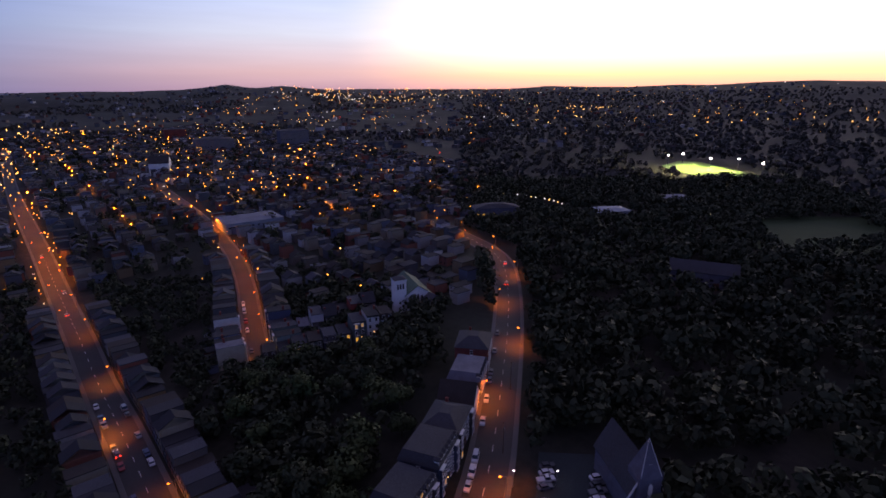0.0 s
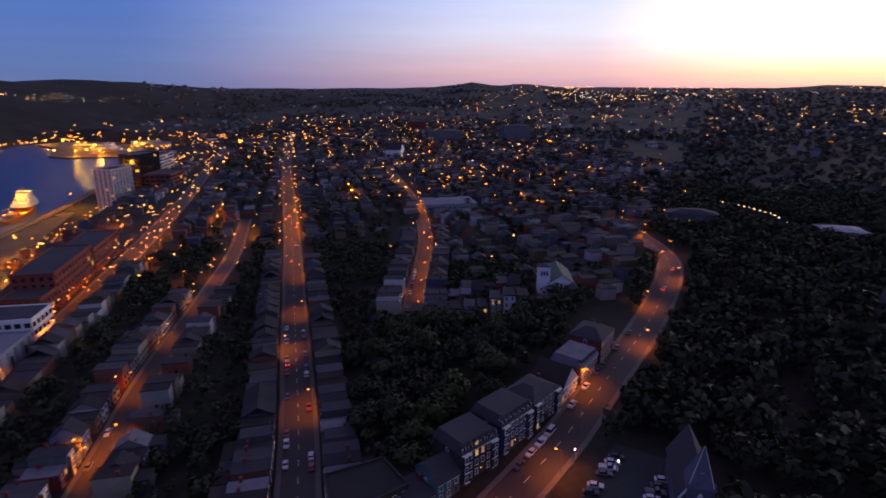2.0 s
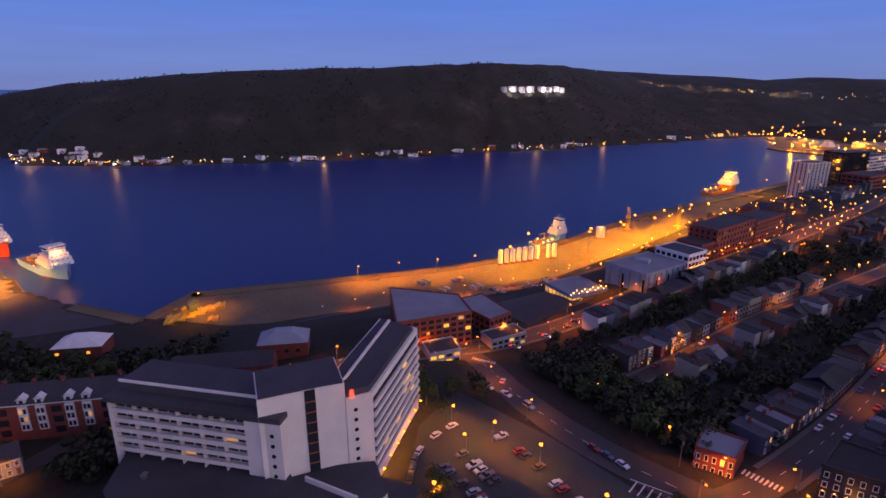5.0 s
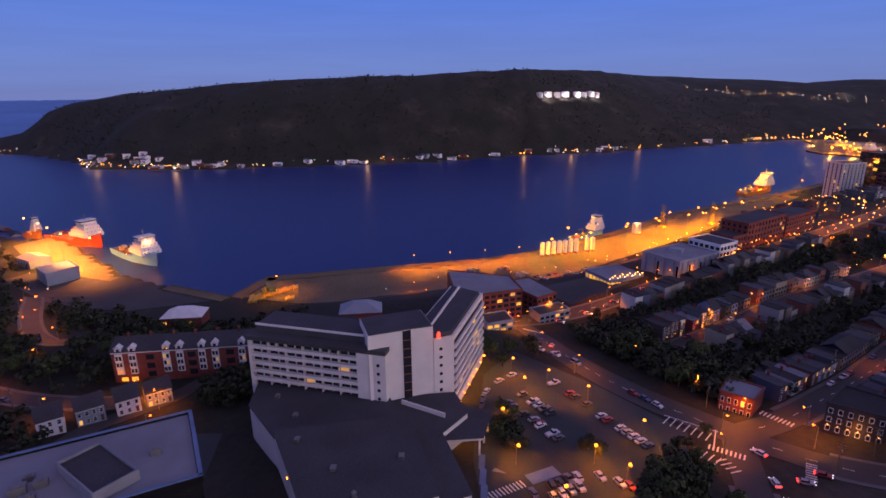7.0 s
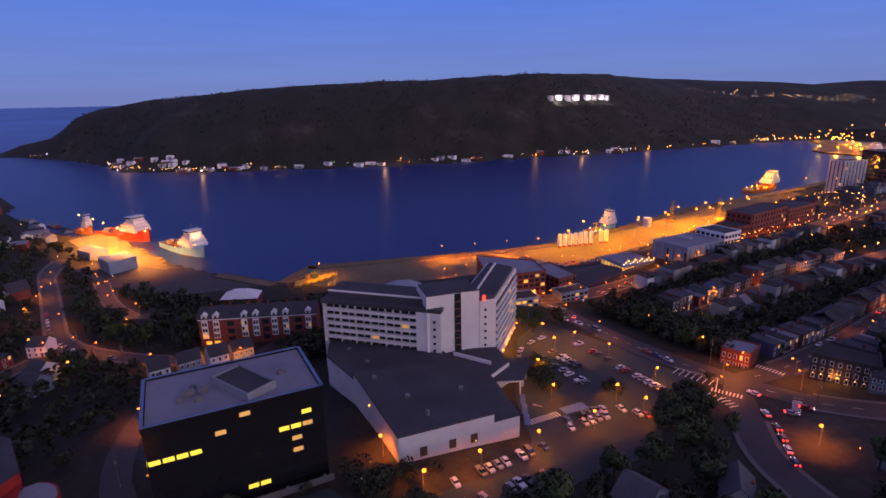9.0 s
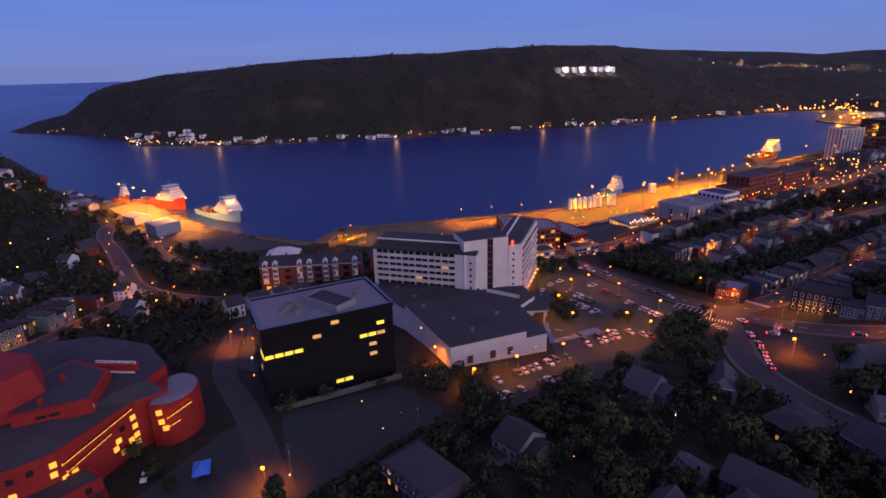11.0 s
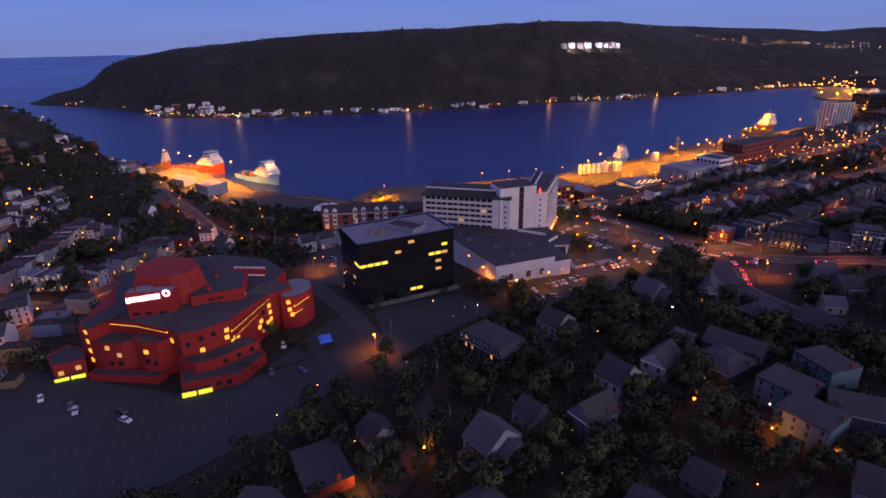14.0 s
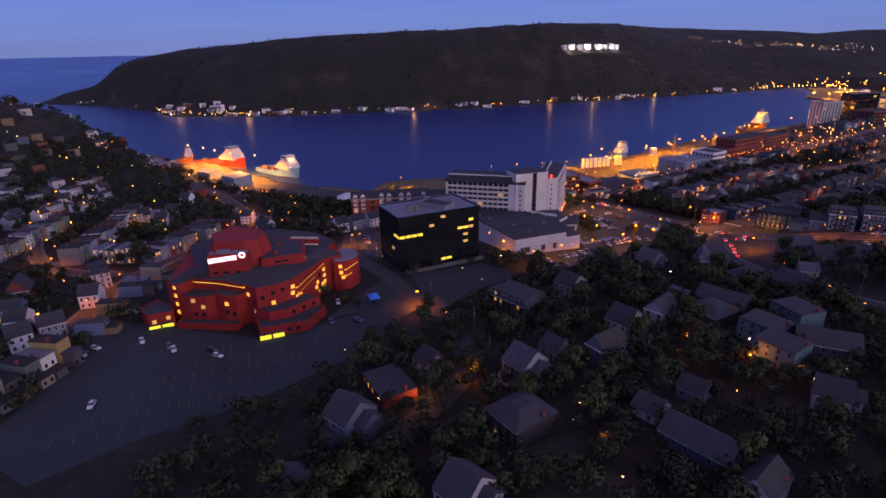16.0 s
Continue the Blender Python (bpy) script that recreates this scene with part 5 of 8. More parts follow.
    for k in range(14):
        a = math.tau * k / 14
        ring.box(1.05 * math.cos(a), 0, 1.05 * math.sin(a) - 0.2, 0.46, 0.25, 0.46)
    part("sign_ring", ring, M["sign_white"], root, at=pose(o.x, o.y, 58.3, 0, 0, tt))

    def band(p, q, z, rise, length, start, key="lit", tall=1.0):
        """A slanted strip of lit panes between red mullions, in a shallow recess."""
        d = Vector((q[0] - p[0], q[1] - p[1])).normalized()
        k = Vector((d.y, -d.x))
        a = Vector(p) + d * start + k * 0.15
        b = a + d * length
        g = Geo().add([(a.x, a.y, z), (b.x, b.y, z + rise), (b.x, b.y, z + rise + tall), (a.x, a.y, z + tall), (a.x - k.x * 0.3, a.y - k.y * 0.3, z), (b.x - k.x * 0.3, b.y - k.y * 0.3, z + rise), (b.x - k.x * 0.3, b.y - k.y * 0.3, z + rise + tall), (a.x - k.x * 0.3, a.y - k.y * 0.3, z + tall)], [(0, 1, 2, 3), (0, 4, 5, 1), (3, 2, 6, 7), (0, 3, 7, 4), (1, 5, 6, 2)])
        w = part("window_band", g, M[key], root, "slanted window band lit yellow")
        lip = Geo()
        for f in range(int(length / 1.6)):
            t = a + d * (1.6 * f + 0.8) + k * 0.05
            lip.box(t.x, t.y, z + rise * (1.6 * f + 0.8) / length, 0.14, 0.14, tall, math.atan2(d.y, d.x))
        part("mullion", lip, M["redwall"], w)
        part("hood", Geo().add([(a.x + k.x * s, a.y + k.y * s, z + tall + h) for s in (0, 0.7) for h in (0, 0.25)] + [(b.x + k.x * s, b.y + k.y * s, z + rise + tall + h) for s in (0, 0.7) for h in (0, 0.25)], [(0, 4, 6, 2), (1, 3, 7, 5), (2, 6, 7, 3), (0, 2, 3, 1), (4, 5, 7, 6)]), M["redwall"], w)
    band(front[2], front[3], 46.6, 0.0, 11.6, 0.1, tall=0.8)
    band(front[3], front[4], 46.6, 0.0, 14.2, 0.1, tall=0.8)
    band(front[7], front[8], 43.2, 3.0, 22.0, 0.9, tall=0.8)
    band(front[7], front[8], 40.4, 2.4, 13.6, 1.6, tall=0.8)
    band((86.9, -159.6), (79.6, -153.9), 42.4, 2.0, 7.6, 0.4, tall=0.8)
    band((86.9, -159.6), (79.6, -153.9), 39.4, 0.7, 3.6, 0.4, tall=0.8)
    sq = {k: Geo().box(0, 0, 0, 1.6, 0.3, 1.6).mesh("window", M[k]) for k in ("lit", "glass", "lit_dim")}

    def panes(a, b, spots):
        """Single windows on the wall from a to b: run, height, kind."""
        a, b = Vector(a), Vector(b)
        d = (b - a).normalized()
        k = Vector((d.y, -d.x))
        for s, z, kind in spots:
            o = a + d * s + k * 0.12
            part("window", sq[kind], None, root, at=pose(o.x, o.y, z, 0, 0, math.degrees(math.atan2(d.y, d.x))))
    panes(front[0], front[1], [(5.0, 34.6, "lit"), (5.0, 38.4, "lit"), (5.0, 42.2, "lit"), (5.0, 46.0, "lit")])
    panes((120.2, -217), (120.2, -210), [(1.2, 41.2, "lit_dim"), (5.2, 38.4, "lit_dim"), (5.0, 35.0, "glass"), (1.6, 35.0, "glass")])
    panes((120.8, -202), (121, -196.5), [(1.0, 40.4, "lit"), (3.8, 36.0, "glass"), (1.0, 36.6, "glass")])
    panes(front[4], front[5], [(1.6, 43.4, "lit"), (5.2, 40.4, "glass"), (5.4, 36.6, "lit_dim")])
    panes(front[5], front[6], [(2.2, 42.8, "glass"), (6.4, 39.6, "lit"), (6.6, 44.0, "glass")])
    panes(front[6], front[7], [(2.4, 44.4, "glass"), (7.0, 41.2, "lit"), (7.3, 44.0, "lit")])
    panes(front[7], front[8], [(1.0, 38.6, "lit"), (3.6, 38.4, "lit"), (15.6, 36.6, "lit"), (16.8, 38.6, "lit"), (17.6, 34.2, "lit_dim"), (22.4, 42.8, "lit"), (22.6, 39.8, "lit"), (22.6, 36.8, "lit"), (20.6, 36.2, "lit"), (22.6, 34.2, "lit_dim"), (18.6, 41.6, "glass")])
    panes((87.0, -161.8), (85.4, -158.2), [(0.4, 43.8, "lit"), (0.6, 40.6, "lit"), (1.4, 38.2, "lit")])
    panes((126.4, -233), (121.4, -224.6), [(2.0, 33.6, "lit_dim"), (7.4, 34.4, "lit_dim")])
    panes((127.3, -174.8), (124.2, -166.2), [(2.0, 32.6, "glass"), (5.4, 32.6, "glass")])
    panes((121.2, -175.4), (108, -165.4), [(3.0, 36.4, "glass"), (8.0, 36.6, "glass"), (13.0, 36.6, "glass")])
    # glowing glazing beside the entrances
    for (ax, ay), (bx, by) in (((131.8, -183.6), (127.6, -174.8)), ((126.8, -233.2), (121.8, -225.0))):
        t = math.atan2(by - ay, bx - ax)
        x, y, n = (ax + bx) / 2 + 0.3, (ay + by) / 2, math.hypot(bx - ax, by - ay)
        can = part("entrance_canopy", Geo().box(x, y, 33.0, n, 1.4, 0.3, t), M["darkroof"], root)
        for s in (-0.26, 0.26):
            part("entrance_glazing", Geo().box(x + s * n * math.cos(t), y + s * n * math.sin(t), 30.9, n * 0.44, 0.9, 1.7, t), M["lit_green"], can, "glowing yellow-green entrance glazing")
    for x, y, h in ((98, -187, 54.6), (86, -190, 54.6), (108, -209, 59.0)):
        part("roof_unit", Geo().box(x, y, h, 1.4, 1.2, 0.9, 0.3).ball(x, y, h + 1.2, 0.8), M["redwall"], root)
    part("roof_hatch", Geo().box(107.2, -206, 59.0, 2.2, 5.0, 1.0, 0.1), M["greyroof"], root)


red_offices()

# ---- other buildings of the town ----
block("office_building", "long red-brick building with a low dark roof", "building", [(-136, -50), (-150, -14), (-172, -20), (-182, -58)], 14, 33, M["brick"], M["greyroof"], 6, ((0, 10), (3, 8)), 0.06, frame=False)
block("warehouse", "brick building with a pale flat roof", "building", [(-160, -4), (-170, 8), (-196, -6), (-186, -24)], 13, 24, M["brick"], M["greyroof"], 3, ((0, 5), (3, 8)), 0.05, frame=False)
block("shop", "low corner shop with a lit front", "shop", [(-122, -34), (-128, -20), (-140, -24), (-134, -38)], 18, 24, M["greywall"], M["darkroof"], 2, ((0, 4),), 0.9, frame=False)
block("shop", "low white shop on the street", "shop", [(-146, -4), (-156, 14), (-166, 9), (-156, -9)], 13, 19, M["greywall"], M["darkroof"], 2, ((0, 6),), 0.2, frame=False)
grey = block("office_building", "grey metal-clad building with tall fins", "building", [(-207, 92), (-229, 125), (-253, 109), (-231, 75)], 14, 32, M["greywall"], M["greyroof"])
for (ax, ay), (bx, by), n in (((-207, 92), (-229, 125), 7), ((-231, 75), (-207, 92), 4)):
    for k in range(n):
        t, turn = (k + 0.5) / n, math.atan2(by - ay, bx - ax)
        x, y = ax + (bx - ax) * t, ay + (by - ay) * t
        part("fin", Geo().box(x, y, 12, 1.2, 1.0, 19.2, turn), M["greyroof"], grey)
        if k % 2:
            part("window", Geo().box(x + 2.2 * math.cos(turn), y + 2.2 * math.sin(turn), 19, 1.5, 0.3, 9.5, turn), M["curtain"], grey)
part("roof_box", Geo().box(-232, 98, 32.1, 9, 6, 2.2, 0.98), M["greywall"], grey)
for key, x, y in (("porch", -206, 103), ("porch", -213, 114)):
    part("wall_lamp", Geo().ball(x, y, 17.5, 0.5), M[key], grey)
block("office_building", "white cube-like building behind the grey one", "building", [(-233, 128), (-244, 144), (-264, 131), (-253, 114)], 14, 36, M["white_wall"], M["darkroof"], 5, ((0, 5), (3, 6)), 0.05, frame=False)
block("shop", "low lit restaurant with bright windows", "shop", [(-203, 48), (-215, 72), (-237, 60), (-226, 36)], 9, 20, M["greywall"], M["greyroof"], 2, ((0, 8), (3, 7)), 0.75, frame=False)
block("office_building", "large red-brick block of six storeys", "building", [(-272, 164), (-308, 210), (-325, 197), (-289, 151)], 20, 42, M["brick"], M["darkroof"], 5, ((0, 12), (3, 5)), 0.04, pane_w=0.4, frame=False)
block("office_building", "red-brick block along the harbour street", "building", [(-309.5, 212), (-340, 252), (-357, 239), (-326.5, 199)], 20, 38.5, M["brick"], M["darkroof"], 5, ((0, 12), (3, 5)), 0.05, pane_w=0.4, frame=False)
block("office_building", "lower red-brick wing with a flat roof", "building", [(-262, 149), (-271.5, 163), (-287, 152), (-279, 139)], 20, 34, M["brick"], M["darkroof"], 3, ((0, 5), (3, 5)), 0.12, pane_w=0.4, frame=False)
block("apartment_tower", "pale concrete apartment tower with dark window columns", "building", [(-540, 396), (-548, 426), (-570, 420), (-562, 390)], 8, 52, M["tower"], M["darkroof"], 13, ((0, 6), (3, 4)), 0.05, pane_w=0.30, pane_h=0.8, frame=False)
fins = thing("facade_fins", "tall pale concrete fins on the apartment tower", "fins")
for k in range(7):
    part("fin", Geo().box(-540 - 8 * k / 6 + 0.5, 396 + 30 * k / 6, 6, 1.0, 1.0, 47), M["tower"], fins)
block("office_building", "dark office tower with red roof lights", "building", [(-590, 470), (-600, 510), (-625, 505), (-615, 462)], 8, 58, M["curtain"], M["darkroof"], 9, ((0, 7), (3, 4)), 0.06, frame=False)
block("office_building", "brown office block with many lit windows", "building", [(-520, 455), (-540, 495), (-565, 480), (-545, 440)], 8, 40, M["brick"], M["darkroof"], 7, ((0, 8), (3, 5)), 0.08, frame=False)
block("office_building", "pale office block beyond the harbour street", "building", [(-660, 560), (-690, 610), (-720, 590), (-690, 540)], 8, 44, M["tower"], M["darkroof"], 8, ((0, 8), (3, 5)), 0.08, frame=False)
block("public_house", "dark clapboard corner pub with white-framed windows", "building", [(-33, 80), (-21.5, 99), (-33, 106), (-44.5, 93)], 26.5, 37.0, M["darkboard"], M["roofing"], 3, ((0, 8), (3, 5)), 0.0, pane_w=0.42)
block("corner_house", "red-brick corner building with a pale flat roof", "building", [(-48, 51.5), (-42, 61), (-51, 69), (-58.5, 59)], 23.6, 31.6, M["brick"], M["greyroof"], 2, ((0, 5), (3, 6)), 0.18, pane_w=0.45)
bead = Geo().ball(0, 0, 0, 0.2).mesh("bulb", M["porch"])
beads = thing("string_light", "row of warm lamps above the pub windows", "light")
for a, b, n in (((-33, 80), (-21.5, 99), 8), ((-44.5, 93), (-33, 80), 6)):
    for k in range(n):
        t = (k + 0.5) / n
        part("bulb", bead, None, beads, at=pose(a[0] + (b[0] - a[0]) * t + 0.45, a[1] + (b[1] - a[1]) * t - 0.45, 29.6))


def brick_terrace():
    root = thing("apartment_house", "long red-brick apartment house with white gables and arches", "apartment house")
    a, b = Vector((-58.5, -192.0)), Vector((-69.0, -136.0))
    e = (b - a).normalized()
    m = Vector((e.y, -e.x))
    L = (b - a).length
    tt = math.degrees(math.atan2(e.y, e.x))
    at = pose(a.x, a.y, 22.5, 0, 0, tt)
    part("wall", Geo().box(L / 2, 7, -5, L, 14, 19.0), M["brick"], root, at=at)
    part("roof", Geo().gable(L / 2, 7, 14.0, L, 14, 4.2, 0, 0.5), M["darkroof"], root, at=at)
    part("cornice", Geo().box(L / 2, -0.15, 13.5, L, 0.4, 0.5), M["trim"], root, at=at)
    r = random.Random(2)
    for g0 in (3, 8.5, 22, 27.5, 36.5, 42, 53):
        d = part("dormer", Geo().box(g0, 0.9, 13.6, 2.6, 2.2, 2.0).gable(g0, 0.9, 15.6, 2.4, 2.6, 1.4, math.pi / 2, 0.2).tri_wall(g0, 0.9, 15.6, 2.2, 2.6, 1.4, math.pi / 2), M["trim"], root, at=at)
        part("pane", Geo().box(g0, -0.24, 14.0, 1.2, 0.08, 1.5), M["glass"], d)
        bay = part("bay_window", Geo().box(g0, -0.25, 4.0, 2.8, 0.7, 9.2), M["trim"], root, "white bay with stacked windows", at=at)
        for k in range(3):
            for s in (-0.65, 0.65):
                part("pane", Geo().box(g0 + s, -0.62, 4.5 + 3.0 * k, 0.95, 0.06, 1.8), M[r.choices(["glass", "lit_dim"], [0.9, 0.1])[0]], bay)
    for g0 in (15.3, 48, 32.2):
        for z in (2.0, 6.0, 10.0):
            arch = Geo().box(g0, -0.06, z, 3.2, 0.12, 2.4)
            part("recess", arch, M["glass"], root, at=at)
    for g0 in (4, 8, 47.5):
        part("garage_light", Geo().box(g0, -0.1, 0.6, 2.6, 0.1, 1.7), M["lit"], root, "garage opening lit yellow", at=at)
    for k in range(6):
        part("chimney", Geo().box(5 + 9.2 * k, 7, 17, 0.8, 1.6, 2.6), M["brick"], root, at=at)


brick_terrace()


def white_church():
    root = thing("church", "white church with a square tower and gabled hall", "church")
    z = hz(-20, 258)
    at = pose(-21, 254, z, 0, 0, 20)
    part("tower", Geo().box(0, 0, -3, 6, 6, 19.5).box(0, 0, 16.2, 6.6, 6.6, 0.6), M["white_wall"], root, at=at)
    part("tower_roof", Geo().hip(0, 0, 16.8, 6, 6, 1.2, top=0.1), M["roofing"], root, at=at)
    part("nave", Geo().box(9, 9, -3, 13, 24, 11).tri_wall(9, 9, 8, 24, 13, 4.6, math.pi / 2), M["white_wall"], root, at=at)
    part("roof", Geo().gable(9, 9, 8, 24, 13, 4.8, math.pi / 2, 0.5), M["green"], root, "grey-green pitched roof", at=at)
    for x, y, w, h, zz in ((-1.4, -3.05, 0.8, 2.6, 12), (0, -3.05, 0.8, 2.6, 12), (1.4, -3.05, 0.8, 2.6, 12), (7, -3.05, 1.0, 3.2, 4.4), (9, -3.05, 1.0, 3.8, 4.4), (11, -3.05, 1.0, 3.2, 4.4), (9, -3.05, 6, 0.3, 3.2)):
        part("window", Geo().box(x, y, zz, w, 0.12, h), M["glass"], root, at=at)
    part("door", Geo().box(12.5, -3.05, 0.2, 1.6, 0.12, 2.5), M["lit_dim"], root, at=at)


white_church()


def stone_church():
    root = thing("church", "small grey stone church with a steep spired gable", "church")
    z = hz(49, 114)
    at = pose(49.5, 116.5, z, 0, 0, 8)
    part("nave", Geo().box(0, 8, -3, 9, 20, 10).tri_wall(0, 8, 7, 20, 9, 8.5, math.pi / 2), M["stone"], root, at=at)
    part("roof", Geo().gable(0, 8, 7, 20, 9, 8.8, math.pi / 2, 0.5), M["darkroof"], root, at=at)
    part("spire", Geo().prism([(-3, -3.6), (3, -3.6), (3, 2.4), (-3, 2.4)], -3, 12.5).prism([(-3.1, -3.7), (3.1, -3.7), (3.1, 2.5), (-3.1, 2.5)], 12.5, 22.5, 0.985), M["stone"], root, at=at)
    for s in (-1, 1):
        part("bargeboard", Geo().add([(s * 5.0, -2.6, 6.6), (s * 5.4, -2.6, 6.6), (0.2 * s, -2.6, 16.4), (0, -2.6, 15.4), (s * 5.0, -2.3, 6.6), (s * 5.4, -2.3, 6.6), (0.2 * s, -2.3, 16.4), (0, -2.3, 15.4)], [(0, 1, 2, 3), (4, 7, 6, 5), (1, 5, 6, 2), (0, 3, 7, 4)]), M["trim"], root, at=at)
        part("spire_rib", Geo().add([(s * 3.1, -3.75, 12.5), (s * 2.9, -3.75, 12.5), (0, -0.75, 22.5), (s * 0.1, -0.75, 22.5), (s * 3.1, -3.5, 12.5), (0, -0.5, 22.6)], [(0, 1, 2, 3), (0, 3, 5, 4), (1, 4, 5, 2)]), M["trim"], root, at=at)
    for x, zz, h in ((0, 6.5, 4.0), (-1.4, 1.5, 3.0), (1.4, 1.5, 3.0)):
        part("lancet_window", Geo().prism([(x - 0.55, -3.8), (x + 0.55, -3.8), (x + 0.55, -3.6), (x - 0.55, -3.6)], zz, zz + h).prism([(x - 0.55, -3.8), (x + 0.55, -3.8), (x + 0.55, -3.6), (x - 0.55, -3.6)], zz + h, zz + h + 0.9, 0.9), M["trim"], root, at=at)
    for x in (-3, 3):
        part("pinnacle", Geo().cyl(x, -3.6, 12.5, 0.35, 2.4, 6, 0.02), M["stone"], root, at=at)


stone_church()
rg = random.Random(21)


def hall(name, label, x, y, w, d, h, turn, wall, roof, kind="gable", rise=3.0, lit=()):
    root = thing(name, label, "building", pose(x, y, hz(x, y), 0, 0, turn))
    part("wall", Geo().box(0, 0, -3, w, d, h + 3).tri_wall(0, 0, h, w, d, rise) if kind == "gable" else Geo().box(0, 0, -3, w, d, h + 3), wall, root)
    part("roof", Geo().gable(0, 0, h, w, d, rise) if kind == "gable" else Geo().hip(0, 0, h, w, d, rise, top=0.35), roof, root)
    part("door", Geo().box(w * 0.2, -d / 2 - 0.05, 0, 3, 0.15, 3), M["wood"], root)
    for k in range(min(int(w / 5), 2 if name == "waterside_shed" else 6)):
        part("window", Geo().box(-w / 2 + 2.5 + 5 * k, -d / 2 - 0.05, h * 0.45, 1.8, 0.12, 1.4), M["lit" if k in lit else "glass"], root)
    return root


hall("hall", "white-roofed harbour hall with a small cupola", -163, -220, 24, 15, 7, 100, M["brick"], M["ship_white"], "hip", 4.0, (0, 2, 3))
block("storage_shed", "large pale flat-roofed shed on the pier", "shed", [(-223, -359), (-243, -348), (-259, -369), (-239, -380)], 3, 12.5, M["greywall"], M["greywall"], base=4.0)
hall("storage_shed", "pale shed beside the pier road", -275, -412, 22, 16, 7, 62, M["greywall"], M["greywall"], "gable", 2.5)
hall("storage_shed", "small harbour shed with a pale roof", -330, -500, 16, 10, 5, 50, M["greywall"], M["greyroof"])
for k, (x, y, w) in enumerate(((-309, -505, 14), (-380, -522, 20), (-403, -555, 18), (-390, -564, 12), (-424, -606, 16), (-318, -543, 10), (-300, -563, 10), (-278, -537, 10), (-250, -458, 12), (-242, -465, 9), (-340, -520, 18), (-352, -532, 12))):
    hall("harbour_house", "small pale harbour building on the point", x, y, w, 9, 5.5, 40 + 9 * k, M[("white_wall", "greywall", "brick")[k % 3]], M[("greyroof", "darkroof")[k % 2]], "gable", 2.2, (0,))["group"] = "harbour buildings on the point"
    TAKEN.append((x, y, 9))
hall("storage_shed", "small harbour shed near the point", -365, -545, 18, 10, 5, 50, M["greywall"], M["greyroof"])
hall("storage_shed", "blue-roofed hall behind the hotel", -132, -102, 22, 14, 8, 100, M["brick"], M["greywall"], "hip", 4.0)
hall("house", "row of dark roofs behind the hotel", -108, -120, 40, 13, 9, 100, M["brick"], M["darkroof"], "gable", 4.0)
hall("school", "broad low building with a pale roof", -168, 478, 50, 34, 8, 35, M["greywall"], M["greyroof"], "hip", 1.5)
hall("school", "long institutional building beyond the road", 52, 472, 40, 16, 11, 8, M["stone"], M["roofing"], "hip", 3.0, (0, 1, 3))
hall("house", "long dim house in the park with lit windows", 152, 294, 36, 14, 8, -25, M["stone"], M["darkroof"], "gable", 5.0, (1, 2, 6))
hall("storage_shed", "low blue-roofed hall near the pitch", 156, 480, 34, 22, 6, 10, M["greywall"], M["greywall"], "hip", 2.0)
hall("storage_shed", "low pale-roofed hall near the pitch", 242, 542, 36, 20, 6, 10, M["greywall"], M["greyroof"], "hip", 2.0)
hall("basilica", "large grey building on the skyline of the town", -430, 1080, 70, 40, 26, 30, M["stone"], M["darkroof"], "hip", 3.0, (0, 1))
hall("basilica", "tall hospital-like block in the distance", -300, 1180, 60, 30, 34, 30, M["stone"], M["darkroof"], "hip", 2.0)
hall("basilica", "twin-roofed church in the distance", -400, 800, 26, 40, 16, 20, M["white_wall"], M["roofing"], "gable", 9.0)
hall("basilica", "red-topped block in the distance", -640, 1380, 50, 30, 24, 30, M["brick"], M["roofing"], "hip", 3.0)

# ---- harbour: ships, silos, cranes, cargo ----


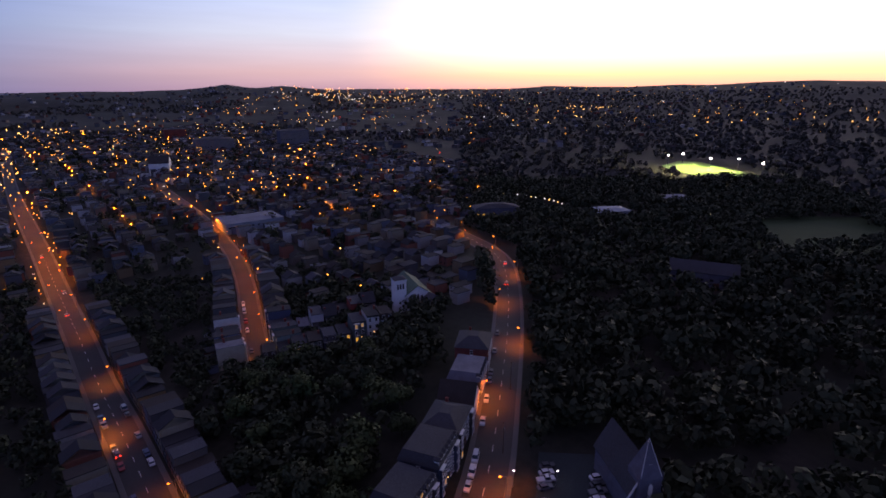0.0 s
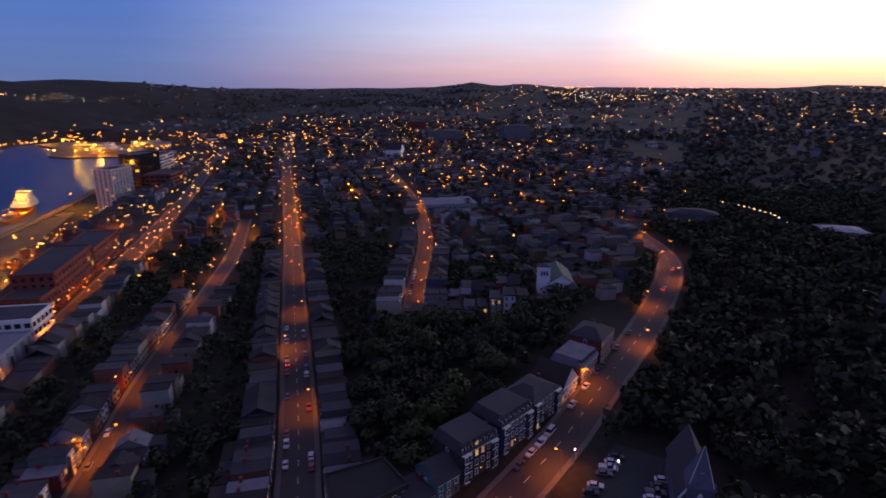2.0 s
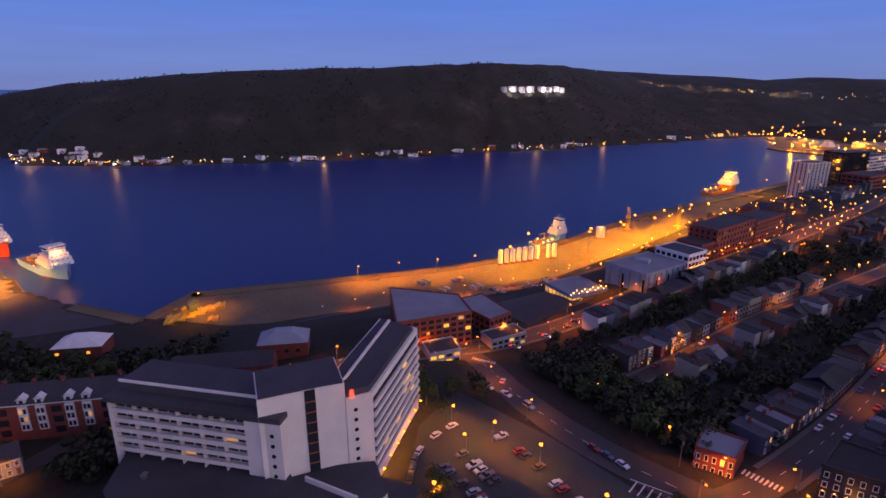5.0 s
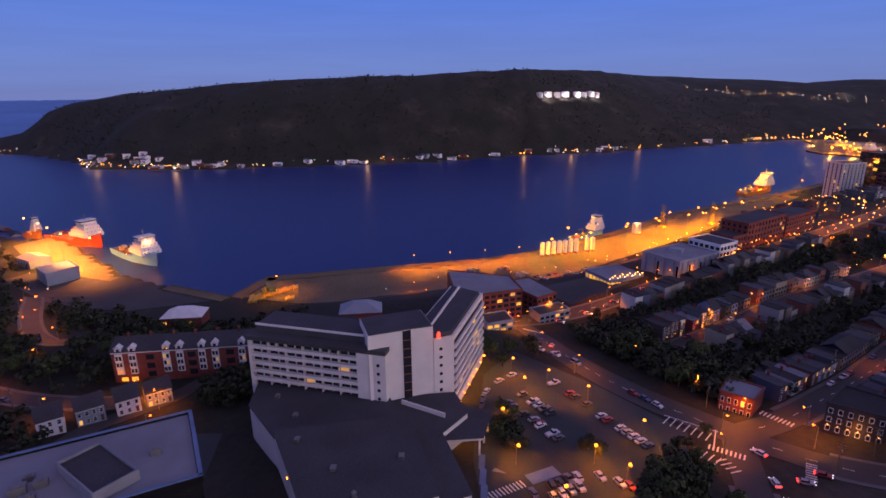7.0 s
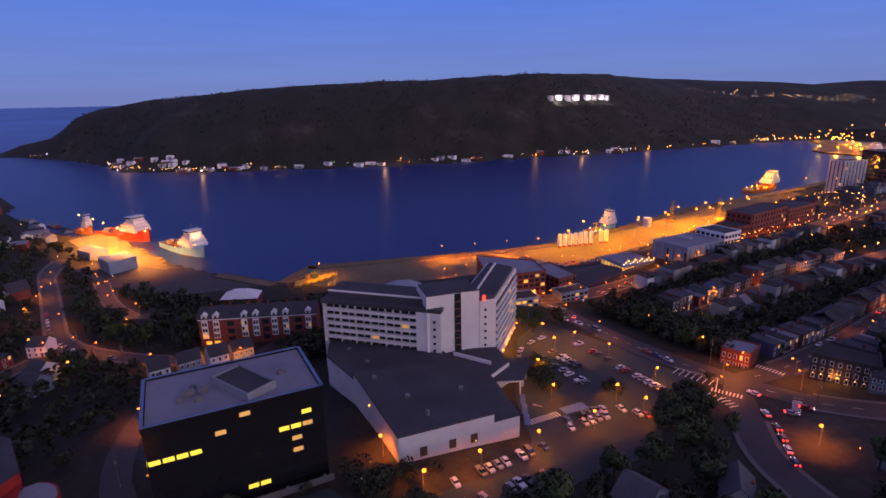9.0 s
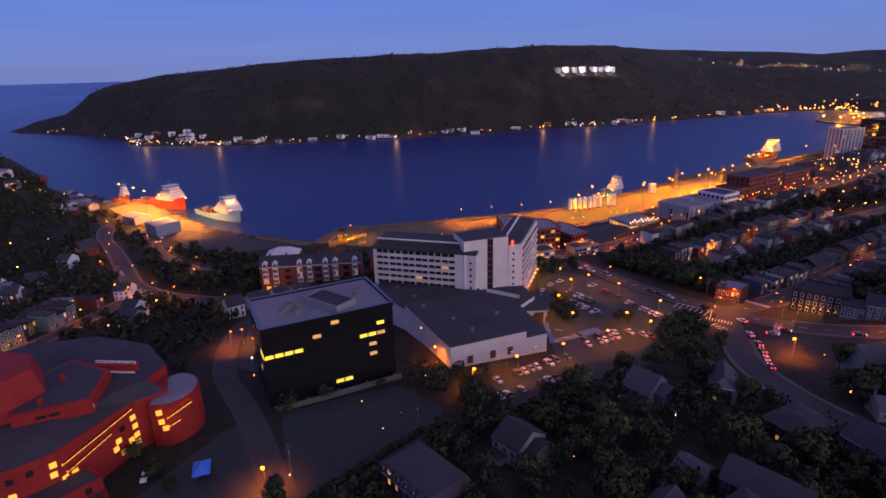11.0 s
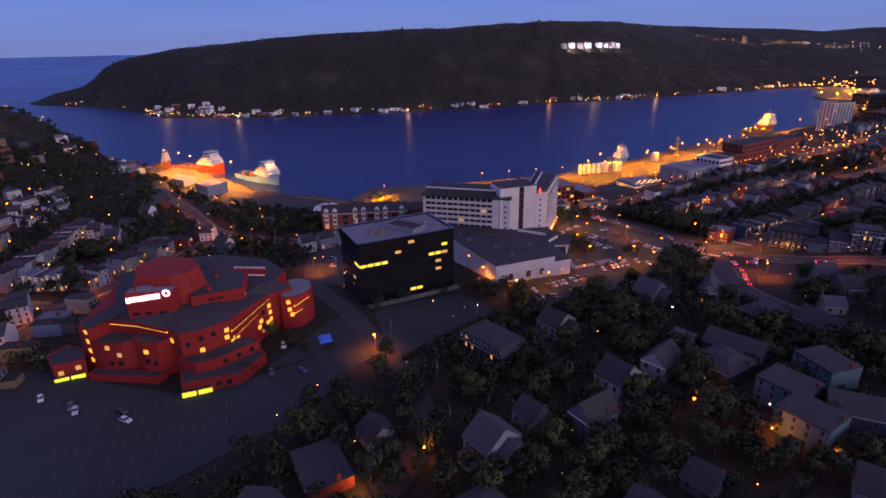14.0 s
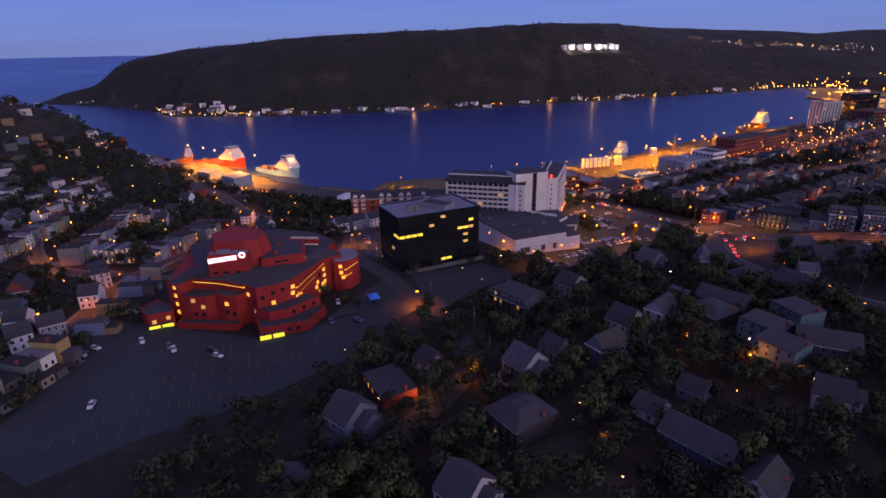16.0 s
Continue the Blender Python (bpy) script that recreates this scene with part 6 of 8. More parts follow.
def ship(name, label, x, y, turn, length, beam, hull, house_mat, lamps=6, tall=1.0):
    """A supply ship, bow towards +x: hull, deck, tiered superstructure forward, bridge, funnel, mast, rails."""
    root = thing(name, label, "ship", pose(x, y, 0, 0, 0, turn))
    L, B = length, beam / 2
    sect = [(-0.5, 0.78, 0.5, 3.6), (-0.45, 0.95, 0.9, 3.4), (-0.1, 1.0, 1.0, 3.4), (0.12, 1.0, 0.95, 4.0), (0.2, 0.96, 0.85, 8.4), (0.4, 0.62, 0.40, 9.6), (0.5, 0.04, 0.02, 10.8)]
    g = Geo()
    for s, top, low, z in sect:
        g.v += [(s * L, B * low, -2), (s * L + (0.03 * L if s > 0.4 else 0), B * top, z), (s * L + (0.03 * L if s > 0.4 else 0), -B * top, z), (s * L, -B * low, -2)]
    for k in range(len(sect) - 1):
        a, b = 4 * k, 4 * k + 4
        g.f += [(a, a + 1, b + 1, b), (a + 2, a + 3, b + 3, b + 2), (a + 1, a + 2, b + 2, b + 1)]
    g.f += [(0, 3, 2, 1)]
    part("hull", g, hull, root)
    part("deck", Geo().prism([(-0.48 * L, -B * 0.85), (0.16 * L, -B * 0.93), (0.16 * L, B * 0.93), (-0.48 * L, B * 0.85)], 3.2, 3.5), M["deck"], root)
    for s in (-1, 1):
        part("rail", Geo().box(-0.16 * L, s * B * 0.95, 3.3, 0.62 * L, 0.2, 1.3), hull, root)
    part("waterline", Geo().prism([(-0.49 * L, -B * 0.9), (0.3 * L, -B * 0.92), (0.3 * L, B * 0.92), (-0.49 * L, B * 0.9)], -0.4, 0.35), M["rust"], root)
    z = 8.2
    for w, l, c in ((0.94, 0.32, 0.235), (0.88, 0.27, 0.25), (0.78, 0.21, 0.262), (0.64, 0.16, 0.27)):
        tier = part("superstructure", Geo().box(c * L, 0, z, l * L, beam * w, 2.7).box(c * L, 0, z + 2.66, l * L * 0.96, beam * w * 0.97, 0.05), house_mat, root)
        for k in range(5 if lamps == 12 else 0):
            part("porthole", Geo().box(c * L - l * L / 2 + l * L * (k + 0.5) / 5, 0, z + 1.3, 0.7, beam * w + 0.12, 0.6), M["glass"], tier)
        for k in range(4 if lamps == 12 else 0):
            part("front_window", Geo().box(c * L + 0.05, beam * w * (k - 1.5) / 4.6, z + 1.3, l * L + 0.12, 0.8, 0.6), M["glass"], tier)
        part("deck_rail", Geo().box(c * L, beam * w / 2, z + 2.9, l * L, 0.08, 0.12).box(c * L, -beam * w / 2, z + 2.9, l * L, 0.08, 0.12).box(c * L + l * L / 2, 0, z + 2.9, 0.08, beam * w, 0.12), house_mat, tier)
        z += 2.75
    br = part("bridge", Geo().box(0.27 * L, 0, z, 0.11 * L, beam * 0.74, 1.0).box(0.27 * L, 0, z + 2.3, 0.13 * L, beam * 0.80, 0.35), house_mat, root)
    part("bridge_window", Geo().hip(0.27 * L, 0, z + 1.0, 0.115 * L, beam * 0.75, 1.35, 0, 0.0, 0.94), M["glass"], br)
    part("mast", Geo().cyl(0.25 * L, 0, z + 2.6, 0.35, 6, 8, 0.15).box(0.25 * L, 0, z + 5.5, 0.3, 4.5, 0.25).box(0.25 * L, 0, z + 7, 1.2, 0.3, 0.3), M["pole"], root)
    for s in (-1, 1):
        part("funnel", Geo().box(0.16 * L, s * B * 0.6, 6, 0.035 * L, 1.6, 9.5).box(0.16 * L, s * B * 0.6, 15.5, 0.03 * L, 1.3, 0.6), hull, root)
    part("crane", Geo().cyl(-0.05 * L, B * 0.7, 3.4, 0.5, 6, 8).box(-0.12 * L, B * 0.7, 9, 0.16 * L, 0.5, 0.6), M["yellow"], root)
    for k in range(5):
        part("deck_cargo", Geo().box(-0.42 * L + 0.1 * L * k, (-1) ** k * B * 0.3, 3.5, 0.06 * L, 3, 2.0 + (k % 2)), M["crate"], root)
    lr = random.Random(int(length))
    for k in range(lamps):
        n, s = k % 5, lr.choice((-1, 1))
        if n == 4:
            x, y, z = lr.uniform(-0.4, 0.1) * L, s * B * 0.93, 5.0
        else:
            x, y, z = (0.28 - (0.12, 0.10, 0.08, 0.06)[n] * lr.choice((-1, 1, 1))) * L, s * beam * (0.42, 0.40, 0.37, 0.34)[n] * lr.uniform(0.3, 1), 10.9 + 2.75 * n
        part("deck_lamp", Geo().ball(x, y, z, 0.34 if lamps < 13 else 0.75), M["gold" if lamps > 20 else "porch"], root)
    root.scale = (1, 1, tall)
    return root


ship("supply_ship", "orange-red supply ship with a white superstructure at the pier", -357, -437, 66, 84, 19, M["hull_red"], M["ship_white"], lamps=12, tall=1.15)
ship("supply_ship", "pale blue supply ship with a white superstructure at the pier", -306, -342, 55, 78, 18, M["hull_blue"], M["ship_white"], lamps=12, tall=1.1)
ship("supply_ship", "brightly lit white ship at the quay", -384, 68, 130, 46, 12, M["hull_blue"], M["ship_white"], lamps=16)
ship("supply_ship", "floodlit orange ship far along the quay", -634, 346, 126, 76, 18, M["hull_orange"], M["ship_white"], lamps=26, tall=1.2)
ship("supply_ship", "orange ship at the head of the harbour", -1120, 800, 110, 80, 18, M["hull_orange"], M["ship_white"], lamps=24)
ship("tug", "small boat moored beside the pier", -372, -494, 70, 26, 8, M["hull_orange"], M["ship_white"])

silo_mesh = Geo().cyl(0, 0, 1.6, 1.95, 10.5, 14).cyl(0, 0, 12.1, 1.95, 0.9, 14, 0.6)
silo_legs = Geo().cyl(0, 0, 0, 1.7, 1.7, 10)
sm, sl = silo_mesh.mesh("drum", M["silo"]), silo_legs.mesh("skirt", M["rust"])
for k in range(10):
    if k == 7:
        continue
    x, y = -312 - 18 * k / 9, 16 + 46 * k / 9
    s = thing("silo", "white steel storage silo on the quay", "silo", pose(x, y, 3.1), "silos on the quay")
    part("drum", sm, None, s)
    part("skirt", sl, None, s, "red steel skirt")


def mast_crane(x, y, h, turn):
    c = thing("harbour_crane", "yellow lattice crane standing on the quay", "crane", pose(x, y, 3.0, 0, 0, turn))
    g = Geo()
    for a in (-1.2, 1.2):
        for b in (-1.2, 1.2):
            g.box(a, b, 0, 0.3, 0.3, h)
    for k in range(int(h / 2.5)):
        g.box(0, 1.2, 2.5 * k, 2.5, 0.2, 0.2).box(0, -1.2, 2.5 * k + 1.2, 2.5, 0.2, 0.2).box(1.2, 0, 2.5 * k, 0.2, 2.5, 0.2)
    part("tower", g, M["yellow"], c)
    part("cab", Geo().box(0, 0, h * 0.55, 3.4, 3.0, 2.6), M["yellow"], c)
    part("base", Geo().box(0, 0, -0.5, 6, 6, 2.2), M["yellow"], c)


mast_crane(-418, 150, 24, 40)
mast_crane(-432, 205, 24, 40)
tank = thing("storage_tank", "pale floodlit tank on the quay", "tank", pose(-396, 118, 3.0))
part("shell", Geo().cyl(0, 0, 0, 4.2, 9.5, 18).cyl(0, 0, 9.5, 4.2, 0.8, 18, 1.0), M["silo"], tank)
for k in range(16):
    a, b = rg.uniform(-60, 205), rg.uniform(20, 52)
    x, y = -270 - 0.70 * max(a - 20, 0) + b * 0.72 - 20, a + b * 0.3
    c = thing("cargo_stack", "stacked crates and containers on the quay", "cargo", pose(x, y, 3.1, 0, 0, rg.uniform(20, 60)), "cargo on the quay")
    for j in range(3):
        part("crate", Geo().box(rg.uniform(-2, 2), 2.6 * j - 2.6, 0, rg.uniform(4, 7), 2.4, rg.choice((1.2, 2.4, 2.5))), M["crate"], c)
for k in range(7):
    x, y = -203 - 4.6 * k % 26, -196 + 4.2 * k
    c = thing("cargo_stack", "stacks of long yellow timber and pipes on the quay corner", "cargo", pose(x, y, 3.1, 0, 0, 15), "cargo on the quay")
    for j in range(4):
        part("timber_pack", Geo().box(0, 1.5 * j, 0, 13 - k, 1.1, 1.0 + 0.5 * (j % 2)), M["yellow"], c)
ex = thing("excavator", "yellow excavator with a green load beside the timber", "machine", pose(-214, -190, 3.1, 0, 0, 30))
part("body", Geo().box(0, 0, 1.2, 5, 3.2, 2.4).box(1.5, 0.6, 3.6, 1.8, 1.6, 1.8), M["yellow"], ex)
part("track", Geo().box(0, 1.4, 0, 5, 0.8, 1.1), M["tyre"], ex)
part("track", Geo().box(0, -1.4, 0, 5, 0.8, 1.1), M["tyre"], ex)
part("arm", Geo().box(4, 0, 5, 7, 0.6, 0.7).box(7.2, 0, 2, 0.6, 0.6, 3.4), M["yellow"], ex)
part("load", Geo().box(-4, 5, 0, 12, 5, 5.2), M["green"], ex)

# ---- across the harbour: tanks, sheds, jetties ----
for x, y, r, h in ((-1303, 114, 8, 9), (-1320, 137, 10, 10), (-1335, 161, 9, 10), (-1352, 186, 10, 11), (-1372, 218, 10, 9), (-1395, 240, 9, 9), (-1418, 262, 10, 10), (-1436, 282, 9, 10)):
    t = thing("storage_tank", "white floodlit oil tank on the hill", "tank", pose(x, y, hz(x, y)), "oil tanks on the hill")
    part("shell", Geo().cyl(0, 0, -4, r, h + 4, 20).cyl(0, 0, h, r, 1.0, 20, 1.5), M["silo"], t)
for k in range(40):
    y = rg.uniform(-880, 620)
    if k < 14:
        y = rg.uniform(-860, -580)
    sx = float(np.interp(y, [p[1] for p in FAR_SHORE[::-1]], [p[0] for p in FAR_SHORE[::-1]]))
    x = sx - rg.uniform(10, 22) - (rg.uniform(0, 40) if k < 14 else 0)
    hall("waterside_shed", "small waterside building below the hill", x, y, rg.uniform(9, 22), rg.uniform(7, 11), rg.uniform(3, 6), rg.uniform(60, 110), M[rg.choice(("white_wall", "greywall", "white_wall", "brick"))], M[rg.choice(("greyroof", "darkroof", "ship_white"))], "gable", 2.0, (0,))["group"] = "waterside sheds"
for y in (-640, -600, -480, -300, -120, 60, 190, 330):
    sx = float(np.interp(y, [p[1] for p in FAR_SHORE[::-1]], [p[0] for p in FAR_SHORE[::-1]]))
    j = thing("jetty", "timber jetty on the far shore", "jetty", pose(sx + 10, y, 0), "jetties")
    part("deck", Geo().box(0, 0, 1.4, 34, 7, 0.5), M["timber"], j)
    for k in range(5):
        part("pile", Geo().cyl(-14 + 7 * k, 3, -4, 0.4, 5.4, 6).cyl(-14 + 7 * k, -3, -4, 0.4, 5.4, 6), M["timber"], j)

# the dock at the head of the harbour
tagged(part("dock", Geo().prism([(-1152, 700), (-1100, 702), (-1008, 762), (-975, 905), (-1250, 1010), (-1430, 905), (-1420, 838), (-1290, 800)], -4, 3.4), M["quay"]), "concrete dock at the head of the harbour", "quay", kind="structure")
for x, y, w, d, h, turn in ((-1190, 850, 60, 24, 11, 30), (-1090, 840, 46, 22, 9, 40), (-1280, 880, 70, 26, 12, 25), (-1150, 930, 60, 26, 10, 30), (-1060, 900, 30, 20, 14, 30), (-1350, 880, 40, 20, 9, 20)):
    hall("storage_shed", "dim harbour shed on the far dock", x, y, w, d, h, turn, M["greywall"], M["greyroof"], "gable", 2.5)["group"] = "sheds on the far dock"

# ---- lamps ----


def light(name, kind, energy, col, radius=0.3, spot=150):
    data = bpy.data.lights.new(name, kind)
    data.energy, data.color, data.shadow_soft_size = energy, col, radius
    if kind == "SPOT":
        data.spot_size, data.spot_blend = radians(spot), 0.6
    return data


STREET_LIGHT = light("street_light", "SPOT", 5400, SODIUM)
LOT_LIGHT = light("lot_light", "SPOT", 10000, SODIUM)
QUAY_LIGHT = light("quay_light", "SPOT", 300000, (1.0, 0.36, 0.0), 0.8)
PIER_LIGHT = light("pier_light", "SPOT", 620000, (1.0, 0.36, 0.04), 0.8)
SHIP_LIGHT = light("ship_light", "POINT", 2200, (1.0, 0.45, 0.10), 1.0)
FIELD_LIGHT = light("field_light", "SPOT", 9000000, (0.95, 1.0, 0.30), 1.0, 110)
TANK_LIGHT = light("tank_light", "SPOT", 60000, (0.9, 0.95, 1.0), 1.0, 100)
HOUSE_LIGHT = light("porch_light", "POINT", 700, (1.0, 0.40, 0.06), 0.2)


def lamp_post(label, h, arm, data, bulb="bulb", r=0.32):
    root = thing("street_lamp", label, "street lamp")
    part("pole", Geo().cyl(0, 0, -0.5, 0.13, h + 0.5, 8, 0.08).cyl(0, 0, 0, 0.22, 0.7, 8).box(arm / 2, 0, h - 0.1, arm, 0.1, 0.1), M["pole"], root)
    part("lamp_head", Geo().box(arm, 0, h - 0.05, 0.9, 0.36, 0.2), M["pole"], root)
    part("bulb", Geo().ball(arm, 0, h - 0.22, r, 0.8), M[bulb], root)
    if data:
        lo = new("lamp_light", data)
        lo.parent, lo.location = root, (arm, 0, h - 0.7)
    return root


STREET = lamp_post("steel street lamp with a glowing orange sodium head", 8.0, 1.8, STREET_LIGHT, r=0.42)
LOT = lamp_post("car park lamp with a glowing orange head", 7.5, 0.6, LOT_LIGHT, r=0.6)
QUAYM = lamp_post("tall quay floodlight mast glowing orange", 20.0, 1.2, QUAY_LIGHT, r=1.1)
EDGEM = lamp_post("quay edge lamp with an orange head", 14.0, 1.0, light("edge_light", "SPOT", 42000, (1.0, 0.32, 0.0), 0.5), r=0.6)
PIERM = lamp_post("tall pier floodlight mast with warm light", 27.0, 1.2, PIER_LIGHT, "porch", 1.0)
WHITEL = lamp_post("path lamp with a small white globe", 5.5, 0.2, None, "white_lamp", 0.22)


def lamp(proto, x, y, turn=0.0, group="street lamps"):
    c = copy_thing(proto, pose(x, y, hz(x, y) + 0.2, 0, 0, turn))
    c["group"] = group
    return c


def lamp_line(street, a, b, step, side=1):
    line, width = STREETS[street]
    pts = along(line)
    run, k = a, 0
    while run < min(b, pts[-1][0]):
        s, x, y, dx, dy = at_run(pts, run)
        sd = side if side else (1 if k % 2 else -1)
        off = sd * (width / 2 + 0.8)
        lamp(STREET, x - dy * off, y + dx * off, math.degrees(math.atan2(dx, -dy)) + (180 if sd > 0 else 0))
        run += step
        k += 1


lamp_line("gower", 100, 250, 50, 0)
lamp_line("gower", 262, 660, 28, 0)
lamp_line("military", 84, 240, 46, 0)
lamp_line("military", 264, 480, 30, 0)
lamp_line("duckworth", 20, 620, 22, 0)
lamp_line("ordnance", 4, 64, 32, 1)
lamp_line("duckworth", 104, 330, 36, -1)
lamp_line("bond", 10, 300, 32, -1)
lamp_line("victoria", 40, 380, 46, 1)
lamp_line("signal_hill", 14, 300, 60, 0)
lamp_line("pier_road", 8, 140, 26, 0)
lamp_line("forest", 10, 200, 32, 1)
lamp_line("hill_street", 20, 260, 32, 1)
lamp_line("cavendish", 62, 130, 30, 1)
lamp_line("harbour_drive", 40, 800, 36, 1)
for x, y in ((-51, -20), (-58, -11), (-47, 3), (-28, -30), (-8, -26.5), (-10, -2), (-25, 16.6), (-1, 5.6), (11, -14), (-68, -24.6), (38, -52.5), (26, -34), (47.5, -69), (12, -92), (32, -83.5), (-21, -114), (102.5, -123.5), (15.4, 57.1)):
    lamp(LOT, x, y, rg.uniform(0, 360), "car park lamps")
for x, y, turn in ((-16.5, 40, 200), (-31, 45.5, 20), (-23, 72, 200), (-42.5, 59, 300), (-59, 46, 40), (-89, 30.5, 60), (-20.5, -154, 90), (-74, -239, 0), (-30, -201, 90), (-72, -147, 0), (17, -174, 45), (-50, -250, 0), (-86, -307, 0), (5, 100, 160), (-35.5, 76.5, 250), (14, -170, 30), (-222, 132, 200), (-242, 133, 20), (-326, 258, 0), (-318, 268, 90), (-312, 250, 40), (-330, 272, 0), (-244, 223, 0), (-284, 233, 120), (-295, 266, 0), (-135, 94, 60), (-139, 86, 240), (-206, 84, 60), (-211, 68, 240), (-268, 178, 210), (-290, 206, 210)):
    lamp(STREET, x, y, turn)
for x, y in ((49.5, -86), (70.5, -86), (61, -21), (70, -6), (74, 46), (96, 2), (40, -154), (170, 10), (190, -20), (148, -255), (18, 128), (30, 127)):
    lamp(WHITEL, x, y, 0, "path lamps")
for k in range(1, 8):
    t = k / 7
    lamp(QUAYM, -278 - 160 * t ** 1.1, -15 + 250 * t, 130, "quay masts")
lamp(EDGEM, -214, -180, 200, "quay masts")
for x, y in ((-300, -8), (-291, -36), (-283, -64), (-274, -92)):
    lamp(EDGEM, x + 7, y + 2, 130, "quay edge lamps")
for x, y in ((-335, 40), (-352, 96), (-374, 128), (-402, 150), (-424, 186), (-392, 178), (-446, 222)):
    lamp(QUAYM, x, y, 130, "quay masts")
lamp(QUAYM, -600, 385, 130, "quay masts")
for x, y in ((-332, -466), (-312, -436), (-296, -414), (-276, -386), (-264, -352)):
    lamp(PIERM, x, y, 150, "pier masts")
for ob in (STREET, LOT, QUAYM, EDGEM, PIERM, WHITEL):
    for c in (*ob.children_recursive, ob):
        bpy.data.objects.remove(c)

# gold floodlights of the port at the head of the harbour
PORT_LIGHT = light("port_light", "POINT", 90000, (1.0, 0.42, 0.02), 2.0)
port_bulb = Geo().ball(0, 0, 13, 1.5).mesh("bulb", M["gold"])
port_pole = Geo().cyl(0, 0, -1, 0.5, 13, 8, 0.3).mesh("pole", M["pole"])
for k, (x, y) in enumerate(((-1098, 722), (-1062, 748), (-1020, 782), (-1130, 780), (-1180, 820), (-1325, 842), (-1280, 850), (-1230, 930), (-1400, 850), (-1370, 870), (-1150, 900), (-1090, 870), (-1180, 960), (-1035, 850), (-1240, 840))):
    pm = thing("floodlight_mast", "port floodlight mast glowing gold", "floodlight", pose(x, y, max(hz(x, y), 2)), "port floodlights")
    part("bulb", port_bulb, None, pm)
    part("pole", port_pole, None, pm)
    if k % 2 == 0 or k < 3:
        lo = new("port_light", PORT_LIGHT)
        lo.parent, lo.location = pm, (0, 0, 11)

# deck lights of the ships, tank floodlights, porch lights
BIG_SHIP_LIGHT = light("ship_floodlight", "POINT", 28000, (1.0, 0.42, 0.02), 1.5)
for x, y, z in ((-650, 372, 30), (-618, 326, 20), (-622, 352, 26), (-640, 338, 34), (-370, 52, 14)):
    new("ship_floodlight", BIG_SHIP_LIGHT).location = (x, y, z)
for x, y, z in ((-335, -392, 20), (-360, -440, 11), (-288, -318, 20), (-312, -350, 11), (-390, 76, 12), (-640, 356, 30), (-622, 332, 24), (-396, 118, 16)):
    new("deck_light", SHIP_LIGHT).location = (x, y, z)
for x, y in ((-1290, 128), (-1325, 176), (-1352, 222), (-1395, 268)):
    new("tank_floodlight", TANK_LIGHT).matrix_basis = look((x + 4, y, hz(x, y) + 14), (x - 22, y + 6, hz(x, y) + 3))
for x, y, z in ((-13.5, 120, 3), (-6, 139, 3), (-1, 152, 3), (-27, 87, 3), (-38.5, 57, 3), (-30, -42, 5), (-22, -40, 5), (-48, -44, 3), (-58, -41, 3), (-68, -39, 3), (-52, -186, 2.5), (119, -87.5, 3), (172, -114, 2.5)):
    new("porch_light", HOUSE_LIGHT).location = (x, y, hz(x, y) + z)


# ---- floodlit sports pitch ----
# wall lamps along the hotel's wing
wall_bulb = Geo().ball(0, 0, 0, 0.42).mesh("bulb", M["bulb"])
wall_arm = Geo().box(0, -0.3, 0.3, 0.2, 0.9, 0.2).mesh("bracket", M["pole"])
for k in range(7):
    x, y = -40.5 - 36.5 * k / 6 + 0.3, -46.0 + 9.2 * k / 6 + 0.9
    wl = thing("wall_lamp", "warm wall lamp on the hotel wing", "lamp", pose(x, y, 29.6, 0, 0, 166), "wall lamps of the hotel")
    part("bulb", wall_bulb, None, wl)
    part("bracket", wall_arm, None, wl)
    if k % 2 == 0:
        new("wall_light", HOUSE_LIGHT).location = (x + 0.6, y + 1.6, 29.4)

# timber poles along the streets
pole_mesh = Geo().cyl(0, 0, -1, 0.19, 12.5, 8, 0.13).mesh("pole", M["timber"])
arm_mesh = Geo().box(0, 0, 10.6, 2.4, 0.16, 0.16).box(0, 0, 9.7, 2.0, 0.16, 0.16).mesh("crossarm", M["timber"])
can_mesh = Geo().cyl(0.36, 0, 8.2, 0.26, 0.9, 10).mesh("transformer", M["pole"])
for x, y, turn in ((-66, 38, 40), (-47.5, 47, 40), (-97, 21, 40), (-17, 86, 60), (-9, 70, 60), (17, 142, 75), (24, 176, 75), (-80, 112, 130), (-104, 143, 130), (-126, 170, 130), (-121, 84, 120), (60, 57, 20), (84, 72, 30), (126, -98, 20), (98, -118, 40), (52, -157, 30), (150, -92, 20), (-32, -214, 80), (-48, -248, 80), (84, -283, 10), (128, -274, 10), (168, -262, 10)):
    up = thing("utility_pole", "weathered timber utility pole with crossarms", "utility pole", pose(x, y, hz(x, y), 0, 0, turn), "utility poles")
    part("pole", pole_mesh, None, up)
    part("crossarm", arm_mesh, None, up)
    part("transformer", can_mesh, None, up)

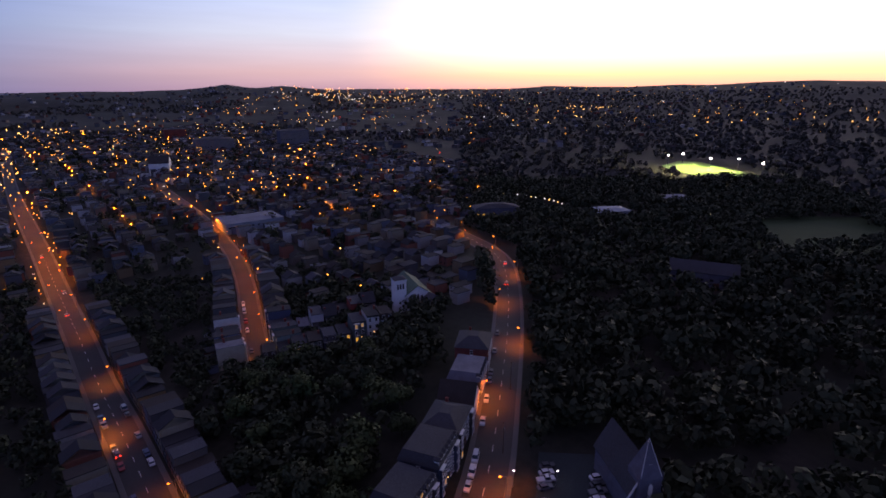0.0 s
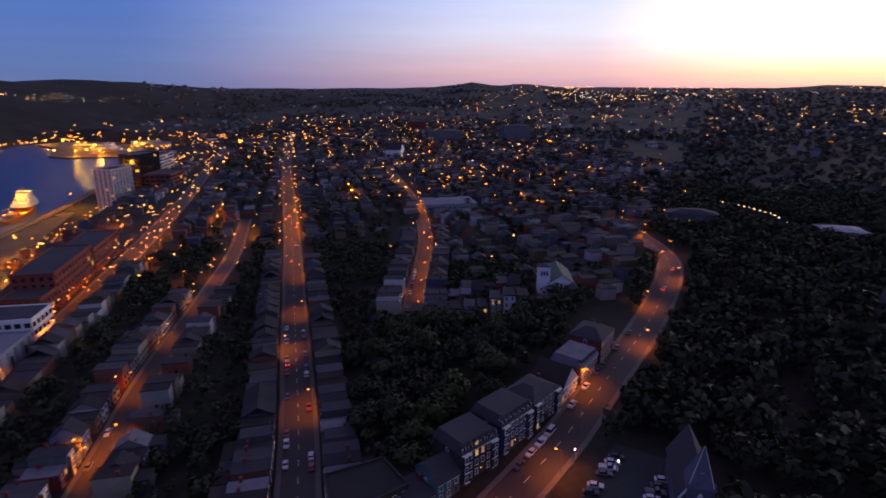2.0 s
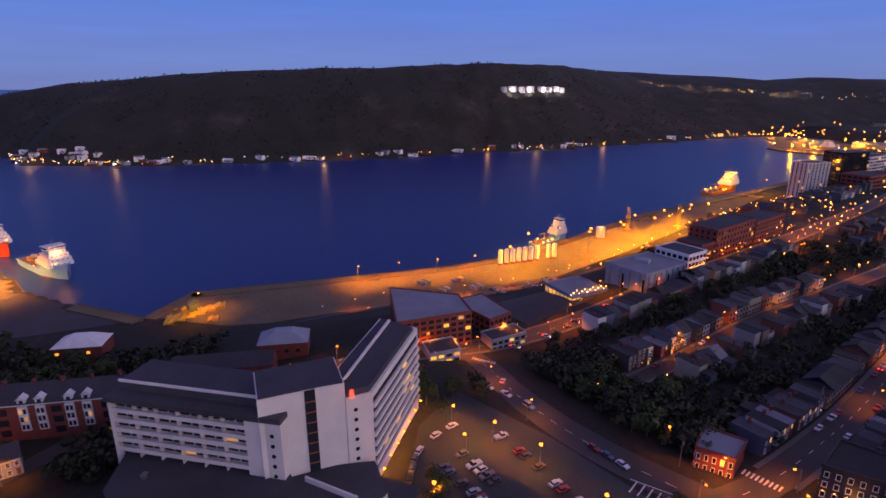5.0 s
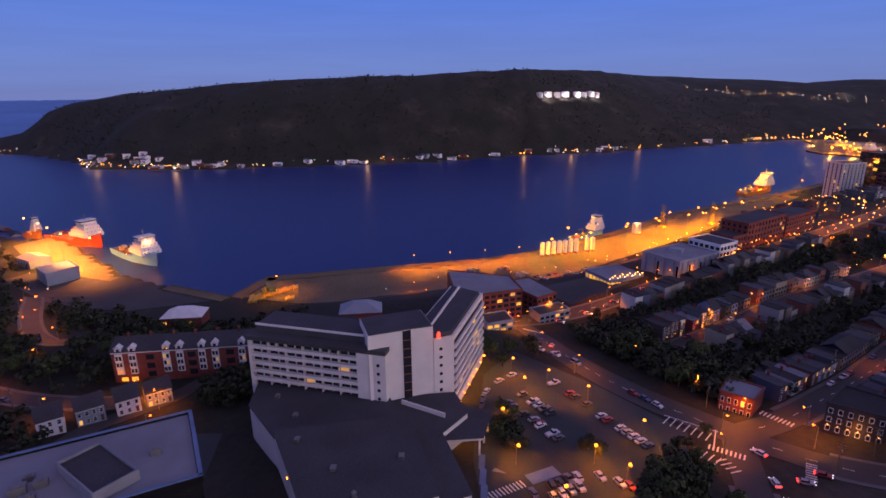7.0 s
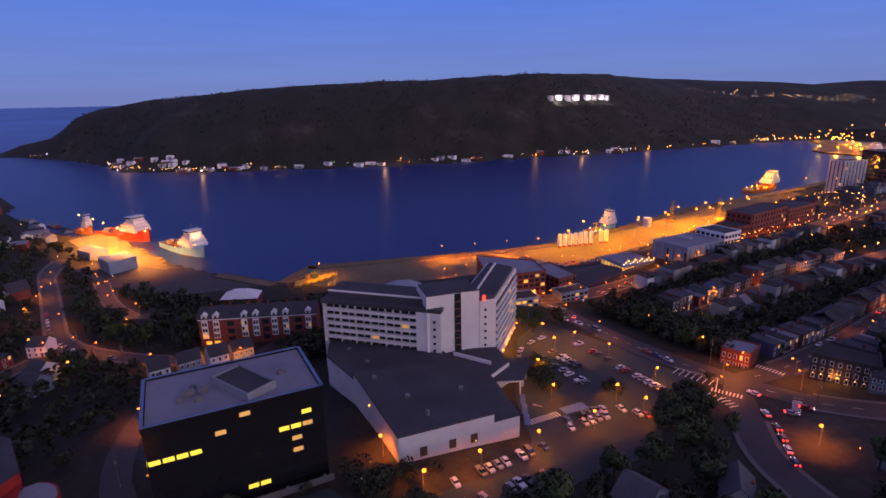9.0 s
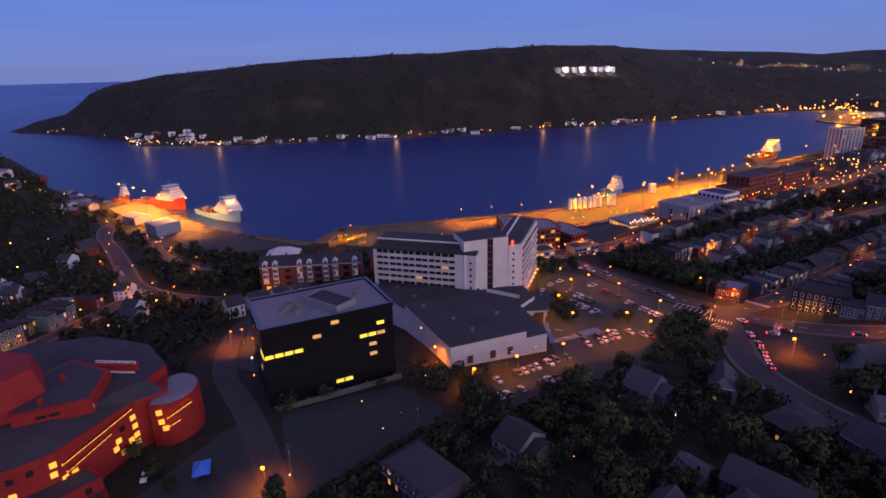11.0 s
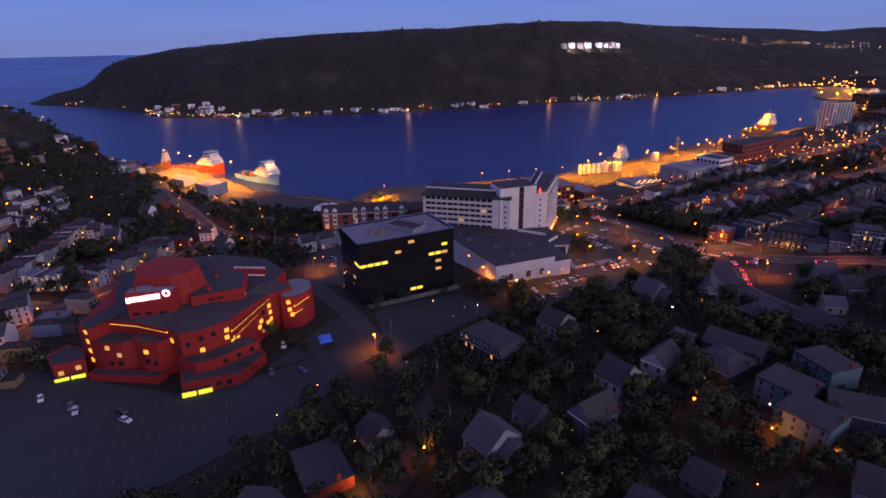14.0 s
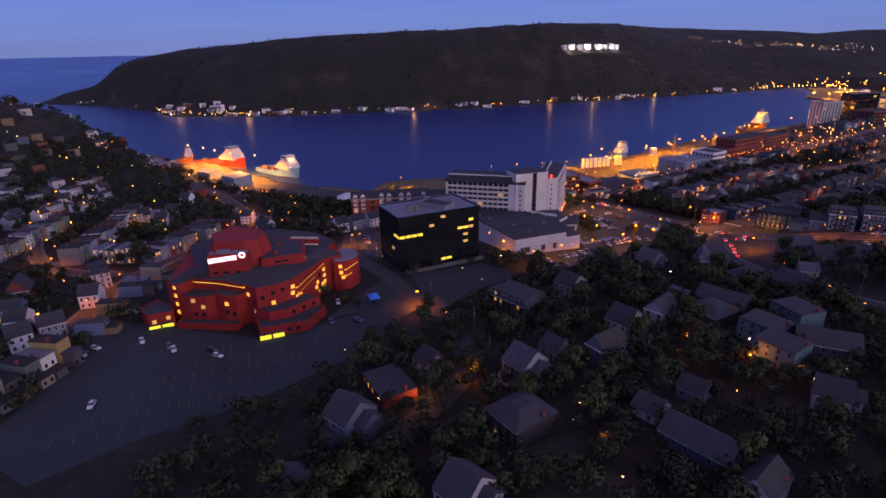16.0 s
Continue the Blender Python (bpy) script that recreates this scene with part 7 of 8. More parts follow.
patch("meadow", [(225, 450), (320, 475), (385, 470), (370, 400), (275, 340), (230, 350)], 0.3, M["meadow"], "dark green open meadow among the woods", "meadow", 12)
patch("sports_pitch", [(343, 757), (400, 674), (440, 724), (428, 870), (400, 885), (349, 830)], 0.3, M["turf"], "bright green floodlit sports pitch", "pitch", 25)
for x, y in ((364, 843), (407, 796), (445, 789), (449, 735), (393, 856)):
    m = thing("floodlight_mast", "floodlight mast with white lamps beside the pitch", "floodlight", pose(x, y, hz(x, y)), "pitch floodlights")
    part("pole", Geo().cyl(0, 0, 0, 0.5, 15.5, 8, 0.3), M["pole"], m)
    part("lamp_bank", Geo().box(0, 0, 14.4, 2.6, 0.8, 1.2).ball(0, 0, 15, 1.1), M["white_lamp"], m)
    lo = new("pitch_light", FIELD_LIGHT)
    lo.matrix_basis = look((x, y, hz(x, y) + 15), (392, 775, hz(392, 775)))

# ---- cars ----


def car_proto(kind, on=False):
    L, W, H = {"car": (4.5, 1.8, 1.45), "van": (5.0, 2.0, 2.1), "pickup": (5.4, 1.95, 1.8)}[kind]
    root = thing("car", {"car": "saloon car parked at the kerb", "van": "tall van parked at the kerb", "pickup": "pickup truck parked at the kerb"}[kind] if not on else "car with its lights on in the street", "car")
    g = Geo()
    prof = {"car": [(-0.5, 0.75), (-0.38, 0.95), (0.18, 0.95), (0.47, 0.80), (0.5, 0.55)], "van": [(-0.5, 1.0), (-0.45, 1.1), (0.3, 1.1), (0.47, 0.95), (0.5, 0.6)], "pickup": [(-0.5, 1.05), (-0.1, 1.05), (0.1, 1.05), (0.47, 1.0), (0.5, 0.6)]}[kind]
    pts = [(-0.5, 0.3)] + prof + [(0.5, 0.3)]
    n = len(pts)
    for s in (-1, 1):
        g.v += [(p * L, s * W / 2 * (0.94 if abs(p) > 0.45 else 1), z) for p, z in pts]
    g.f += [tuple(range(n)), tuple(range(2 * n - 1, n - 1, -1))] + [((i + 1) % n, i, n + i, n + (i + 1) % n) for i in range(n)]
    a, b = {"car": (-0.36, 0.20), "van": (-0.47, 0.30), "pickup": (-0.08, 0.26)}[kind]
    z0 = prof[1][1]
    g.box((a + b - 0.06) / 2 * L, 0, H - 0.02, (b - a - 0.16) * L, W * 0.74, 0.06)
    part("body", g, M["carpaint"], root)
    c = Geo().add([(a * L, -W * 0.46, z0), (b * L, -W * 0.46, z0), (b * L, W * 0.46, z0), (a * L, W * 0.46, z0), ((a + 0.06) * L, -W * 0.38, H), ((b - 0.12) * L, -W * 0.38, H), ((b - 0.12) * L, W * 0.38, H), ((a + 0.06) * L, W * 0.38, H)], [(0, 1, 5, 4), (1, 2, 6, 5), (2, 3, 7, 6), (3, 0, 4, 7), (4, 5, 6, 7)])
    part("cabin_glass", c, M["glass"], root)
    wheel = Geo()
    for k in range(10):
        t = math.tau * k / 10
        wheel.v += [(0.32 * math.cos(t), -0.1, 0.32 + 0.32 * math.sin(t)), (0.32 * math.cos(t), 0.1, 0.32 + 0.32 * math.sin(t))]
    wheel.f = [tuple(range(0, 20, 2)), tuple(range(19, 0, -2))] + [(2 * k, 2 * k + 1, (2 * k + 3) % 20, (2 * k + 2) % 20) for k in range(10)]
    wm = wheel.mesh("wheel", M["tyre"])
    for x in (-0.31, 0.31):
        for y in (-0.46, 0.46):
            part("wheel", wm, None, root, at=pose(x * L, y * W, 0))
    if on:
        for y in (-0.36, 0.36):
            part("headlight", Geo().ball(L * 0.5, y * W, 0.68, 0.2), M["sign_white"], root)
            part("tail_light", Geo().ball(-L * 0.5, y * W, 0.8, 0.3), M["bulb_red"], root)
    return root


CARS = [car_proto("car"), car_proto("car"), car_proto("van"), car_proto("pickup")]
DRIVEN = car_proto("car", True)


def put_car(x, y, turn, proto=None, group="parked cars"):
    x2, y2 = x + math.cos(radians(turn)), y + math.sin(radians(turn))
    pitch = -math.degrees(math.atan2(hz(x2, y2) - hz(x, y), 1))
    c = copy_thing(proto or rg.choices(CARS, [5, 5, 1, 2])[0], pose(x, y, hz(x, y) + 0.26, 0, pitch, turn))
    c["group"] = group


def kerb_cars(street, side, a, b, fill=0.6):
    line, width = STREETS[street]
    pts = along(line)
    run = a
    while run < b:
        s, x, y, dx, dy = at_run(pts, run)
        if rg.random() < fill:
            off = side * (width / 2 - 1.2)
            put_car(x - dy * off, y + dx * off, math.degrees(math.atan2(dy, dx)) + (180 if side > 0 else 0))
        run += 6.2


kerb_cars("gower", -1, 62, 170, 0.55)
kerb_cars("gower", 1, 66, 200, 0.3)
kerb_cars("military", 1, 80, 190, 0.55)
kerb_cars("bond", 1, 10, 80, 0.5)
kerb_cars("duckworth", -1, 160, 240, 0.3)
kerb_cars("victoria", 1, 20, 90, 0.3)
kerb_cars("signal_hill", 1, 60, 160, 0.4)


def bay_row(x0, y0, x1, y1, turn, fill):
    n = int(math.hypot(x1 - x0, y1 - y0) / 2.9)
    for k in range(n):
        if rg.random() < fill:
            put_car(x0 + (x1 - x0) * k / n, y0 + (y1 - y0) * k / n, turn + rg.uniform(-3, 3))


bay_row(-46, -29, -20, -9.5, 122, 0.72)
bay_row(-50, -21.5, -25, -3.0, 302, 0.85)
bay_row(-60, -8.0, -42, 4.0, 122, 0.75)
bay_row(-37, 6.0, -13, 22.6, 122, 0.8)
bay_row(10.5, -22, -0.5, -6.0, 20, 0.95)
bay_row(5.5, -22.5, -4.5, -5.5, 200, 0.9)
bay_row(-3.5, -1.5, 1.5, 9.0, 25, 0.9)
bay_row(-33, -18.5, -23, -11.5, 122, 0.4)
bay_row(44, -60, 22, -30, 30, 0.7)
bay_row(56, -62, 34, -26, 210, 0.35)
for x, y, turn in ((-38, -37.5, 172), (-43, -36.8, 170), (-47.5, -36.4, 168), (-51.5, -35.2, 160), (-60, -30, 140), (-65.5, -24.5, 130), (-96.5, -9, 30), (-90.5, -3, 32), (-81, 4.5, 34), (-55, 22, 34), (-51, 25.4, 34), (-46.6, 28.8, 34)):
    put_car(x, y, turn)
bay_row(-238, 8, -266, 58, 30, 0.4)
bay_row(-250, 2, -278, 52, 210, 0.25)
bay_row(23, 112, 30, 138, 10, 0.9)
bay_row(36, 106, 43, 132, 10, 0.8)
bay_row(10, -166, -10, -172, 60, 0.4)
for x, y, turn in ((146, -248, 75), (149, -247, 75), (152, -246, 75), (143.5, -245, 75), (137, -230, 40), (140, -217, 35), (142, -214, 35), (141, -199, 70), (145, -195, 70), (177.6, -221.8, 20), (117, -147, 60), (118, -158, 30), (100, -160, 20)):
    put_car(x, y, turn)
for x, y, turn in ((-8, 66, 60), (2, 90, 70), (-104, -3, 160), (-150, 8, 60), (-162, 26, 60), (-176, 44, 60), (-192, 66, 55), (37, 285, 80), (41, 320, 80), (-214, 292, 130), (-240, 330, 310), (-300, 398, 130), (-112, 160, 130)):
    put_car(x, y, turn, DRIVEN, "cars on the road")
for x, y, turn in ((-4, 49.8, 178), (5.3, 49.0, 176), (12, 47.5, 172), (19, 45.5, 168), (26, 44.0, 170), (-4.5, 59, 70), (-19, 52.5, 215)):
    put_car(x, y, turn, DRIVEN, "cars on the road")
for ob in (*CARS, DRIVEN):
    for c in (*ob.children_recursive, ob):
        bpy.data.objects.remove(c)

# ---- road markings, bay lines ----


def dash(x, y, turn, l, w):
    """A painted bar that lies on the road."""
    c, s = math.cos(radians(turn)), math.sin(radians(turn))
    g = Geo()
    pts = []
    for a, b in ((-l / 2, -w / 2), (l / 2, -w / 2), (l / 2, w / 2), (-l / 2, w / 2)):
        px, py = x + a * c - b * s, y + a * s + b * c
        pts.append((px, py, hz(px, py) + 0.27))
    g.add(pts + [(p[0], p[1], p[2] - 0.05) for p in pts], [(0, 1, 2, 3), (0, 4, 5, 1), (1, 5, 6, 2), (2, 6, 7, 3), (3, 7, 4, 0)])
    return g


def merged(geos):
    out = Geo()
    for g in geos:
        out.add(g.v, g.f)
    return out


def crossing(x, y, turn, n, step, l, w):
    c, s = math.cos(radians(turn)), math.sin(radians(turn))
    tagged(part("crossing", merged([dash(x + c * step * k, y + s * step * k, turn + 90, l, w) for k in range(n)]), M["paint"]), "worn white zebra crossing on the asphalt", "road marking", kind="structure")


crossing(-45, 66, 40, 9, 1.3, 3.0, 0.55)
crossing(-22, 38, 60, 9, 1.3, 3.0, 0.55)
crossing(-14, 66, -30, 8, 1.3, 3.0, 0.55)
crossing(-132, -14, 70, 9, 1.3, 3.0, 0.55)
crossing(7.8, -35.6, 123, 11, 1.25, 3.2, 0.5)
crossing(-37, 29, 50, 7, 2.4, 6.0, 0.4)
crossing(-19, 33, 44, 4, 2.2, 5.0, 0.4)
crossing(-15, 39, 20, 4, 2.0, 4.0, 0.4)
tagged(part("road_edge_line", merged([dash(-40 + 8.5 * k / 9, 30 + 14 * k / 9, 59, 1.8, 0.3) for k in range(10)] + [dash(-31.5 + 10.6 * k / 7, 44 - 5 * k / 7, -25, 1.7, 0.4) for k in range(8)]), M["paint"]), "painted white edge of the traffic island", "road marking", kind="structure")
tagged(part("painted_bay", merged([dash(-3.5, -18.6, 120, 10.5, 4.6)]), M["blue_paint"]), "faded blue painted bay in the car park", "road marking", kind="structure")
tagged(part("painted_path", merged([dash(6.0 - 7.4 * k, -36.6 - 0.3 * k, 178, 7.4, 2.0) for k in range(3)]), M["blue_paint"]), "pale blue painted path beside the hotel", "road marking", kind="structure")
for key, step in (("gower", 9), ("military", 9), ("duckworth", 9), ("cavendish", 7)):
    line, width = STREETS[key]
    tagged(part("centre_line", merged([dash(x, y, math.degrees(math.atan2(dy, dx)), 3.2, 0.16) for s, x, y, dx, dy in along(line)[24:900:step * 2]]), M["paint"]), "worn broken centre line of the street", "road marking", kind="structure")
bays = []
for a in range(6):
    for k in range(16):
        x, y = 196 - 11.5 * a - 1.2 * k, -222 + 5.2 * a + 2.9 * k
        if inside(np.array(x), np.array(y), [(124, -250), (198, -240), (208, -216), (192, -200), (172, -174), (142, -142), (122, -158), (134, -180), (128, -225)]):
            bays.append(dash(x, y, 25, 4.6, 0.12)) if k % 2 == 0 or a % 2 else None
tagged(part("bay_lines", merged(bays), M["bay_paint"]), "faint worn parking bay lines", "road marking", kind="structure")
tent = thing("canopy_tent", "small blue canopy tent in the car park", "tent", pose(98, -144, hz(98, -144), 0, 0, 25))
part("canopy", Geo().hip(0, 0, 2.4, 6, 4, 1.4, top=0.1), M["tarp"], tent)
for a in (-2.6, 2.6):
    for b in (-1.6, 1.6):
        part("post", Geo().cyl(a, b, -0.2, 0.06, 2.7, 6), M["pole"], tent)
tagged(part("entrance_mat", Geo().prism([(-2, -36), (4, -28), (0, -25), (-6, -33)], 27.2, 27.75), M["greyroof"]), "pale raised flat roof over the car park entry", "canopy")

# ---- trees, woods, hedges ----
BUILT = [[(68, -137), (44, -95), (18, -112), (42, -153)], [(129, -184), (114, -163), (78, -149), (55, -160), (50, -205), (80, -248), (118, -240)], [(38, -78), (18, -39), (-26, -33), (-78, -36), (-88, -52), (-55, -80), (-56, -118), (-38, -122), (-3, -103)]]
BUILT += [[(120, -255), (200, -242), (212, -216), (194, -199), (174, -171), (140, -138), (112, -128), (104, -140), (118, -160)], [(-92, -22), (-66, -36), (-10, -40), (36, -46), (52, -70), (62, -58), (44, -28), (18, 10), (-6, 26), (-30, 34), (-60, 10)],
         [(20, 108), (36, 100), (48, 120), (44, 140), (28, 142)], [(-20, -180), (38, -163), (42, -152), (22, -118), (-22, -128)], [(70, -131), (48, -96), (62, -78), (92, -84), (106, -112)], [(-57, -193), (-68, -135), (-85, -138), (-74, -196)]]
BUILT += [[(-134, -52), (-150, -10), (-200, -4), (-190, -60)], [(-120, -34), (-146, -2), (-168, 14), (-170, 4), (-138, -40)], [(-200, 46), (-206, 92), (-242, 146), (-268, 132), (-256, 108), (-228, 34)], [(-33, 80), (-21, 99), (-33, 107), (-46, 93)], [(-46, 50), (-40, 61), (-51, 73), (-62, 60)], [(-26, 249), (-4, 249), (-4, 282), (-26, 282)], [(43, 110), (56, 110), (56, 138), (43, 138)]]
BUILT += [[(-372, -474), (-254, -316), (-222, -262), (-200, -222), (-180, -270), (-186, -330), (-226, -396), (-262, -414), (-340, -494)], [(60, -165), (118, -165), (126, -130), (110, -108), (95, -114), (70, -138)], [(-176, 18), (-206, 62), (-232, 44), (-204, -6)]]
BUILT += [[(-320, -60), (-220, -80), (-205, 20), (-225, 70), (-262, 100), (-345, 140)]]
BUILT += [[(-6, 70), (24, 66), (50, 98), (47, 142), (34, 156), (14, 112)]]
BUILT += [[(-254, 140), (-340, 258), (-366, 240), (-285, 130)], [(-196, 104), (-205, 100), (-252, 160), (-238, 170)]]
LINES = [([p for p in line if key != "ordnance" or p[0] < 112][::3] + ([line[-1]] if key != "ordnance" else []), width) for key, (line, width) in STREETS.items()]


FX, FY = np.arange(-1250, 460, 4.0), np.arange(-920, 1720, 4.0)
_fx, _fy = np.meshgrid(FX, FY, indexing="ij")
OPEN = np.full(_fx.shape, 1e9)
for line, w in LINES:
    OPEN = np.minimum(OPEN, shore_distance(_fx, _fy, line) - w / 2)
OPEN = np.minimum(OPEN, shore_distance(_fx, _fy, NEAR_SHORE) - 50)
for poly in BUILT:
    OPEN = np.where(inside(_fx, _fy, poly), -1, OPEN)


def free(x, y, pad=3.0, kerb=0.0):
    """Whether a crown or a house may stand here: no street, house, building or quay."""
    if not (FX[0] < x < FX[-1] and FY[0] < y < FY[-1]):
        return hz(x, y) > 2.5
    if OPEN[int((x - FX[0]) / 4), int((y - FY[0]) / 4)] < max(pad, 4.6, kerb) or hz(x, y) <= 2.5:
        return False
    return not any(abs(x - a) < r + pad and math.hypot(x - a, y - b) < r + pad * 0.7 for a, b, r in TAKEN)


nr = np.random.RandomState(7)


def leaf_cloud(count, blobs, size):
    """Small tilted leaf clumps scattered through the shells of several uneven blobs."""
    idx = nr.randint(0, len(blobs), count)
    b = np.array(blobs)[idx]
    d = nr.normal(size=(count, 3))
    d /= np.linalg.norm(d, axis=1)[:, None]
    c = b[:, :3] + d * b[:, 3:4] * (nr.uniform(0.25, 1.0, count) ** 0.4)[:, None] * np.array((1, 1, 0.85))
    n = d + nr.normal(scale=0.5, size=(count, 3))
    n /= np.linalg.norm(n, axis=1)[:, None]
    t = np.cross(n, nr.normal(size=(count, 3)))
    t /= np.linalg.norm(t, axis=1)[:, None]
    s = np.cross(n, t)
    sz = (size * nr.uniform(0.6, 1.3, count))[:, None]
    v = np.stack([c + t * sz, c + s * sz * 0.7 + n * sz * 0.25, c - t * sz, c - s * sz * 0.7 + n * sz * 0.25], 1)
    soft = d * 0.8 + n * 0.35 + np.array((0, 0, 0.25))
    return np.concatenate([v.reshape(-1, 3), np.repeat(soft / np.linalg.norm(soft, axis=1)[:, None], 4, 0)], 1)


def leaf_mesh(name, verts, material):
    me = bpy.data.meshes.new(name)
    me.from_pydata(verts[:, :3].tolist(), [], np.arange(len(verts)).reshape(-1, 4).tolist())
    me.update()
    me.polygons.foreach_set("use_smooth", [True] * len(me.polygons))
    me.normals_split_custom_set_from_vertices(verts[:, 3:].tolist())
    me.materials.append(material)
    return me


TREES = []
for k in range(6):
    h, r = nr.uniform(7.5, 11.5), nr.uniform(3.0, 4.4)
    blobs = [(0, 0, h * 0.66, r * 0.9)] + [(r * 0.65 * math.cos(a), r * 0.65 * math.sin(a), h * nr.uniform(0.45, 0.85), r * nr.uniform(0.45, 0.7)) for a in nr.uniform(0, 6.28, 6)]
    crown = leaf_mesh("crown", leaf_cloud(950, blobs, 0.46), M["leaf"])
    t = Geo().cyl(0, 0, -1, 0.34, h * 0.45, 8, 0.22)
    for a in nr.uniform(0, 6.28, 5):
        x, y, z0 = r * 0.5 * math.cos(a), r * 0.5 * math.sin(a), h * 0.3
        t.add([(0.12, 0, z0), (-0.12, 0, z0), (0, 0.12, z0 + 0.3), (x + 0.05, y, h * 0.7), (x - 0.05, y, h * 0.7), (x, y + 0.05, h * 0.7)], [(0, 1, 4, 3), (1, 2, 5, 4), (2, 0, 3, 5)])
    TREES.append((crown, t.mesh("trunk", M["bark"])))


def put_tree(x, y, s=1.0):
    crown, trunk = TREES[nr.randint(len(TREES))]
    root = thing("tree", "leafy broad-crowned tree, dark green at dusk", "tree", pose(x, y, hz(x, y), 0, 0, nr.uniform(0, 360)) @ Matrix.Diagonal((s, s, s * nr.uniform(0.85, 1.15), 1)), "trees")
    part("crown", crown, None, root)
    part("trunk", trunk, None, root)
    TAKEN.append((x, y, 1.2 * s))


def scatter(x0, x1, y0, y1, count, s0=0.8, s1=1.25, pad=2.6, tries=6):
    made = 0
    for _ in range(count * tries):
        if made >= count:
            return
        x, y = nr.uniform(x0, x1), nr.uniform(y0, y1)
        if free(x, y, pad, 9.0):
            put_tree(x, y, nr.uniform(s0, s1))
            made += 1


scatter(60, 235, -150, 60, 130, 0.75, 1.2, 1.6)
scatter(30, 120, -50, 100, 28, 0.9, 1.4, 1.8)
scatter(-110, -50, -10, 60, 18, 0.9, 1.3)
scatter(-80, -12, 110, 215, 36, 1.0, 1.5)
scatter(-140, -20, -260, -180, 20, 0.8, 1.2)
scatter(-60, 120, -330, -285, 14, 0.8, 1.2)
for x, y, s in [(-36, -30, 0.8), (-31, -28, 0.75), (-26, -29, 0.9), (-21, -27, 0.8), (-16, -29, 0.9), (-15, -25, 0.7), (-21, -32, 0.7), (-17, -3, 0.7), (-14, 0, 0.6), (-10, 28, 0.7), (-17, 25, 0.6), (-5, 20, 1.1), (2, 15, 1.3), (4, 22, 1.3), (7, 10, 1.1), (10, 16, 1.2), (14, 8, 1.1)] + [(-74, -28, 0.9), (-80, -34, 1.0), (-88, -24, 0.9), (-94, -14, 0.9), (-84, -44, 1.0), (-96, -40, 1.1), (-30, 40, 0.5), (-20, 30, 0.5), (-3, 30, 0.8), (8, 22, 1.0), (16, 18, 1.1), (24, 12, 1.0), (12, 30, 0.8), (21, 100, 0.6), (47, 104, 0.7), (40, -150, 0.7), (36, -142, 0.6), (92, -168, 0.6), (98, -158, 0.7), (104, -150, 0.5), (110, -118, 0.9), (117, -120, 1.0), (-52, -128, 0.9), (-55, -150, 0.8), (-50, -170, 0.9)]:
    put_tree(x, y, s)


def woods(name, label, spots, leaves, size, skin="woods"):
    """Many crowns that nobody could count, as one joined mesh of leaf clumps."""
    out = []
    for x, y, s in spots:
        blobs = [(nr.uniform(-1.6, 1.6) * s, nr.uniform(-1.6, 1.6) * s, nr.uniform(3.0, 6.4) * s, nr.uniform(1.6, 2.8) * s) for _ in range(4)]
        out.append(leaf_cloud(leaves, blobs, size * s) + np.array((x, y, hz(x, y), 0, 0, 0)))
    return tagged(new(name, leaf_mesh(name, np.concatenate(out), M[skin])), label, "woods", kind="stuff")


def grove(count, x0, x1, y0, y1, pad, s0, s1, keep=lambda x, y: True, kerb=0.0):
    out = []
    for _ in range(count * 8):
        x, y = nr.uniform(x0, x1), nr.uniform(y0, y1)
        if keep(x, y) and free(x, y, pad, kerb):
            out.append((x, y, nr.uniform(s0, s1)))
        if len(out) >= count:
            break
    return out


def in_wood(x, y):
    meadow = inside(np.array(x), np.array(y), [(230, 340), (340, 380), (380, 470), (270, 450)])
    return not (meadow or math.hypot(x - 152, y - 294) < 22 or math.hypot(x - 156, y - 480) < 26 or math.hypot(x - 242, y - 542) < 26 or math.hypot(x - 52, y - 468) < 27 or (68 < x < 135 and 470 < y < 585 and abs((x - 72) * 0.82 + (y - 571) * 0.57) < 13))


woods("woods", "dense dark woods on the slope beside the road", grove(2900, 24, 430, 90, 660, 2.5, 1.2, 2.0, in_wood, 6.5), 66, 0.9)
woods("garden_trees", "dense trees that close over the gardens", grove(2000, 40, 310, -185, 110, 0.2, 0.6, 1.15) + grove(70, 108, 225, -285, -240, 0.3, 0.7, 1.1), 130, 0.6)
woods("garden_trees", "trees between the rows of houses", grove(260, -90, 14, 100, 300, 2.0, 0.9, 1.4, lambda x, y: x < min(-38 + 0.348 * (y - 93), 4), 14.0) + grove(120, -130, -50, -20, 60, 2.0, 0.7, 1.2, kerb=10.0) + grove(900, -300, -50, 20, 340, 1.2, 0.6, 1.1, kerb=8.0) + grove(150, 24, 64, 146, 340, 2.0, 0.8, 1.25, kerb=5.0) + grove(60, -70, -40, -150, -125, 1.0, 0.7, 1.1), 66, 0.92)
woods("slope_trees", "scrub and trees on the slope to the narrows", grove(1300, -330, 170, -570, -282, 1.5, 0.7, 1.25) + grove(900, -480, 190, -900, -500, 1.5, 0.5, 1.1) + grove(300, -170, -60, -290, -145, 1.5, 0.7, 1.3) + grove(120, -60, 60, -300, -185, 1.5, 0.7, 1.2), 46, 1.05)
spots = []
while len(spots) < 2600:
    u, v = nr.uniform(100, 1600), nr.uniform(-110, 560)
    x, y = -97 - 0.62 * u + 0.785 * v, 140 + 0.785 * u + 0.62 * v
    if free(x, y, 1.2, 13.0) and x < 60 + 0.12 * max(y - 400, 0) and lattice_noise(np.array(x), np.array(y), 38) > nr.uniform(-0.5, 0.5):
        spots.append((x, y, nr.uniform(0.8, 1.5)))
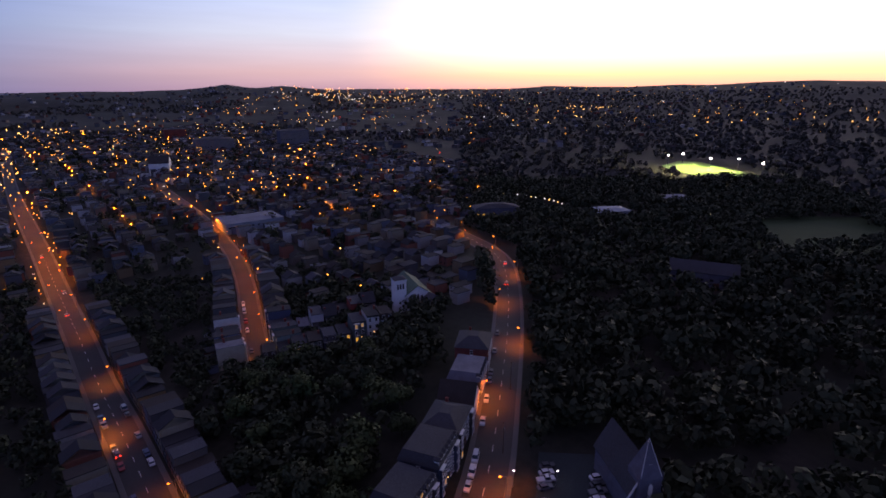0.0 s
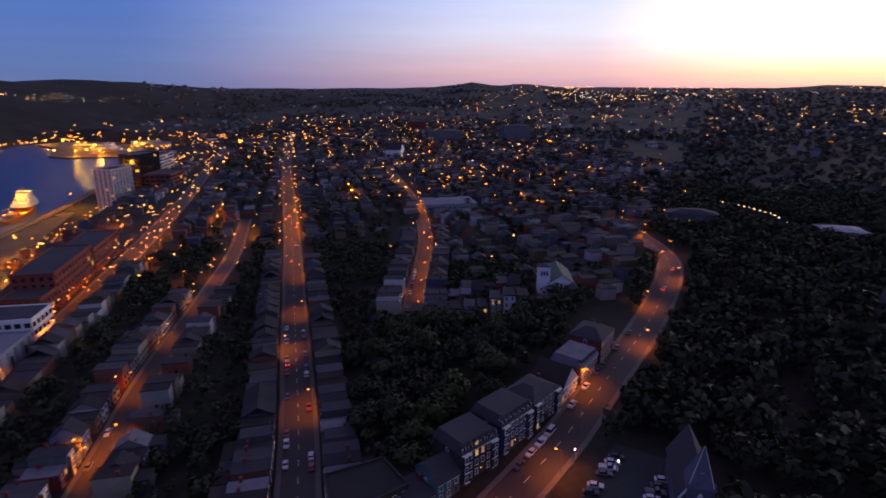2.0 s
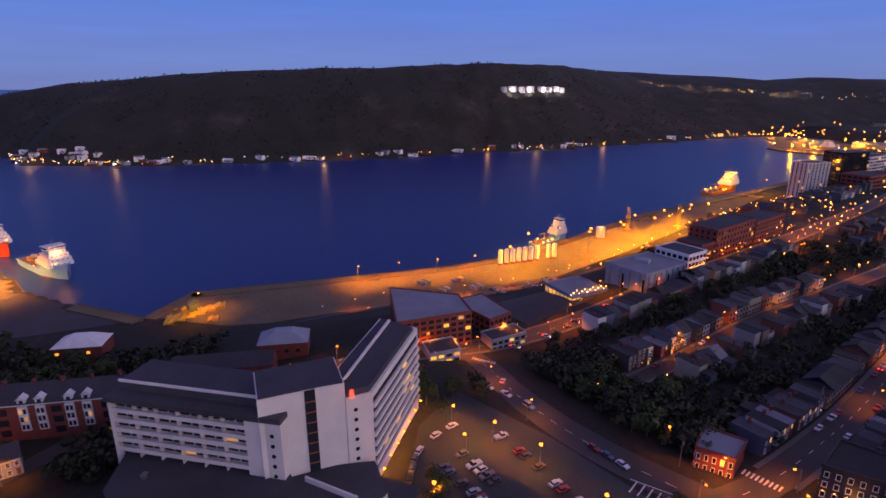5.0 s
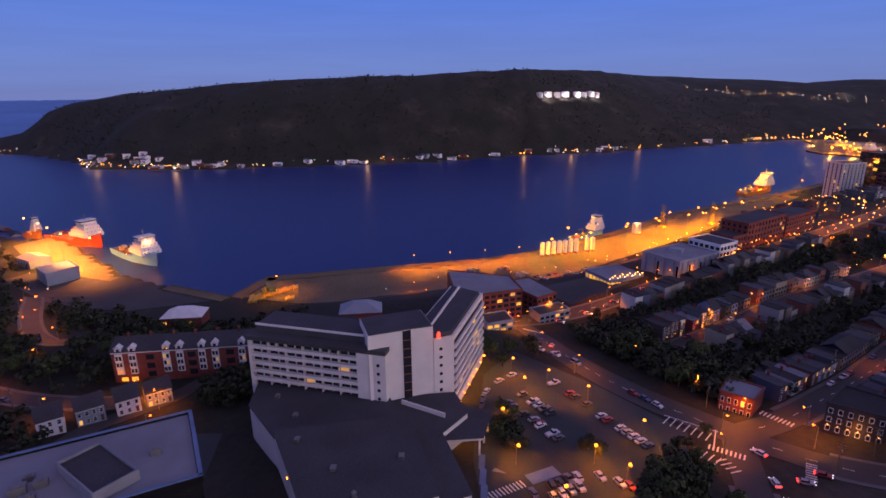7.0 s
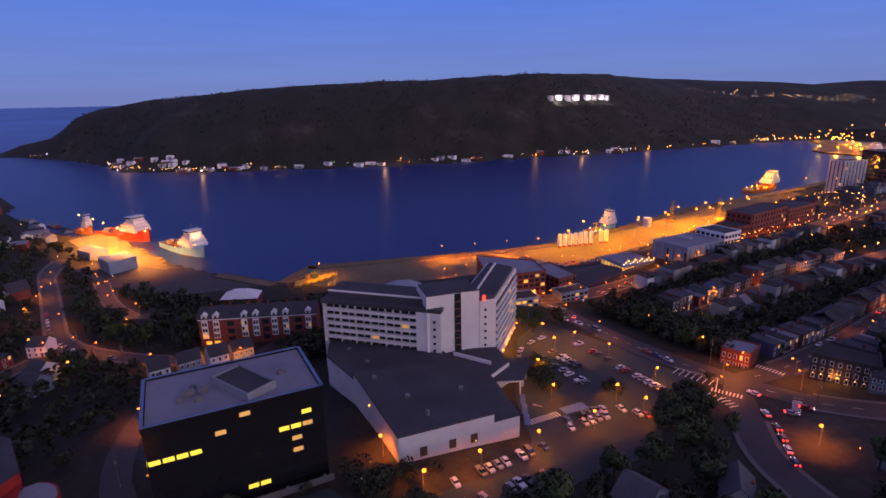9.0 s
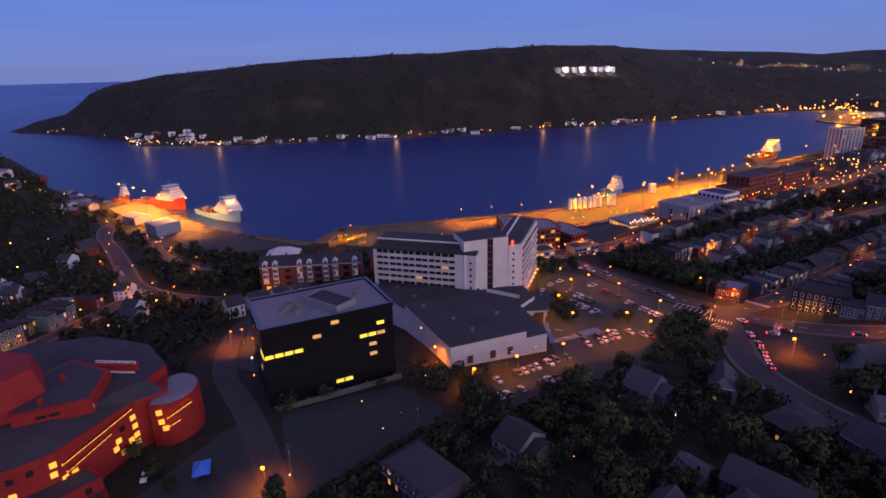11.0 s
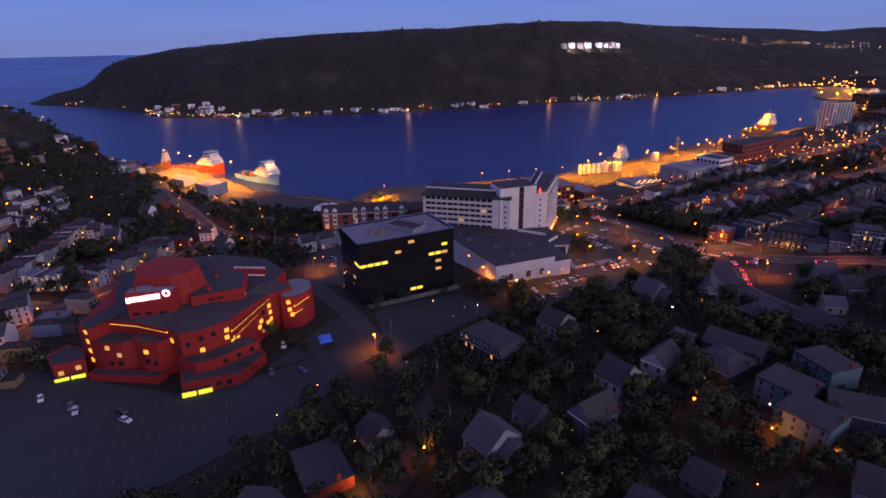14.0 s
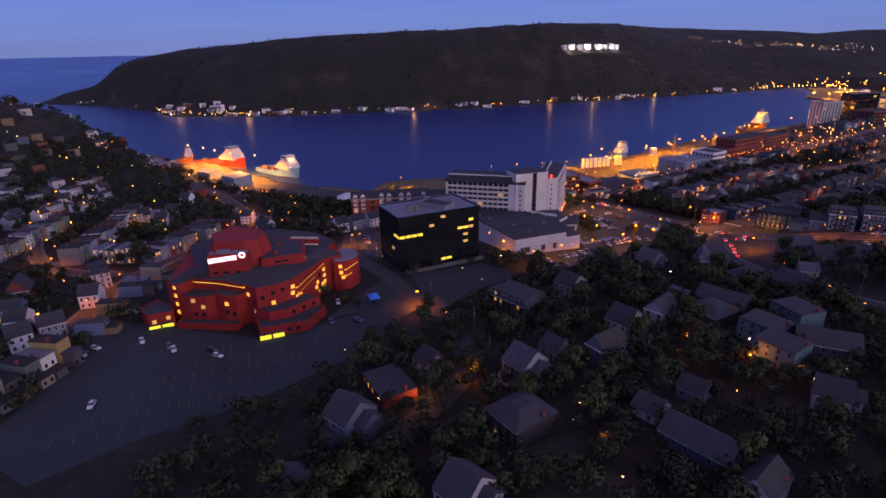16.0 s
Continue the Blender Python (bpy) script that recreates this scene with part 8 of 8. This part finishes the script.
woods("town_trees", "garden trees between the far houses", spots, 30, 1.35)
spots = []
while len(spots) < 6200:
    r, az = 700 + 2800 * nr.rand(), math.radians(nr.uniform(-45, 50))
    x, y = r * math.sin(az), r * math.cos(az)
    if hz(x, y) > 2 and lattice_noise(np.array(x), np.array(y), 240) > (-0.8 if az > 0.05 else 0.1) and not (az > 0 and 325 < x < 465 and 655 < y < 900) and (az > 0.05 or r > 1300):
        spots.append((x, y, nr.uniform(1.0, 1.8)))
woods("far_woods", "dark belts of trees far off among the houses", spots, 14, 2.7, "hazed_leaves")
spots = []
while len(spots) < 2600:
    y = nr.uniform(-1250, 900)
    x = float(np.interp(y, [p[1] for p in FAR_SHORE[::-1]], [p[0] for p in FAR_SHORE[::-1]])) - 30 - 380 * nr.rand() ** 1.2
    if lattice_noise(np.array(x), np.array(y), 60) > -0.15:
        spots.append((x, y, nr.uniform(0.3, 0.75)))
woods("hillside_scrub", "low dark scrub on the hill across the harbour", spots, 16, 1.7)
hedge = thing("hedge", "long clipped dark hedge beside the forecourt", "hedge")
hv = []
for k in range(40):
    t = k / 39
    x, y = 108 - 34 * t, -112 + 28 * t
    hv.append(leaf_cloud(60, [(0, 0, 0.9, 1.1), (0.3, 0.4, 0.7, 1.0)], 0.4) + np.array((x, y, hz(x, y), 0, 0, 0)))
part("leaves", leaf_mesh("leaves", np.concatenate(hv), M["hedge"]), None, hedge)

# ---- the rest of the town, street by street ----
U, V = np.array((-0.62, 0.785)), np.array((0.785, 0.62))
fr = random.Random(31)
lights = {"bulb_far": [], "bulb_warm": [], "bulb_white": [], "bulb_green": [], "bulb_red": []}


def bright(key, x, y, z, size=1.0):
    d = math.hypot(x - 60, y + 30)
    lights[key].append((x, y, z, (0.24 + 0.00046 * d) * size))


TOWN_LIGHT = light("town_light", "SPOT", 26000, SODIUM, 0.5)
ang = math.atan2(U[1], U[0])
far_taken = []
for row, v in enumerate((-190, -150, -95, -62, -28, 8, 34, 68, 102, 128, 150, 178, 205, 234, 262, 290, 318, 346, 372, 402, 430, 460, 490, 520, 550)):
    u = 240.0 if v < 90 else 60.0
    if v >= 150:
        u = 30.0
    while u < 1650:
        w = fr.uniform(5.5, 8.5)
        if fr.random() < 0.84:
            for side in (-1, 1):
                p = np.array((-97.0, 140.0)) + U * u + V * (v + side * 9.5 + fr.uniform(-2.5, 2.5))
                x, y = float(p[0]), float(p[1])
                if float(shore_distance(np.array(x), np.array(y), NEAR_SHORE)) > 40 and free(x, y, 4.5) and x < 20 + 0.1 * max(y - 400, 0) and not any(abs(x - a) < 7 and abs(y - b) < 7 for a, b, r in far_taken) and fr.random() < 0.86:
                    far_house(x, y, ang + (math.pi if side < 0 else 0), w, fr.uniform(8, 11), fr.choice((5.6, 6.2, 8.6, 6.0)), fr.random() < 0.35)
                    far_taken.append((x, y, 5))
        if int(u / 40) != int((u + w) / 40):
            p = np.array((-97.0, 140.0)) + U * u + V * v
            if p[0] < 60 and fr.random() < 0.32:
                bright("bulb_far" if fr.random() < 0.85 else "bulb_warm", float(p[0]), float(p[1]), hz(p[0], p[1]) + 8)
                if fr.random() < 0.6 and not (p[0] > -60 and p[1] < 340):
                    new("town_light", TOWN_LIGHT).location = (float(p[0]), float(p[1]), hz(p[0], p[1]) + 9)
        u += w + (16 if fr.random() < 0.07 else 0.3)
for k in range(1500):
    r, az = 1100 + 3000 * fr.random() ** 1.1, math.radians(fr.uniform(-52, 34))
    x, y = r * math.sin(az), r * math.cos(az)
    if hz(x, y) > 1 and not (az > 0.12 and r < 1700 and fr.random() < 0.75):
        far_house(x, y, fr.uniform(0, 3), fr.uniform(9, 22), fr.uniform(9, 14), fr.uniform(5, 10), fr.random() < 0.5)
tagged(part("far_house_walls", far_walls, M["far"]), "rows of wooden houses further off in the town", "houses", kind="stuff")
tagged(part("far_house_roofs", far_roofs, M["roof_far"]), "dark roofs of the houses further off", "roofs", kind="stuff")
tagged(part("far_house_windows", far_panes, M["glass"]), "windows of the houses further off", "windows", kind="stuff")

# ---- lights of the town and the far shore ----
# Gower and the harbour street run on to the distance
for key, a, b, step in (("gower", 660, 1360, 24), ("duckworth", 330, 1000, 16), ("harbour_drive", 200, 900, 18)):
    for s, x, y, dx, dy in along(STREETS[key][0])[2 * a:2 * b:2 * step]:
        o = fr.uniform(-9, 9)
        bright("bulb_far" if fr.random() < 0.7 else "bulb_warm", x - dy * o, y + dx * o, hz(x, y) + fr.uniform(5, 9), fr.uniform(0.5, 1.2))
for k in range(1500):
    r, az = 900 + 3500 * fr.random() ** 0.8, math.radians(fr.triangular(-50, 40, -24))
    x, y = r * math.sin(az), r * math.cos(az)
    dense = 0.5 + 0.5 * float(lattice_noise(np.array(x), np.array(y), 330))
    if hz(x, y) > 1 and not (x < -1000 and hz(x, y) > 30) and fr.random() < 0.25 + 0.75 * dense and not (az > 0.25 and r < 1300) and not (x < -1250 and y < 1500):
        bright(fr.choices(["bulb_far", "bulb_warm", "bulb_white", "bulb_green", "bulb_red"], [0.55, 0.3, 0.12, 0.015, 0.015])[0], x, y, hz(x, y) + fr.uniform(5, 12), fr.choice((0.4, 0.55, 0.7, 0.9, 1.3)))
for k in range(100):
    u, v = fr.uniform(120, 1000), fr.uniform(-180, 420)
    x, y = -97 - 0.62 * u + 0.785 * v, 140 + 0.785 * u + 0.62 * v
    if hz(x, y) > 3 and x < 40:
        bright(fr.choices(["bulb_far", "bulb_warm", "bulb_white"], [0.55, 0.35, 0.1])[0], x, y, hz(x, y) + fr.uniform(4, 9), fr.uniform(0.7, 1.3))
# bright clusters
for cx, cy, sx, sy, n, keys in [(-376, 3263, 330, 160, 70, ("bulb_white", "bulb_warm")), (-1671, 2642, 330, 170, 60, ("bulb_far",)), (-980, 1500, 120, 100, 34, ("bulb_far", "bulb_warm")), (-240, 700, 90, 70, 32, ("bulb_far",)), (-1150, 950, 220, 90, 90, ("bulb_far", "bulb_far", "bulb_warm")), (-750, 680, 90, 90, 50, ("bulb_far", "bulb_warm"))] + [(-1190, 850, 70, 35, 70, ("bulb_far", "bulb_warm")), (-1480, 1250, 260, 180, 70, ("bulb_far", "bulb_warm", "bulb_white")), (-520, 1000, 160, 120, 36, ("bulb_far", "bulb_warm")), (-430, 330, 50, 50, 24, ("bulb_far", "bulb_warm")), (243, 2090, 18, 10, 4, ("bulb_white",)), (647, 2409, 90, 30, 14, ("bulb_warm",)), (-1875, 1000, 22, 190, 60, ("bulb_white", "bulb_warm")), (1000, 1900, 500, 200, 50, ("bulb_far", "bulb_warm"))]:
    for k in range(int(n * 1.7)):
        x, y = fr.gauss(cx, sx), fr.gauss(cy, sy)
        if hz(x, y) > 1 and not (x < -900 and hz(x, y) > 26 and cx < -1100 and cx > -1800):
            bright(fr.choice(keys), x, y, hz(x, y) + 8, fr.uniform(0.8, 1.3) * (0.55 if cx < -1800 else 1.0))
# the far shore: a line of lamps low over the water
for k in range(150):
    y = fr.uniform(-1330, 860) if k > 34 else fr.uniform(-900, -590)
    sx = float(np.interp(y, [p[1] for p in FAR_SHORE[::-1]], [p[0] for p in FAR_SHORE[::-1]]))
    x = sx - fr.uniform(3, 22)
    if y < -1000 and fr.random() < 0.7:
        continue
    bright(fr.choices(["bulb_white", "bulb_warm", "bulb_far", "bulb_green"], [0.34, 0.32, 0.28, 0.06])[0], x, y, max(hz(x, y), 2) + fr.uniform(2, 7), fr.uniform(0.5, 1.15))
for key, x, y, s in (("bulb_white", -852, -612, 2.1), ("bulb_white", -872, -800, 1.6), ("bulb_white", -868, -720, 1.3), ("bulb_far", -1092, 62, 2.0), ("bulb_far", -936, -262, 1.5), ("bulb_far", -1205, 345, 2.0), ("bulb_white", -1105, 150, 1.4), ("bulb_white", -1118, 185, 1.6), ("bulb_warm", -900, -480, 1.2), ("bulb_warm", -890, -455, 1.2), ("bulb_warm", -1230, 760, 2.2), ("bulb_warm", -1150, 830, 2.4), ("bulb_far", -1180, 800, 2.4), ("bulb_white", -1120, 840, 2.0)):
    bright(key, x, y, 6.0, s)
# the path of lamps in the park, the slope to the narrows
for k in range(16):
    px, py = np.interp(k, (0, 6, 11, 15), (72, 98, 116, 124)), np.interp(k, (0, 6, 11, 15), (571, 550, 525, 491))
    bright(("bulb_warm", "bulb_white")[k % 2], float(px), float(py), hz(px, py) + 6, 1.0)
for k in range(170):
    x, y = fr.uniform(-440, 130), fr.uniform(-760, -230)
    if hz(x, y) > 3:
        bright(fr.choices(["bulb_far", "bulb_warm", "bulb_white"], [0.55, 0.3, 0.15])[0], x, y, hz(x, y) + 5.5, fr.uniform(0.5, 0.9))
for key, x, y, s in (("bulb_green", 140, 284, 1.6), ("bulb_warm", 146, 282, 1.2), ("bulb_far", 39.8, 63.2, 1.4), ("bulb_far", 51.2, 56.4, 1.4), ("bulb_far", 133.8, -19, 1.6), ("bulb_far", 158.8, -98.4, 1.3), ("bulb_white", 135.6, 1.9, 1.2), ("bulb_green", 152.8, 25.4, 1.2), ("bulb_white", 160, 11, 1.0), ("bulb_far", 81.6, 60.3, 1.3), ("bulb_red", 75.5, 47.2, 1.0), ("bulb_warm", 157, 9.1, 1.2), ("bulb_far", 154, 7, 1.2), ("bulb_warm", 121.5, -11.6, 1.0), ("bulb_far", 146.7, -2.6, 1.2), ("bulb_far", 124.1, 6.7, 1.0)):
    bright(key, x, y, hz(x, y) + 3.5, s)
for key, a, b, step in (("gower", 30, 640, 17), ("duckworth", 20, 600, 15), ("victoria", 10, 330, 19), ("harbour_drive", 20, 760, 20), ("bond", 10, 460, 19)):
    for s, x, y, dx, dy in along(STREETS[key][0])[2 * a:2 * b:2 * step]:
        o = fr.choice((-9.5, 9.5))
        bright(fr.choices(("bulb_far", "bulb_warm", "bulb_white"), (0.6, 0.3, 0.1))[0], x - dy * o, y + dx * o, hz(x, y) + fr.uniform(2.5, 6), fr.uniform(0.45, 0.9))
SLOPE_LIGHT = light("slope_light", "SPOT", 9000, SODIUM, 0.4)
for x, y in ((24, -362), (-10, -372), (-60, -400), (-100, -455), (-140, -470), (26, -317), (70, -298), (100, -280), (-30, -340), (-70, -350), (-120, -400), (0, -300), (-45, -270), (-20, -230), (130, -278), (-200, -520)):
    new("slope_light", SLOPE_LIGHT).location = (x, y, hz(x, y) + 8)
    bright("bulb_far", x, y, hz(x, y) + 8.2, 1.2)
for k in range(14):
    bright(("bulb_warm", "bulb_white")[k % 3 == 0], -203 - 12 * k / 13 + 2.5, 48 + 24 * k / 13 - 1.5, hz(-215, 70) + 3 + k % 3, 1.1)
GARDEN_LIGHT = light("garden_light", "POINT", 1000, (1.0, 0.3, 0.03), 0.3)
for x, y in ((133.8, -19), (158.8, -98.4), (125, 7), (148, -2), (156, 9), (192, -61)):
    new("garden_light", GARDEN_LIGHT).location = (x, y, hz(x, y) + 4.4)
for k in range(60):
    x, y = fr.uniform(-1560, -1400), fr.uniform(690, 1000)
    if hz(x, y) > 13:
        continue
    bright(fr.choice(("bulb_far", "bulb_warm", "bulb_warm")), x, y, max(hz(x, y), 3) + 5, fr.uniform(0.7, 1.4))
for k in range(46):
    x, y = fr.uniform(20, 230), fr.uniform(-150, 90)
    bright(fr.choices(["bulb_far", "bulb_warm", "bulb_white", "bulb_green"], [0.5, 0.3, 0.15, 0.05])[0], x, y, hz(x, y) + 3.5, fr.uniform(0.35, 0.7))
for key, pts in lights.items():
    g = Geo()
    for x, y, z, r in pts:
        g.ball(x, y, z, r)
    tagged(part("distant_lights", g, M[key]), {"bulb_far": "many small orange lights of the town", "bulb_warm": "many small yellow lights of the town", "bulb_white": "many small white lights of the town", "bulb_green": "a few small green lights", "bulb_red": "a few small red lights"}[key], "lights", kind="stuff")
SHORE_LIGHT = light("shore_light", "POINT", 3500, (1.0, 0.62, 0.2), 1.5)
for x, y in ((-1092, 62), (-1110, 170), (-1205, 345), (-936, -262), (-862, -620), (-878, -790), (-1400, 900)):
    new("shore_lamp_light", SHORE_LIGHT).location = (x - 6, y, 14)
